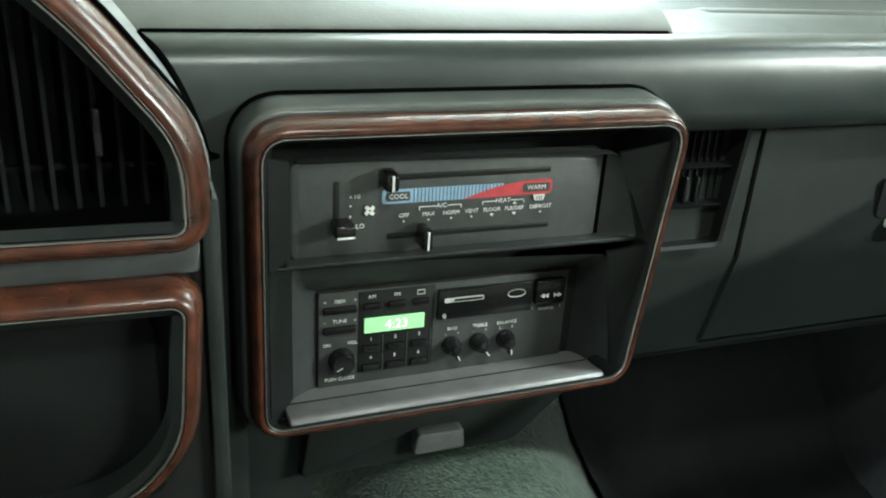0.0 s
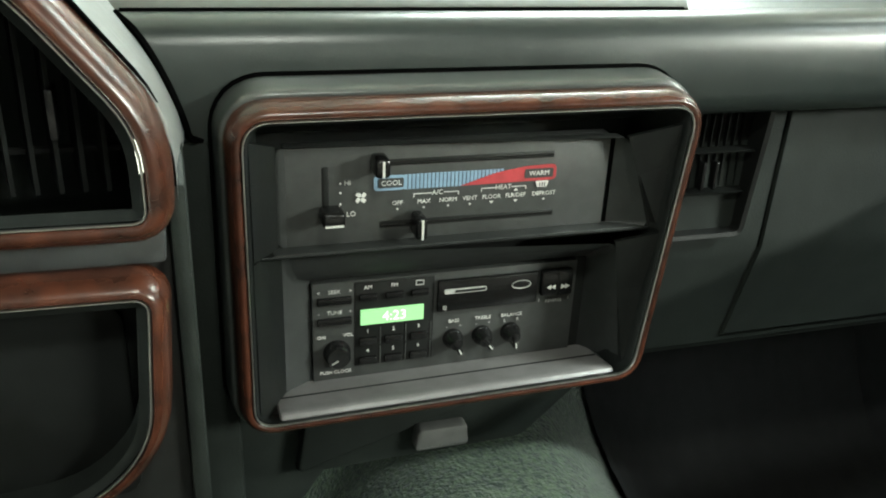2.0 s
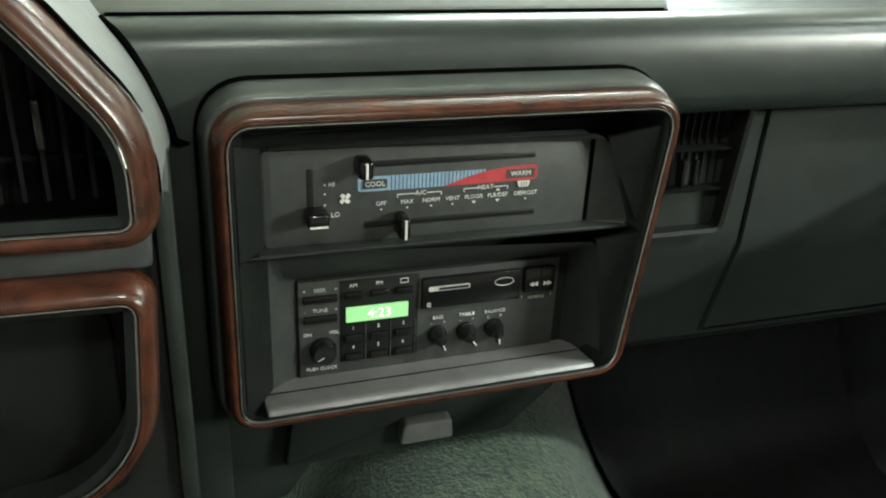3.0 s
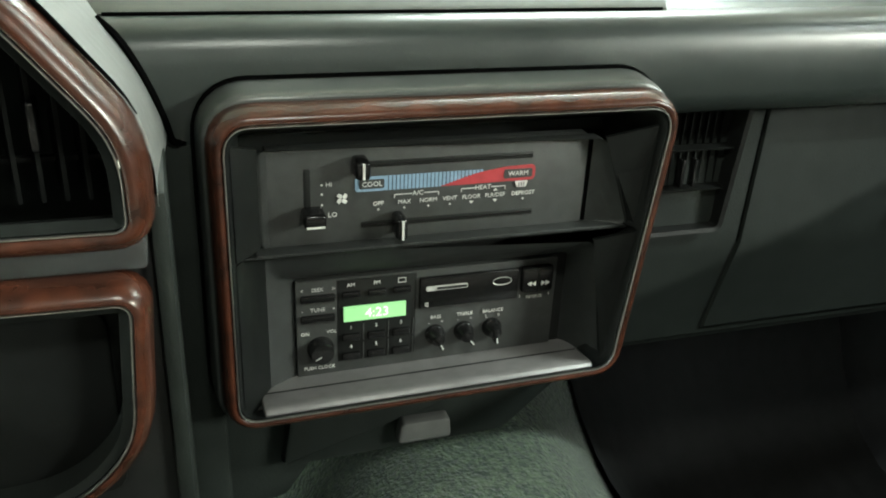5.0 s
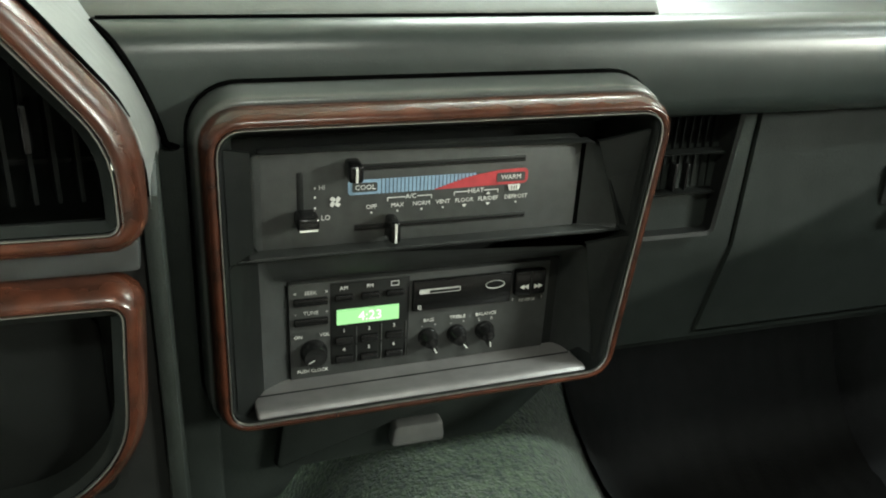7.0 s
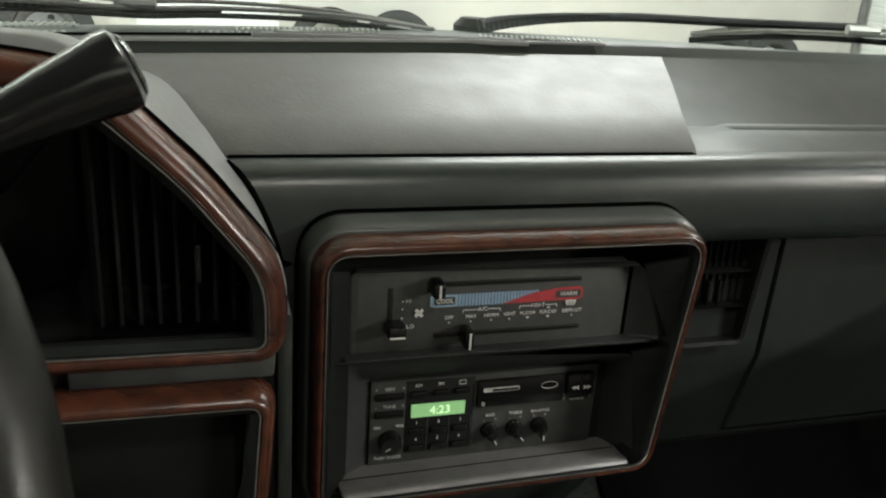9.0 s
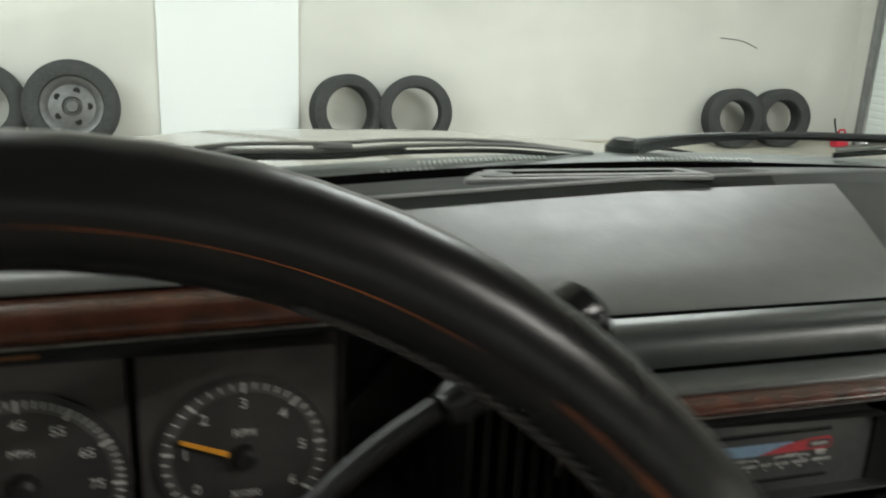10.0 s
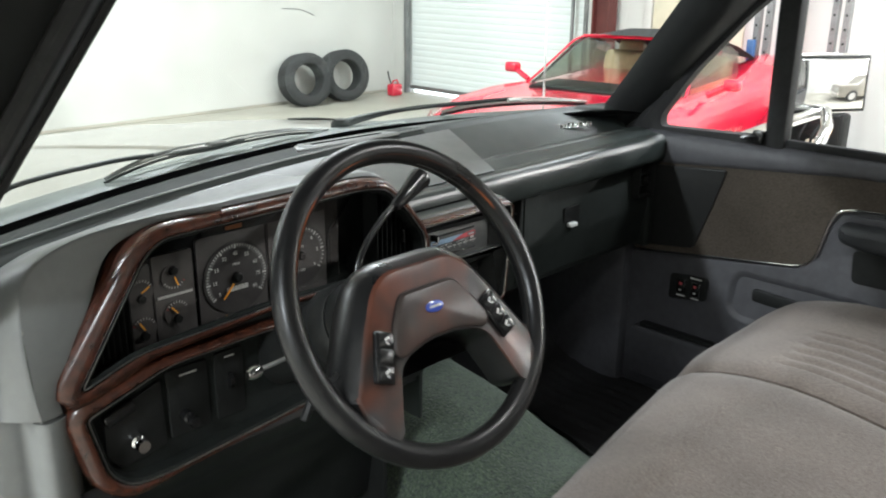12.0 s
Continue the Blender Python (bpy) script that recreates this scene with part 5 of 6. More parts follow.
part("end_wall", slab([(-0.0785, 0.0060, 0.9760), (-0.0785, 0.0060, 1.0800), (-0.0600, 0.0364, 1.0800), (-0.0600, 0.0364, 0.9760)]), WELL_SHADE, radio)
part("gap", prism(rect(0.1338, 0.1412, 0.979, 1.047), RY + 0.003, RY + 0.006, xz), BLACK, radio)
part("face", box(-0.0420, 0.1335, RY, RY + 0.01, 0.9770, 1.0465, 0.0008), PANELGREY, radio)
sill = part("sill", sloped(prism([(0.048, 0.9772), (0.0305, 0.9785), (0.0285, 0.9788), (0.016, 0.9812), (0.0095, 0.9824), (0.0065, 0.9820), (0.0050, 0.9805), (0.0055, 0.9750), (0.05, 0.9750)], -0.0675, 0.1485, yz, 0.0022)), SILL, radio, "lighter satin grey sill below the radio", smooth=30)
part("groove", sloped(box(-0.0650, 0.1465, 0.0290, 0.0300, 0.9775, 0.9791)), BLACK, sill)


def button(x, z, w, h, parent, label=""):
    return part("button", box(x - w / 2, x + w / 2, RY - 0.0032, RY - 0.0002, z - h / 2, z + h / 2, 0.0009), GLOSSBLACK, parent, label)


part("button_well", box(-0.0160, 0.0355, RY - 0.0006, RY + 0.001, 0.9860, 1.0450, 0.0006), BLACK, radio)
lcd = part("clock_display", box(-0.0122, 0.0282, RY - 0.0022, RY - 0.0004, 1.0160, 1.0262), LCD, radio, "lit green clock display")
words("clock_digits", "4:23", 0.0092, facing(0.0092, RY - 0.0026, 1.0209), DIGIT, lcd)
CY = RY - 0.0012
for x, t in ((-0.0075, "AM"), (0.0092, "FM"), (0.0255, "")):
    if t:
        words("lettering", t, 0.0036, facing(x, CY, 1.0415), INK, radio)
    else:
        part("tape_symbol", ring(rect(x - 0.0022, x + 0.0022, 1.0402, 1.0428), [(0, CY), (0.0004, CY), (0.0004, CY + 0.0003), (0, CY + 0.0003)]), INK, radio)
    button(x, 1.0352, 0.0115, 0.0042, radio)
for r in range(2):
    for c in range(3):
        x, z = -0.0075 + 0.0165 * c, 1.0068 - 0.0140 * r
        words("lettering", str(1 + c + 3 * r), 0.0036, facing(x, CY, z + 0.0040), INK, radio)
        button(x, z - 0.0026, 0.0115, 0.0052, radio)
        part("divider", box(x + 0.0079, x + 0.0085, RY - 0.0012, RY, z - 0.006, z + 0.006), PANELGREY, radio)
for z, t in ((1.0352, "SEEK"), (1.0210, "TUNE")):
    words("lettering", t, 0.0036, facing(-0.0285, CY, z + 0.0052), DIMINK, radio)
    button(-0.0285, z - 0.0006, 0.0215, 0.0050, radio)
for z, a, b in ((1.0404, "<", ">"), (1.0262, "-", "+")):
    words("lettering", a, 0.0034, facing(-0.0382, CY, z), DIMINK, radio)
    words("lettering", b, 0.0034, facing(-0.0185, CY, z), DIMINK, radio)
words("lettering", "ON", 0.0034, facing(-0.0368, CY, 1.0095), INK, radio)
words("lettering", "VOL", 0.0034, facing(-0.0200, CY, 1.0098), INK, radio)
words("lettering", "PUSH CLOCK", 0.0033, facing(-0.0280, CY, 0.9838), INK, radio)
vol = part("volume_knob", turned([(0.0088, 0.0), (0.0086, 0.0025), (0.0080, 0.0035), (0.0076, 0.0075), (0.0070, 0.0085)], pose(-0.0270, RY, 0.9975, 90, 0, 0), 28), GLOSSBLACK, radio, "round black volume knob")
part("pointer", moved(box(-0.0003, 0.0003, -0.0089, -0.0080, -0.0052, -0.0008), pose(-0.0270, RY, 0.9965, 0, 62, 0)), DIMINK, vol)
cass = part("cassette_door", box(0.0370, 0.1050, RY - 0.0035, RY, 1.0200, 1.0420, 0.0010), GLOSSBLACK, radio, "glossy black cassette slot door")
flat(fillet(rect(0.0410, 0.0690, 1.0328, 1.0360), 0.001, 3), RY - 0.0037, "tape_symbol", DIMINK, cass)
flat(rect(0.0480, 0.0680, 1.0336, 1.0352), RY - 0.0042, "tape_symbol", BLACK, cass)
words("lettering", "EJ", 0.0036, facing(0.0415, RY - 0.0040, 1.0232), INK, cass)
part("oval_badge", ring([(0.0930 + 0.0062 * math.cos(a * math.pi / 12), 1.0345 + 0.0025 * math.sin(a * math.pi / 12)) for a in range(24)], [(0, RY - 0.0039), (0.0005, RY - 0.0041), (0.0005, RY - 0.0034), (0, RY - 0.0034)]), DIMINK, cass)
tr = part("tape_buttons", box(0.1065, 0.1290, RY - 0.0065, RY, 1.0245, 1.0430, 0.0022), GLOSSBLACK, radio, "black rewind and forward rocker")
part("button_split", box(0.1174, 0.1181, RY - 0.0068, RY - 0.006, 1.0250, 1.0425), BLACK, tr)
for s in (1, -1):
    for k in (0, 1):
        x = 0.1178 + s * (0.0020 + 0.0030 * k)
        flat([(x, 1.0300), (x, 1.0335), (x + s * 0.0030, 1.03175)], RY - 0.0068, "arrow", INK, tr)
words("lettering", "REVERSE", 0.0031, facing(0.1180, CY, 1.0188), DIMINK, radio)
bar(0.1075, 1.0200, 0.0004, 0.002, CY, DIMINK, radio)
bar(0.1285, 1.0200, 0.0004, 0.002, CY, DIMINK, radio)
for x, t, a, b, turn in ((0.0490, "BASS", "-", "+", 25), (0.0690, "TREBLE", "-", "+", 38), (0.0890, "BALANCE", "L", "R", 8)):
    words("lettering", t, 0.0034, facing(x, CY, 1.0115), INK, radio)
    words("lettering", a, 0.0032, facing(x - 0.0045, CY, 1.0075), DIMINK, radio)
    words("lettering", b, 0.0032, facing(x + 0.0045, CY, 1.0075), DIMINK, radio)
    k = part("tone_knob", turned([(0.0068, 0.0), (0.0066, 0.003), (0.0056, 0.004), (0.0044, 0.0095), (0.0038, 0.0103)], pose(x, RY, 0.9985, 90, 0, 0), 24), GLOSSBLACK, radio, "small black tone knob with white pointer")
    grip = part("grip", moved(box(-0.0017, 0.0017, -0.0115, -0.0020, -0.0072, 0.0036, 0.0008), pose(x, RY, 0.9985, 0, -turn, 0)), GLOSSBLACK, k)
    part("pointer", moved(box(-0.0004, 0.0004, -0.0119, -0.0105, -0.0070, -0.0030), pose(x, RY, 0.9985, 0, -turn, 0)), INK, grip)

# ---- instrument cluster ----
cluster = thing("instrument_cluster", (-0.40, 0.0, 1.0), "wood-framed instrument cluster with round dials under a grey hood", "instrument cluster")
UP = [(-0.655, 1.117), (-0.590, 1.140), (-0.397, 1.150), (-0.1265, 1.1465), (-0.1265, 1.182), (-0.162, 1.228), (-0.203, 1.268), (-0.245, 1.2745), (-0.545, 1.2690), (-0.568, 1.253)]
UPR = fillet(UP, [0.006, 0.02, 0.02, 0.005, 0.016, 0.012, 0.016, 0.03, 0.02, 0.02], 5)
LOW = [(-0.654, 1.079), (-0.553, 1.112), (-0.430, 1.1150), (-0.1290, 1.1115), (-0.1340, 1.040), (-0.162, 1.012), (-0.345, 0.992), (-0.566, 0.973), (-0.612, 0.976), (-0.636, 1.0)]
LOWR = fillet(LOW, [0.006, 0.02, 0.02, 0.006, 0.025, 0.03, 0.02, 0.02, 0.02, 0.02], 5)
FY = -0.085
for poly, w, nm in ((UPR, 0.0124, "upper_frame"), (LOWR, 0.0100, "lower_frame")):
    part("pinstripe", ring(poly, [(0.0004, FY - 0.0004), (0.0007, FY - 0.0010), (0.0011, FY - 0.0010), (0.0015, FY), (0.001, FY + 0.002)]), SILVER, cluster, "thin bright pinstripe")
    wide = lambda p: 1 + 1.3 / (1 + math.exp((p[0] + 0.575) / 0.012)) + 0.22 / (1 + math.exp(-(p[1] - 1.258) / 0.004)) / (1 + math.exp(-(p[0] + 0.55) / 0.008))
    loops = []
    for o, c in ((0.0018, FY), (w * 0.22, FY - 0.0013), (w * 0.38, FY - 0.0016), (w * 0.52, FY - 0.0008), (w * 0.66, FY + 0.0010), (w * 0.80, FY + 0.0032), (w * 0.91, FY + 0.0068), (w * 0.975, FY + 0.0115), (w, FY + 0.0175), (w * 0.9, FY + 0.0185), (w * 0.5, FY + 0.012)):
        loops.append([xz((p[0] + (q[0] - p[0]) * wide(p), p[1] + (q[1] - p[1]) * wide(p)), c + (0.024 * min(1.0, max(0.0, (-0.36 - p[0]) / 0.10)) if c > FY + 0.018 else 0.0)) for p, q in zip(poly, inset(poly, -o))])
    part(nm, band(loops + loops[:1]), WOOD, cluster, "glossy burl wood-look frame", smooth=60)

CAVITY = mat("cavity_black", (0.012, 0.0135, 0.0125), 0.8, scale=80, spec=0.04)
UIN = inset(UPR, 0.004)
part("upper_recess", band([[xz(p, FY + 0.001) for p in UPR], [xz(p, FY + 0.004) for p in UIN], [xz((p[0], p[1] - 0.7 * max(0.0, 1.20 - p[1])), -0.010) for p in UIN]], True, False, True), CAVITY, cluster)
LIN = inset(LOWR, 0.004)
part("lower_recess", band([[xz(p, FY + 0.001) for p in LOWR], [xz(p, FY + 0.003) for p in LIN], [xz(p, -0.062) for p in LIN]], True, False, True), CAVITY, cluster)
part("strip", prism([(-0.22, 1.121), (-0.1200, 1.121), (-0.1190, 1.136), (-0.22, 1.138)], -0.070, -0.05, xz, 0.002), PLASTIC, cluster)
part("strip", prism([(-0.665, 1.082), (-0.56, 1.115), (-0.22, 1.121), (-0.22, 1.136), (-0.57, 1.126), (-0.67, 1.10)], -0.064, -0.05, xz), BLACK, cluster)
# hood over the cluster, blending into the dash top
OUT_F = [(-0.700, 1.093), (-0.704, 1.130), (-0.702, 1.200), (-0.684, 1.252), (-0.630, 1.277), (-0.545, 1.2865), (-0.46, 1.2905), (-0.34, 1.2925), (-0.245, 1.2925), (-0.206, 1.2865), (-0.178, 1.2620), (-0.155, 1.2345), (-0.1385, 1.2165), (-0.1215, 1.1950), (-0.1140, 1.1750), (-0.1130, 1.1520)]
OUT_B = [(-0.735, 1.090), (-0.735, 1.128), (-0.732, 1.190), (-0.718, 1.228), (-0.660, 1.2440), (-0.585, 1.2460), (-0.50, 1.2470), (-0.36, 1.2475), (-0.24, 1.2470), (-0.200, 1.2420), (-0.170, 1.2320), (-0.150, 1.2170), (-0.1385, 1.2080), (-0.1215, 1.1840), (-0.1115, 1.1600), (-0.1075, 1.1460)]
FLANK_END = {10: 0.19, 11: 0.11, 12: 0.062, 13: 0.052, 14: 0.052, 15: 0.055}  # how far back the flank runs
lean_in = lambda x: min(1.0, max(0.0, (-0.44 - x) / 0.20))
rows = []
for u, f in ((0.0, 0.0), (0.012, -0.02), (0.04, -0.03), (0.09, -0.02), (0.22, 0.08), (0.36, 0.28), (0.54, 0.58), (0.72, 0.84), (0.90, 0.98), (1.0, 1.03)):
    row = []
    for i, (a, b) in enumerate(zip(OUT_F, OUT_B)):
        x = a[0] + (b[0] - a[0]) * min(max(f, 0), 1)
        rear = FLANK_END[i] if i > 9 else base_y(b[0]) - ridge(b[0]) - 0.014
        front = -0.077 + 0.25 * max(0.0, a[1] - 1.15) * lean_in(a[0]) + 0.009 * min(1.0, max(0.0, (a[0] + 0.64) / 0.10))
        lead = max(0.0, 1 - i / 5.0)  # the outer end rounds over at once
        x = x * (1 - lead) + lead * (a[0] + (b[0] - a[0]) * math.sin(min(u / 0.5, 1) * math.pi / 2) ** 0.8)
        row.append(Vector((x, front + (rear - front) * u, a[1] + (b[1] - a[1]) * f - (0.004 if u == 0 else 0.0))))
    rows.append(smooth_line(row, 4))
FACE_OUT = smooth_line([Vector((a[0], 0, a[1])) for a in OUT_F[:7]], 4)
FACE_IN = smooth_line([Vector((x, 0, z)) for x, z in ((-0.676, 1.093), (-0.677, 1.118), (-0.653, 1.163), (-0.626, 1.207), (-0.595, 1.258), (-0.540, 1.2790), (-0.46, 1.2832))], 4)
lean = lambda p: -0.077 + 0.25 * max(0.0, p.z - 1.15) * lean_in(p.x) 
part("brow_face", band([[Vector((p.x, lean(p) - 0.001, p.z)) for p in FACE_OUT], [Vector((p.x, lean(p) - 0.0005, p.z)) for p in [a * 0.5 + b * 0.5 for a, b in zip(FACE_OUT, FACE_IN)]], [Vector((p.x, lean(p) + 0.004, p.z)) for p in FACE_IN], [Vector((p.x + 0.002, lean(p) + 0.028, p.z - 0.001)) for p in FACE_IN], [Vector((p.x + 0.020, lean(p) + 0.046, p.z - 0.010)) for p in FACE_IN]], False), PAD_LIT, cluster, "smooth grey face beside the dials", smooth=50)
part("hood", band(rows, False), PAD_LIT, cluster, "slate grey padded hood over the dials", smooth=60)
gap_line = [(p[0], p[1] + 0.0018 / (1 + math.exp(-(p[1] - 1.272) / 0.004))) for p in inset(UPR, -0.0134) if p[1] > 1.17 and p[0] > -0.56]
gap_line.sort(key=lambda p: math.atan2(p[1] - 1.17, p[0] + 0.35))
gap_line = [p for p in gap_line if p[1] > 1.188]
part("gap", tube([xz(p, FY + 0.0176) for p in gap_line], [0.0013 * min(1.0, 0.2 + (p[1] - 1.188) / 0.03) for p in gap_line], 6), SEALBLACK, cluster, "dark gap between frame and hood")
GY = -0.016
BROWN_GLINT = mat("glint_amber", (0.20, 0.07, 0.015), 0.3, scale=60)


SCALE = mat("scale_grey", (0.085, 0.083, 0.080), 0.5, scale=90)
DIALFACE = mat("dial_face", (0.042, 0.039, 0.037), 0.5, scale=90, spec=0.3)


def dial(cx, cz, r, parent, n, a0, a1, numbers, size, needle, nsize=0.8):
    d = part("dial", turned([(r * 1.08, 0), (r * 1.08, 0.001)], pose(cx, GY - 0.001, cz, 90, 0, 0), 40), DIALFACE, parent, "round black dial with white figures")
    arc = [radians(a0 - 3 + (a1 - a0 + 6) * k / 40) for k in range(41)]
    part("scale_ring", band([[Vector((cx + math.sin(a) * q, GY - 0.0022, cz + math.cos(a) * q)) for a in arc] for q in (r * 0.87, r * 1.0)], False), SCALE, d, "grey scale ring")
    for i in range(n + 1):
        a = radians(a0 + (a1 - a0) * i / n)
        big = i % max(1, n // max(1, len(numbers) - 1)) == 0 if numbers else True
        ln = r * (0.13 if big else 0.08)
        part("tick", moved(box(-0.0008 if big else -0.0004, 0.0008 if big else 0.0004, -0.0004, 0.0002, r - ln, r), pose(cx, GY - 0.0026, cz, 0, math.degrees(a), 0)), INK, d)
    for i, t in enumerate(numbers):
        a = radians(a0 + (a1 - a0) * i / (len(numbers) - 1))
        words("figure", t, size, facing(cx + math.sin(a) * r * 0.72, GY - 0.0028, cz + math.cos(a) * r * 0.72), INK, d)
    part("needle", moved(prism([(-0.0013, r * 0.22), (0.0013, r * 0.22), (0.0009, r * nsize), (-0.0009, r * nsize)], -0.0012, 0.0, xz), pose(cx, GY - 0.005, cz, 0, needle, 0)), ORANGE, d, "orange needle")
    part("needle_hub", turned([(r * 0.16, 0), (r * 0.15, 0.006), (r * 0.1, 0.008)], pose(cx, GY - 0.002, cz, 90, 0, 0), 20), BLACK, d)
    return d


for x0, x1, z0, z1, py in ((-0.574, -0.5415, 1.112, 1.226, -0.036), (-0.5375, -0.4835, 1.112, 1.233, -0.034), (-0.468, -0.364, 1.104, 1.236, GY), (-0.359, -0.262, 1.106, 1.236, GY)):
    part("dial_plate", prism(fillet(rect(x0, x1, z0, z1), 0.003, 3), py, py + 0.004, xz), GAUGE, cluster, "brown-grey dial plate")
sp = dial(-0.4125, 1.1730, 0.046, cluster, 48, -125, 125, ["5", "15", "25", "35", "45", "55", "65", "75", "85"], 0.0072, -138, 0.75)
words("lettering", "MPH", 0.0055, facing(-0.4125, GY - 0.0028, 1.191), INK, sp)
for k in range(6):
    part("odometer_digit", box(-0.4285 + k * 0.0055, -0.4238 + k * 0.0055, GY - 0.003, GY - 0.001, 1.1545, 1.1605), DIMINK, sp)
ta = dial(-0.3085, 1.1780, 0.041, cluster, 30, -125, 125, ["0", "1", "2", "3", "4", "5", "6"], 0.0080, -68, 0.82)
words("lettering", "RPM", 0.0060, facing(-0.3085, GY - 0.0028, 1.191), INK, ta)
words("lettering", "X1000", 0.0055, facing(-0.3085, GY - 0.0028, 1.156), INK, ta)
for cx, cz, nd, gy in ((-0.5110, 1.203, 160, -0.034), (-0.5105, 1.155, -40, -0.034), (-0.5560, 1.194, 60, -0.036), (-0.5560, 1.146, -30, -0.036)):
    g = part("small_gauge", turned([(0.0165, 0), (0.0165, 0.001)], pose(cx, gy - 0.001, cz, 90, 0, 0), 28), GAUGE, cluster, "small gauge with white arc")
    for i in range(9):
        part("tick", moved(box(-0.0005, 0.0005, -0.0004, 0.0002, 0.0130, 0.0160), pose(cx, gy - 0.0026, cz, 0, -60 + 15 * i + (180 if nd > 100 else 0), 0)), DIMINK if i else REDINK, g)
    part("needle", moved(box(-0.0009, 0.0009, -0.001, 0.0, 0, 0.0125), pose(cx, gy - 0.004, cz, 0, nd, 0)), ORANGE, g)
    part("needle_hub", turned([(0.006, 0), (0.005, 0.004)], pose(cx, gy - 0.002, cz - 0.008 if nd < 100 else cz + 0.008, 90, 0, 0), 16), BLACK, g)
part("gauge_divider", box(-0.534, -0.487, -0.0362, -0.034, 1.1775, 1.1805), DIMINK, cluster)
part("warning_panel", prism([(-0.256, 1.150), (-0.214, 1.165), (-0.214, 1.250), (-0.256, 1.200)], GY - 0.004, GY + 0.003, xz, 0.001), VENTBLACK, cluster)
part("warning_panel", prism(rect(-0.46, -0.262, 1.236, 1.252), GY - 0.002, GY + 0.003, xz, 0.001), BLACK, cluster)
# amber reflection put in as a coloured patch; no lamp here
part("amber_glint", prism(fillet(rect(-0.425, -0.400, 1.240, 1.248), 0.002, 3), GY - 0.0035, GY - 0.002, xz), BROWN_GLINT, cluster, "amber patch for a reflection above the dials")
lens = part("lens", prism([(-0.578, 1.128), (-0.262, 1.146), (-0.262, 1.258), (-0.560, 1.252)], -0.046, -0.044, xz), CLEAR, cluster, "clear plastic gauge lens")
lens.visible_shadow = False
# side vents of the cluster: upright blades
for x0, x1, z0, zt in ((-0.205, -0.133, 1.152, lambda x: 1.262 if x < -0.20 else 1.262 - (x + 0.20) * 1.12), (-0.645, -0.585, 1.130, lambda x: 1.128 + (x + 0.652) * 1.42)):
    for i in range(9):
        x = x0 + (x1 - x0) * i / 8
        top = min(zt(x), 1.262)
        if top - z0 > 0.008:
            part("louvre", moved(box(-0.0009, 0.0009, -0.013, 0.013, z0, top - 0.004), pose(x, -0.050, 0, 0, 0, 12)), VENTBLACK, cluster)
    part("vent_bar", box(x0, x1, -0.046, -0.042, z0 + 0.012, z0 + 0.014), BLACK, cluster)
part("vent_tab", box(-0.158, -0.155, -0.070, -0.056, 1.176, 1.196, 0.001), GLOSSBLACK, cluster)

# switches in the lower frame
part("switch_plate", prism(fillet([(-0.632, 1.010), (-0.630, 1.062), (-0.556, 1.090), (-0.554, 1.0), (-0.612, 0.990)], 0.006, 4), -0.066, -0.06, xz, 0.0015), BLACK, cluster)
for x, z, r in ((-0.596, 1.024, 0.0095), (-0.528, 1.030, 0.008)):
    k = part("switch_knob", turned([(r, 0.0), (r * 0.9, 0.012), (r * 0.6, 0.014), (r * 0.6, 0.018), (r * 0.95, 0.022), (r * 0.8, 0.028)], pose(x, -0.064, z, 90, 0, 0), 22), CHROME if r > 0.009 else GLOSSBLACK, cluster, "round dash switch knob")
part("rocker", moved(box(-0.020, 0.020, -0.008, 0.004, -0.008, 0.008, 0.003), pose(-0.612, -0.066, 1.066, 0, -18, 0)), GLOSSBLACK, cluster)
part("switch_plate", prism(fillet(rect(-0.548, -0.492, 1.004, 1.096), 0.005, 4), -0.065, -0.06, xz, 0.0015), BLACK, cluster)
part("switch_plate", prism(fillet(rect(-0.482, -0.440, 1.004, 1.098), 0.005, 4), -0.065, -0.06, xz, 0.0015), BLACK, cluster)
part("thumbwheel", turned([(0.012, -0.003), (0.012, 0.003)], pose(-0.462, -0.062, 1.055, 0, 90, 0), 20), GLOSSBLACK, cluster)
for x, z, w in ((-0.520, 1.086, 0.024), (-0.461, 1.090, 0.014), (-0.606, 1.067, 0.014)):
    bar(x, z, w, 0.0020, -0.0665, DIMINK, cluster, "unreadable_print")
part("tray_lid", prism(fillet(rect(-0.235, -0.140, 1.0, 1.102), 0.012, 4), -0.066, -0.06, xz, 0.002), VENTBLACK, cluster, "dark closed tray in the lower frame")
# black sheets for the footwell shade under the cluster, and the outer end of the dash
knee = thing("knee_shade", (-0.4, 0.0, 0.8), "black lower panel standing for the footwell shade below the steering column", "panel")
part("panel", band([[Vector((x, y, z)) for x in (-0.70, -0.4, -0.11)] for y, z in ((-0.058, 0.975), (-0.068, 0.962), (-0.060, 0.94), (0.0, 0.885), (0.045, 0.82), (0.060, 0.74), (0.075, 0.66), (0.12, 0.64))], False), BLACK, knee)
# same vinyl as the hood, darkened here in place of shadow
part("side", box(-0.1180, -0.1095, -0.062, 0.12, 0.86, 1.153, 0.003), LOWER_SHADE, knee)
part("inner_side", box(-0.240, -0.114, -0.056, -0.050, 0.93, 1.140, 0.002), BLACK, knee)
# black filler over carpet that lies in shade
part("side", box(-0.118, -0.1075, 0.030, 0.16, 0.62, 0.858, 0.004), BLACK, knee)
end = thing("dash_end", (-0.74, 0.0, 0.9), "smooth slate grey outer end of the dashboard", "dash end")
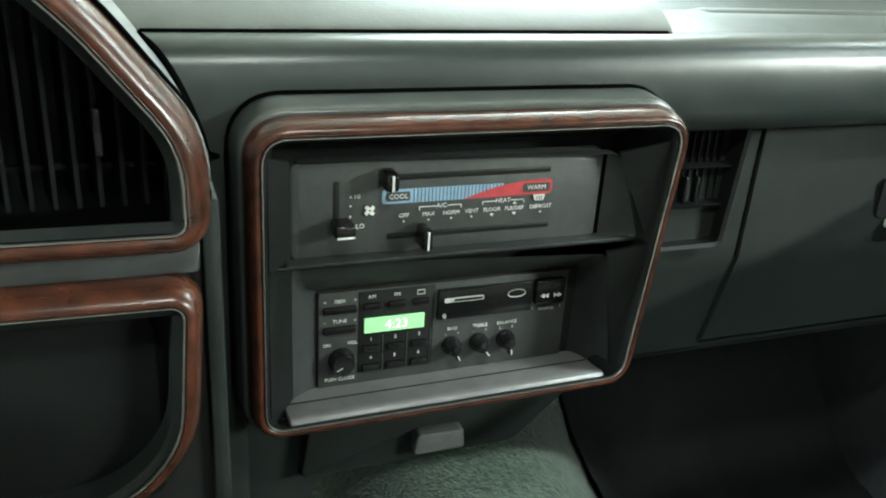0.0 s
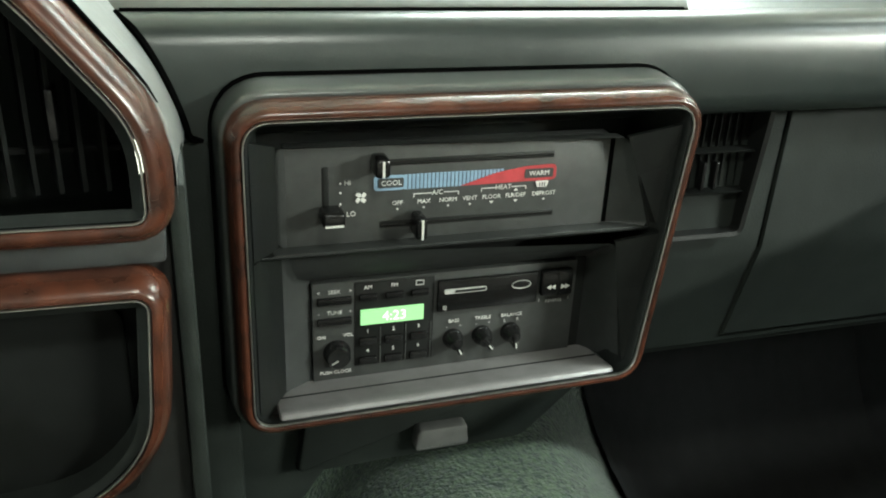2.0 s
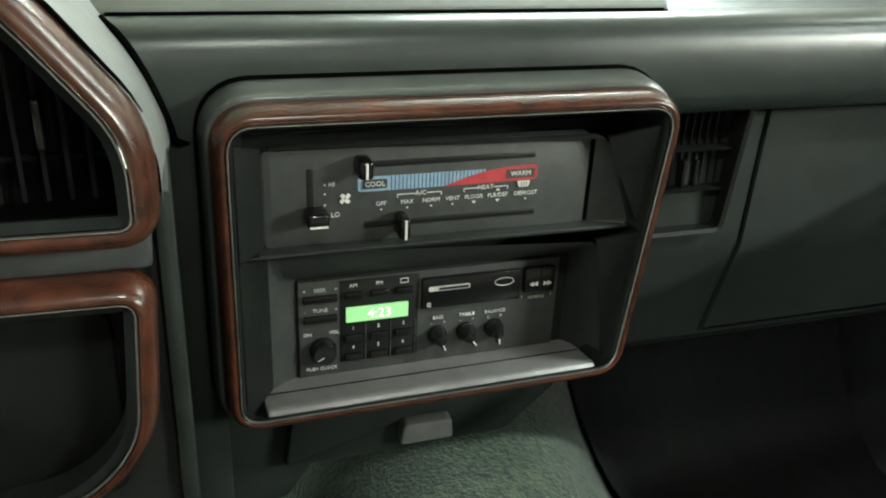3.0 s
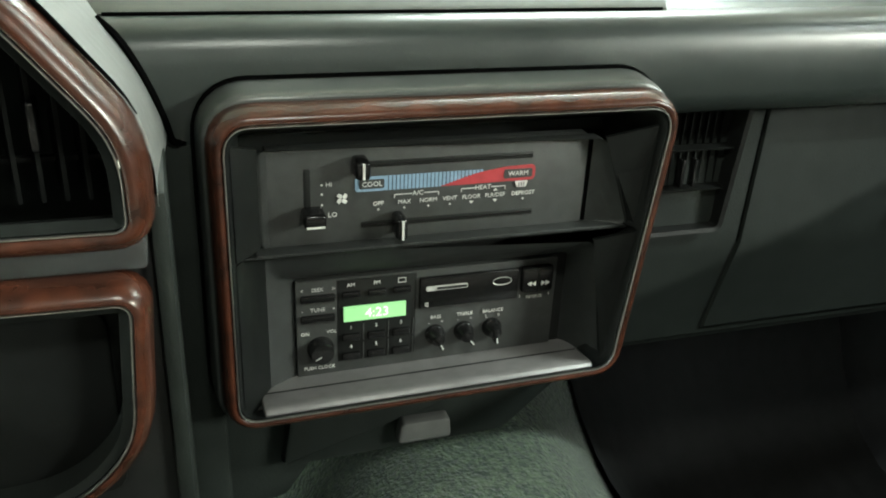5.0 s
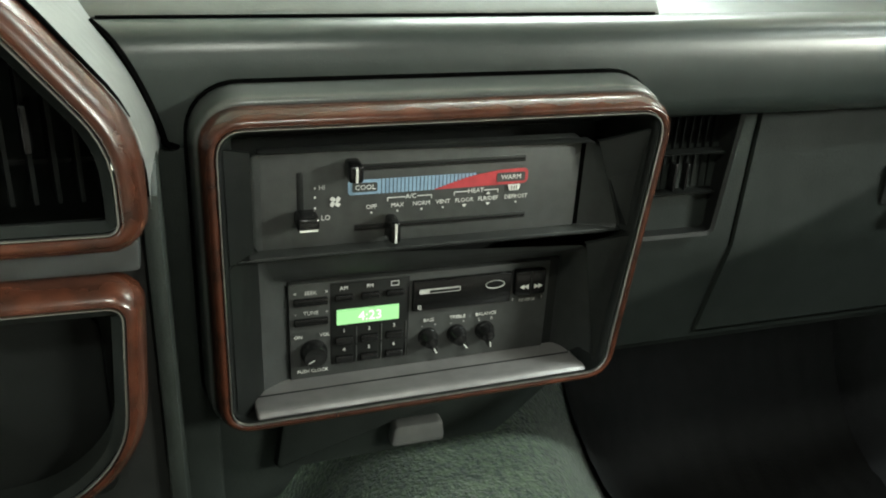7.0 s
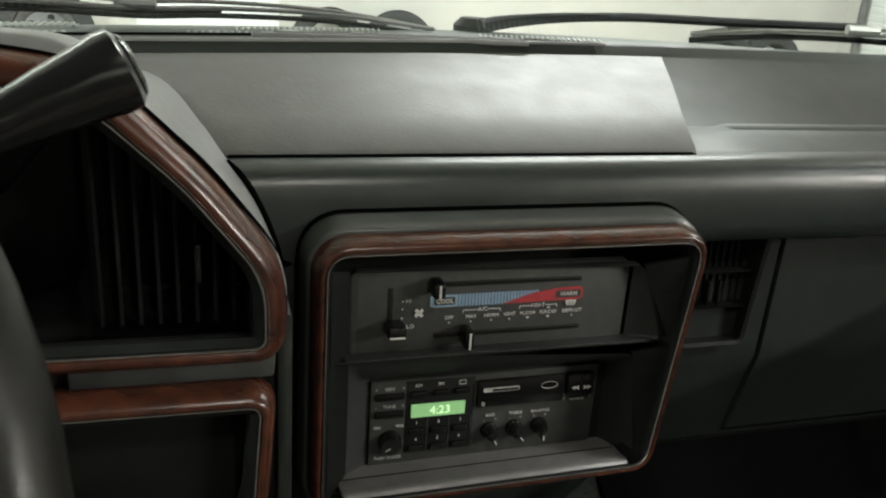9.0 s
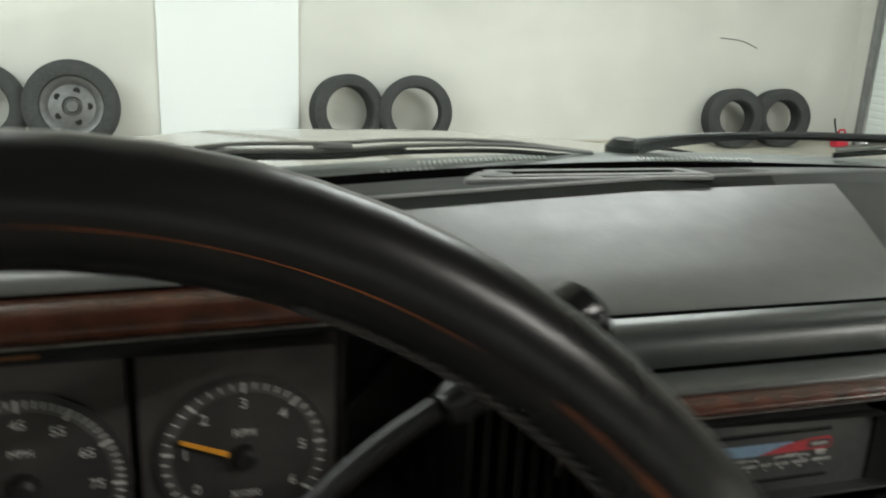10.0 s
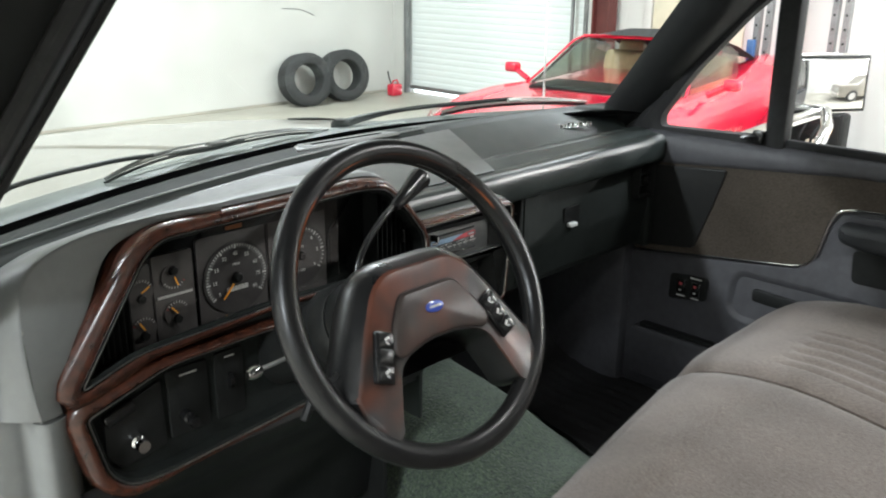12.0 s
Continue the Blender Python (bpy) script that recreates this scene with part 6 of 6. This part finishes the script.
EP = smooth_line([(-0.655, -0.050, 0), (-0.672, -0.072, 0), (-0.692, -0.079, 0), (-0.703, -0.070, 0), (-0.711, -0.050, 0), (-0.724, -0.046, 0), (-0.748, -0.034, 0), (-0.768, 0.0, 0), (-0.780, 0.06, 0)], 4)
part("panel", band([[Vector((p.x, p.y + dy, z)) for p in EP] for dy, z in ((0.010, 1.0895), (0.0, 1.088), (0.0, 1.06), (0.006, 0.95), (0.04, 0.75), (0.07, 0.6))], False), PAD_LIT, end, smooth=60)
part("outer_panel", band([[Vector((p.x, p.y + dy, z)) for p in EP[14:]] for dy, z in ((0.0, 1.087), (0.0, 1.14), (0.003, 1.165), (0.012, 1.185), (0.045, 1.215), (0.085, 1.234), (0.12, 1.240))], False), PAD_LIT, end, smooth=60)
part("inner_wall", band([[Vector((p.x * 0.985, p.y + 0.010, z)) for p in EP[:16]] for z in (1.12, 1.06)], False), BLACK, end)
for k in range(3):
    part("vent_slot", moved(box(-0.002, 0.002, -0.016, 0.016, 1.195 + 0.012 * k, 1.200 + 0.012 * k), pose(-0.735, -0.022, 0, 0, 0, 25)), BLACK, end)


# ---- steering wheel, column, shift lever ----
WC, WT, WR = Vector((-0.368, -0.328, 1.219)), 29.3, 0.172
WM = Matrix.Translation(WC) @ Matrix.Rotation(radians(90 - WT), 4, "X")  # local x right, y up along the rim plane, z towards the driver


def wxy(p, z):
    return WM @ Vector((p[0], p[1], z))


wheel = thing("steering_wheel", WC, "dark stitched steering wheel with worn brownish centre pad", "steering wheel")
NR = 72
part("rim", tube([WM @ Vector((WR * math.cos(2 * math.pi * k / NR), WR * math.sin(2 * math.pi * k / NR), 0)) for k in range(NR)], 0.0138, 16, True), LEATHER, wheel, smooth=80)
# orange reflection on the rim, painted as a streak that swells twice
glint = []
for a in [radians(8 + 2.2 * k) for k in range(80)]:
    half = 0.4 + 5.5 * math.exp(-((a - radians(28)) / 0.35) ** 2) + 7.0 * math.exp(-((a - radians(128)) / 0.42) ** 2)
    glint.append([WM @ Vector(((WR - 0.01405 * math.cos(radians(b))) * math.cos(a), (WR - 0.01405 * math.cos(radians(b))) * math.sin(a), 0.01405 * math.sin(radians(b)))) for b in (55 - half, 55, 55 + half)])
part("rim_glint", band(glint, False), mat("orange_glint", (0.24, 0.066, 0.018), 0.34, spec=0.3, color2=(0.014, 0.012, 0.012), scale=22, detail=6, low=0.38, high=0.60), wheel, "reddish streak along the inner rim, a painted reflection")
THREAD = mat("dark_thread", (0.026, 0.024, 0.022), 0.8, scale=300, spec=0.15)
st_bm = tube([(0, -0.0021, 0.0007), (0, 0, 0.0016), (0, 0.0021, 0.0007)], 0.0009, 5)
st_mesh = mesh_of("stitch", st_bm, THREAD)
for k in range(70):
    a = radians(-32 + 100 * k / 69)
    s = new("stitch", st_mesh)
    s.parent = wheel
    s.matrix_local = Matrix.Translation(-WC) @ WM @ Matrix.Rotation(a, 4, "Z") @ Matrix.Translation((WR - 0.0128, 0, 0.0035)) @ Matrix.Rotation(radians(-70), 4, "Y") @ Matrix.Rotation(radians(25), 4, "Z")
# hub: an upside-down U whose two legs run into the rim
HALF = [(0.052, 0.055), (0.082, 0.037), (0.112, -0.008), (0.137, -0.054), (0.150, -0.076), (0.128, -0.112), (0.104, -0.135), (0.090, -0.128), (0.082, -0.104), (0.066, -0.064), (0.048, -0.0535), (0.018, -0.0480)]
HUB = HALF + [(-x, y) for x, y in HALF[::-1]]
HRAD = [0.020, 0.02, 0.02, 0.01, 0.006, 0.006, 0.006, 0.006, 0.01, 0.014, 0.012, 0.01]
HR = fillet(HUB, HRAD + HRAD[::-1], 4)


def hub_loop(o, z):
    """Hub outline drawn in by o on its outer side, hardly on the arch."""
    out = []
    for p, q in zip(HR, inset(HR, o)):
        arch = abs(p[0]) < 0.100 and p[1] < -0.040
        k = 0.12 if arch else 0.15 if p[1] < -0.085 else 1.0
        out.append(wxy((p[0] + (q[0] - p[0]) * k, p[1] + (q[1] - p[1]) * k), z))
    return out


WORNBROWN = mat("worn_brown_vinyl", (0.105, 0.034, 0.019), 0.36, spec=0.35, color2=(0.022, 0.018, 0.016), scale=10, detail=3, low=0.38, high=0.54, grain=0.15, grain_scale=500, stain=0.3, stain_scale=25, dist=0.0005)
HORN = mat("worn_horn_vinyl", (0.042, 0.033, 0.029), 0.38, spec=0.35, color2=(0.085, 0.031, 0.019), scale=12, detail=3, low=0.50, high=0.72, grain=0.2, grain_scale=600, stain=0.25, stain_scale=30, dist=0.0005)
part("hub_pad", band([hub_loop(0.012, -0.042), hub_loop(0.001, -0.034), hub_loop(0.0, -0.022), hub_loop(0.002, -0.010), hub_loop(0.008, 0.000), hub_loop(0.016, 0.0080)], True, True, False), LEATHER, wheel, "dark padded hub with sloping flanks and two legs", smooth=60)
part("worn_shoulder", band([hub_loop(0.016, 0.0080), hub_loop(0.0185, 0.0102), hub_loop(0.021, 0.0112)], True, False, True), WORNBROWN, wheel, "worn reddish brown shoulders round the horn pad", smooth=60)
CP = [(-0.040, 0.011), (0.040, 0.011), (0.063, -0.021), (0.074, -0.044), (0.064, -0.0555), (0.046, -0.0500), (0.018, -0.0445), (-0.018, -0.0445), (-0.046, -0.0500), (-0.064, -0.0555), (-0.074, -0.044), (-0.063, -0.021)]
CPR = fillet(CP, 0.009, 4)
part("pad_groove", band([[wxy(p, 0.0108) for p in inset(CPR, -0.0018)], [wxy(p, 0.0116) for p in inset(CPR, -0.0012)]], True, False, True), BLACK, wheel, "dark groove round the horn pad")
part("horn_pad", band([[wxy(p, 0.0110) for p in CPR], [wxy(p, 0.0150) for p in inset(CPR, 0.0010)], [wxy(p, 0.0166) for p in inset(CPR, 0.004)]], True, False, True), HORN, wheel, "worn grey-brown horn pad", smooth=60)
for sx in (1, -1):
    at = pose(sx * 0.0875, -0.0455, 0, 0, -4 * sx, 22 * sx)
    sw = part("cruise_switch", moved(moved(box(-0.0125, 0.0125, -0.0275, 0.0275, 0.006, 0.0165, 0.0025), at), WM), GLOSSBLACK, wheel, "black cruise control switch pod")
    for k in (-0.0172, 0.0, 0.0172):
        part("switch_key", moved(moved(box(-0.0095, 0.0095, -0.0078, 0.0078, 0.0160, 0.0182, 0.001), at @ pose(0, k, 0)), WM), GLOSSBLACK, sw)
        if k or sx > 0:
            part("unreadable_print", moved(moved(box(-0.003, 0.003, -0.0011, 0.0011, 0.0180, 0.0185), at @ pose(0, k + 0.002, 0, 0, 0, 35)), WM), INK, sw)
            part("unreadable_print", moved(moved(box(-0.0022, 0.0022, -0.0009, 0.0009, 0.0180, 0.0185), at @ pose(0.001, k - 0.0025, 0, 0, 0, -20)), WM), DIMINK, sw)
oval = part("oval_badge", moved(turned([(0.0130, 0.015), (0.0130, 0.0176), (0.0115, 0.0182)], Matrix.Diagonal((1, 0.48, 1, 1)), 30), WM @ pose(-0.002, -0.0135, 0)), mat("blue_badge", (0.03, 0.06, 0.30), 0.3, coat=0.6, scale=40), wheel, "blue oval badge")
part("badge_bar", moved(box(-0.008, 0.008, -0.0012, 0.0012, 0.0181, 0.0185), WM @ pose(-0.002, -0.0135, 0)), DIMINK, oval)

column = thing("steering_column", (-0.368, -0.15, 1.1), "black plastic steering column shroud", "steering column")
part("shroud", moved(turned([(0.040, -0.038), (0.046, -0.050), (0.050, -0.10), (0.050, -0.17), (0.047, -0.21), (0.046, -0.36)], Matrix(), 28), WM), BLACK, column)
part("collar", moved(turned([(0.052, -0.125), (0.054, -0.13), (0.054, -0.165), (0.051, -0.17)], Matrix(), 28), WM), BLACK, column)
stalk = part("turn_stalk", tube([(-0.400, -0.185, 1.128), (-0.44, -0.186, 1.126), (-0.492, -0.187, 1.1235)], [0.0026, 0.0026, 0.003], 10), GREYSTEEL, column, "thin bright signal stalk")
part("stalk_knob", tube([(-0.490, -0.187, 1.1236), (-0.496, -0.187, 1.1232), (-0.504, -0.188, 1.1228), (-0.510, -0.188, 1.1226)], [0.004, 0.0080, 0.0080, 0.005], 14), CHROME, stalk)
part("hazard_switch", box(-0.405, -0.388, -0.21, -0.19, 1.120, 1.134, 0.003), GLOSSBLACK, column)
part("lock_lamp", box(-0.330, -0.366, -0.262, -0.258, 1.140, 1.150, 0.001), DIMINK, column)
part("tilt_lever", tube([(-0.42, -0.2, 1.09), (-0.44, -0.21, 1.07), (-0.45, -0.21, 1.05)], 0.006, 8), BLACK, column)

shift = thing("gear_shift_lever", (-0.33, -0.16, 1.15), "black column gear shift lever with tapered knob", "gear lever")
LP = smooth_line([(-0.330, -0.170, 1.130), (-0.334, -0.170, 1.160), (-0.328, -0.165, 1.190), (-0.305, -0.155, 1.222), (-0.270, -0.147, 1.248), (-0.245, -0.143, 1.262)], 5)
part("stalk", tube(LP, 0.0046, 10), GLOSSBLACK, shift, smooth=80)
d = Vector((-0.181, -0.130, 1.290)) - Vector((-0.243, -0.145, 1.262))
kp = [Vector((-0.243, -0.145, 1.262)) + d * f for f in (0, 0.05, 0.45, 0.85, 0.92, 1.0, 1.04)]
knob = part("knob", tube(kp, [0.0065, 0.0080, 0.0112, 0.0150, 0.0160, 0.0156, 0.0120], 18), GLOSSBLACK, shift, "tapered glossy black knob")
part("end_cap", tube([kp[-1], kp[-1] + d * 0.015, kp[-1] + d * 0.03], [0.0125, 0.0115, 0.008], 18), GLOSSBLACK, knob, "glossy cap at the knob's end")
part("side_button", box(-0.196, -0.184, -0.125, -0.113, 1.272, 1.285, 0.003), GLOSSBLACK, knob)

# ---- bench seat ----
seat = thing("bench_seat", (0.0, -0.65, 0.55), "wide taupe cloth bench seat with stitched channels", "seat")


def cushion(x0, x1, name, lift, channels):
    """Cushion with rounded front, welts, and a channelled insert."""
    xs = [x0 + (x1 - x0) * i / 110 for i in range(111)]
    prof = [(-0.360, 0.66), (-0.315, 0.70), (-0.285, 0.76), (-0.275, 0.82), (-0.282, 0.868), (-0.300, 0.897), (-0.325, 0.914), (-0.365, 0.928), (-0.405, 0.937), (-0.435, 0.942), (-0.447, 0.941), (-0.458, 0.942), (-0.50, 0.945), (-0.545, 0.943), (-0.60, 0.937), (-0.66, 0.929), (-0.74, 0.921), (-0.82, 0.915), (-0.90, 0.91)]
    rows = []
    for y, z in prof:
        row = []
        for x in xs:
            e = min(x - x0, x1 - x)
            end = 1 - math.exp(-(e + 0.002) / 0.022)
            zz = 0.66 + (z + lift - 0.66) * (0.955 + 0.045 * end)
            if channels and y < -0.447 and 0.335 < x < 0.515:
                zz += 0.0060 * abs(math.sin((x - 0.335) * math.pi / 0.036)) - 0.005
            yy = y - 0.012 * math.exp(-e / 0.03) * (1 if y > -0.44 else 0) - min(0.10, 0.17 * max(0.0, 0.30 - x)) * min(1.0, max(0.0, (y + 0.66) / 0.3))
            row.append(Vector((x, yy, zz + 0.002 * noise.noise(Vector((x * 14, y * 14, 1))))))
        rows.append(row)
    c = part(name, band(rows, False), SEATCLOTH, seat, smooth=70)
    for r in (0, -1):
        part("side_panel", band([[row[r] for row in rows], [Vector((row[r].x, row[r].y, 0.64)) for row in rows]], False), SEATCLOTH, c)
    part("welt", tube([Vector((x, -0.274 - min(0.10, 0.17 * max(0.0, 0.30 - x)), 0.80)) for x in xs[3:-3:5]], 0.0035, 6), SEATCLOTH, c)
    return c


cushion(-0.70, 0.2815, "cushion", 0.0, False)
cushion(0.2825, 0.735, "cushion", 0.004, True)
for x0, x1 in ((-0.70, 0.280), (0.284, 0.728)):
    b = part("backrest", moved(box(x0, x1, -0.08, 0.08, 0.0, 0.52, 0.05, 4), pose(0, -1.00, 0.86, 14, 0, 0)), SEATCLOTH, seat)
part("seat_base", box(-0.68, 0.71, -0.95, -0.40, 0.56, 0.67, 0.02), DARKTRIM, seat)

# ---- passenger door ----
door = thing("passenger_side_door", (0.80, -0.45, 0.6), "closed passenger door with dark cloth insert and bright trim line", "door")
DX = 0.775
part("core", prism([(0.115, 0.56), (0.115, 1.19), (-1.10, 1.19), (-1.10, 0.56)], DX + 0.004, DX + 0.055, yz), DOORVINYL, door, smooth=0)
# upper rail that rolls towards the glass
rail_foot = lambda y: 1.1405 - 0.088 * y
part("top_rail", band([[Vector((x, y, z)) for x, z in ((DX + 0.006, rail_foot(y) - 0.003), (DX - 0.004, rail_foot(y) + 0.002), (DX - 0.0065, rail_foot(y) + 0.010), (DX - 0.005, 1.194), (DX + 0.002, 1.204), (DX + 0.022, 1.210), (DX + 0.06, 1.210))] for y in (0.10, -0.2, -0.38)], False), DOORVINYL, door, smooth=60)
part("top_rail", band([[Vector((x, y, z)) for x, z in ((DX + 0.006, 1.171), (DX - 0.004, 1.176), (DX - 0.0065, 1.184), (DX - 0.005, 1.194), (DX + 0.002, 1.204), (DX + 0.022, 1.210), (DX + 0.06, 1.210))] for y in (-0.38, -0.7, -1.1)], False), DOORVINYL, door, smooth=60)
TRIM = [(0.107, 0.914), (-0.087, 0.940), (-0.280, 0.966), (-0.310, 0.974), (-0.328, 0.998), (-0.345, 1.075), (-0.360, 1.103), (-0.39, 1.111), (-0.60, 1.118), (-1.08, 1.12)]
CLOTH = TRIM + [(-1.08, 1.176), (-0.38, 1.176), (0.107, 1.134)]
part("cloth_insert", prism(CLOTH, DX - 0.001, DX + 0.006, yz), DOORCLOTH, door, "dark brown-grey cloth insert", smooth=0)
part("trim_line", tube([yz(p, DX - 0.003) for p in fillet(TRIM, 0.02, 4, False)], 0.0032, 8), CHROME, door, "thin chrome trim line")
# black panel in place of the shadow that the dash casts here
part("dash_shadow", prism(fillet([(0.09, 1.128), (-0.113, 1.146), (-0.088, 1.062), (-0.050, 0.950), (0.09, 0.932)], 0.01, 4), DX - 0.006, DX + 0.004, yz, 0.003), BLACK, door, "shadow of the dash on the door, as a flat black panel")
part("lower_panel", prism([(0.112, 0.57), (0.112, 0.908), (-0.087, 0.934), (-0.29, 0.962), (-0.335, 0.998), (-0.352, 1.07), (-0.37, 1.098), (-0.60, 1.11), (-1.09, 1.112), (-1.09, 0.57)], DX - 0.004, DX + 0.006, yz, 0.003), DOORVINYL, door)
# switch plate
sw = part("switch_plate", prism(fillet([(-0.002, 0.880), (-0.099, 0.889), (-0.097, 0.830), (0.0, 0.816)], 0.010, 4), DX - 0.009, DX - 0.004, yz, 0.002), BLACK, door, "black plate with two window switches")
for y in (-0.033, -0.070):
    k = part("switch_rocker", box(DX - 0.0135, DX - 0.008, y - 0.011, y + 0.011, 0.838, 0.870, 0.002), GLOSSBLACK, sw)
    part("red_mark", box(DX - 0.0142, DX - 0.0133, y - 0.0035, y + 0.0035, 0.858, 0.864), REDINK, k)
    part("unreadable_print", box(DX - 0.0142, DX - 0.0133, y - 0.0030, y + 0.0030, 0.844, 0.847), DIMINK, k)
    part("unreadable_print", box(DX - 0.0100, DX - 0.0088, y - 0.010, y + 0.010, 0.829, 0.832), DIMINK, sw)
part("unreadable_print", box(DX - 0.0100, DX - 0.0088, -0.083, -0.055, 0.878, 0.8815), DIMINK, sw)
# pull cup and armrest
cup = fillet([(-0.160, 0.925), (-0.150, 0.835), (-0.175, 0.812), (-0.46, 0.812), (-0.46, 0.925)], 0.03, 5)
part("pull_cup", band([[yz(p, DX - 0.004) for p in cup], [yz(p, DX - 0.012) for p in inset(cup, -0.006)], [yz(p, DX - 0.012) for p in inset(cup, 0.003)], [yz(p, DX + 0.004) for p in inset(cup, 0.016)]], True, False, True), DOORVINYL, door, "moulded pull cup", smooth=60)
part("inner_handle", prism(fillet([(-0.205, 0.895), (-0.205, 0.865), (-0.33, 0.862), (-0.33, 0.89)], 0.008, 3), DX - 0.010, DX + 0.002, yz, 0.003), BLACK, door)
part("armrest", prism(fillet([(-0.375, 1.090), (-0.378, 1.050), (-0.44, 1.040), (-0.85, 1.040), (-0.85, 1.095)], 0.02, 4), DX - 0.055, DX + 0.0, yz, 0.018, 3), DARKTRIM, door, "dark padded armrest")
part("armrest_recess", prism(fillet([(-0.400, 1.030), (-0.405, 0.962), (-0.80, 0.965), (-0.80, 1.035)], 0.012, 4), DX - 0.006, DX - 0.003, yz), BLACK, door)
part("map_pocket", prism(fillet([(0.085, 0.728), (-0.75, 0.735), (-0.75, 0.60), (0.085, 0.60)], 0.02, 4), DX - 0.03, DX, yz, 0.008), DOORVINYL, door)
part("pocket_mouth", box(DX - 0.028, DX - 0.006, -0.73, 0.06, 0.729, 0.740, 0.003), BLACK, door)
# frames of vent window and main window
VENT = [(0.078, 1.212), (0.082, 1.240), (0.010, 1.345), (-0.110, 1.480), (-0.150, 1.515), (-0.178, 1.515), (-0.182, 1.222)]
VR = fillet(VENT, [0.02, 0.02, 0.03, 0.03, 0.01, 0.005, 0.01], 4)
part("vent_frame", ring(VR, [(-0.004, 0.792), (0.016, 0.788), (0.020, 0.80), (0.016, 0.822), (-0.004, 0.822)], yz), RUBBER, door, "black vent window frame")
part("vent_pane", prism(VR, 0.806, 0.809, yz), CLEAR, door, "clear vent window pane").visible_shadow = False
part("division_bar", box(0.785, 0.825, -0.222, -0.184, 1.19, 1.68, 0.006), RUBBER, door, "black division bar")
part("vent_latch", join(box(0.774, 0.792, -0.180, -0.155, 1.212, 1.240, 0.005), tube([(0.778, -0.166, 1.228), (0.772, -0.150, 1.226), (0.770, -0.135, 1.221)], 0.006, 8)), GLOSSBLACK, door, "black vent window latch")
part("belt_seal", box(0.795, 0.812, -1.08, -0.222, 1.205, 1.226, 0.004), RUBBER, door)
part("window_frame", tube([(0.80, 0.02, 1.41), (0.80, -0.14, 1.56), (0.795, -0.24, 1.655), (0.79, -0.4, 1.675), (0.79, -1.06, 1.675), (0.80, -1.09, 1.60), (0.80, -1.09, 1.2)], 0.02, 8), RUBBER, door)
part("window_pane", prism([(-0.222, 1.215), (-0.222, 1.66), (-1.08, 1.66), (-1.08, 1.215)], 0.806, 0.809, yz), CLEAR, door).visible_shadow = False

# door mirror outside
mir = thing("side_mirror", (0.98, -0.15, 1.2), "rectangular door mirror with chrome shell on a bracket", "mirror")
part("shell", moved(box(-0.105, 0.105, -0.068, 0.068, 0.004, 0.035, 0.012, 3), Matrix.Translation((1.045, -0.200, 1.318)) @ (look((0, 0, 0), (-0.534, -0.845, 0.035)).to_3x3().to_4x4())), CHROME, mir)
part("gasket", moved(box(-0.101, 0.101, -0.064, 0.064, -0.0005, 0.006, 0.002), Matrix.Translation((1.045, -0.200, 1.318)) @ (look((0, 0, 0), (-0.534, -0.845, 0.035)).to_3x3().to_4x4())), BLACK, mir, "black gasket round the glass")
part("mirror_face", moved(box(-0.094, 0.094, -0.057, 0.057, -0.002, 0.0045, 0.002), Matrix.Translation((1.045, -0.200, 1.318)) @ (look((0, 0, 0), (-0.534, -0.845, 0.035)).to_3x3().to_4x4())), MIRROR, mir, "mirror glass")
part("bracket", tube([(0.84, -0.10, 1.205), (0.94, -0.15, 1.235), (1.06, -0.195, 1.258)], 0.015, 10), CHROME, mir)
part("bracket", tube([(0.84, -0.27, 1.205), (0.95, -0.245, 1.235), (1.06, -0.195, 1.258)], 0.013, 10), CHROME, mir)

dome = thing("dome_light", (0.0, -0.52, 1.70), "small cab dome light, switched on", "lamp")
part("housing", box(-0.085, 0.085, -0.575, -0.465, 1.694, 1.722, 0.006), PLASTIC, dome)
part("diffuser", box(-0.065, 0.065, -0.558, -0.482, 1.688, 1.696, 0.003), glow("dome_diffuser", (1.0, 0.97, 0.88), 3.0), dome, "glowing dome lamp lens")
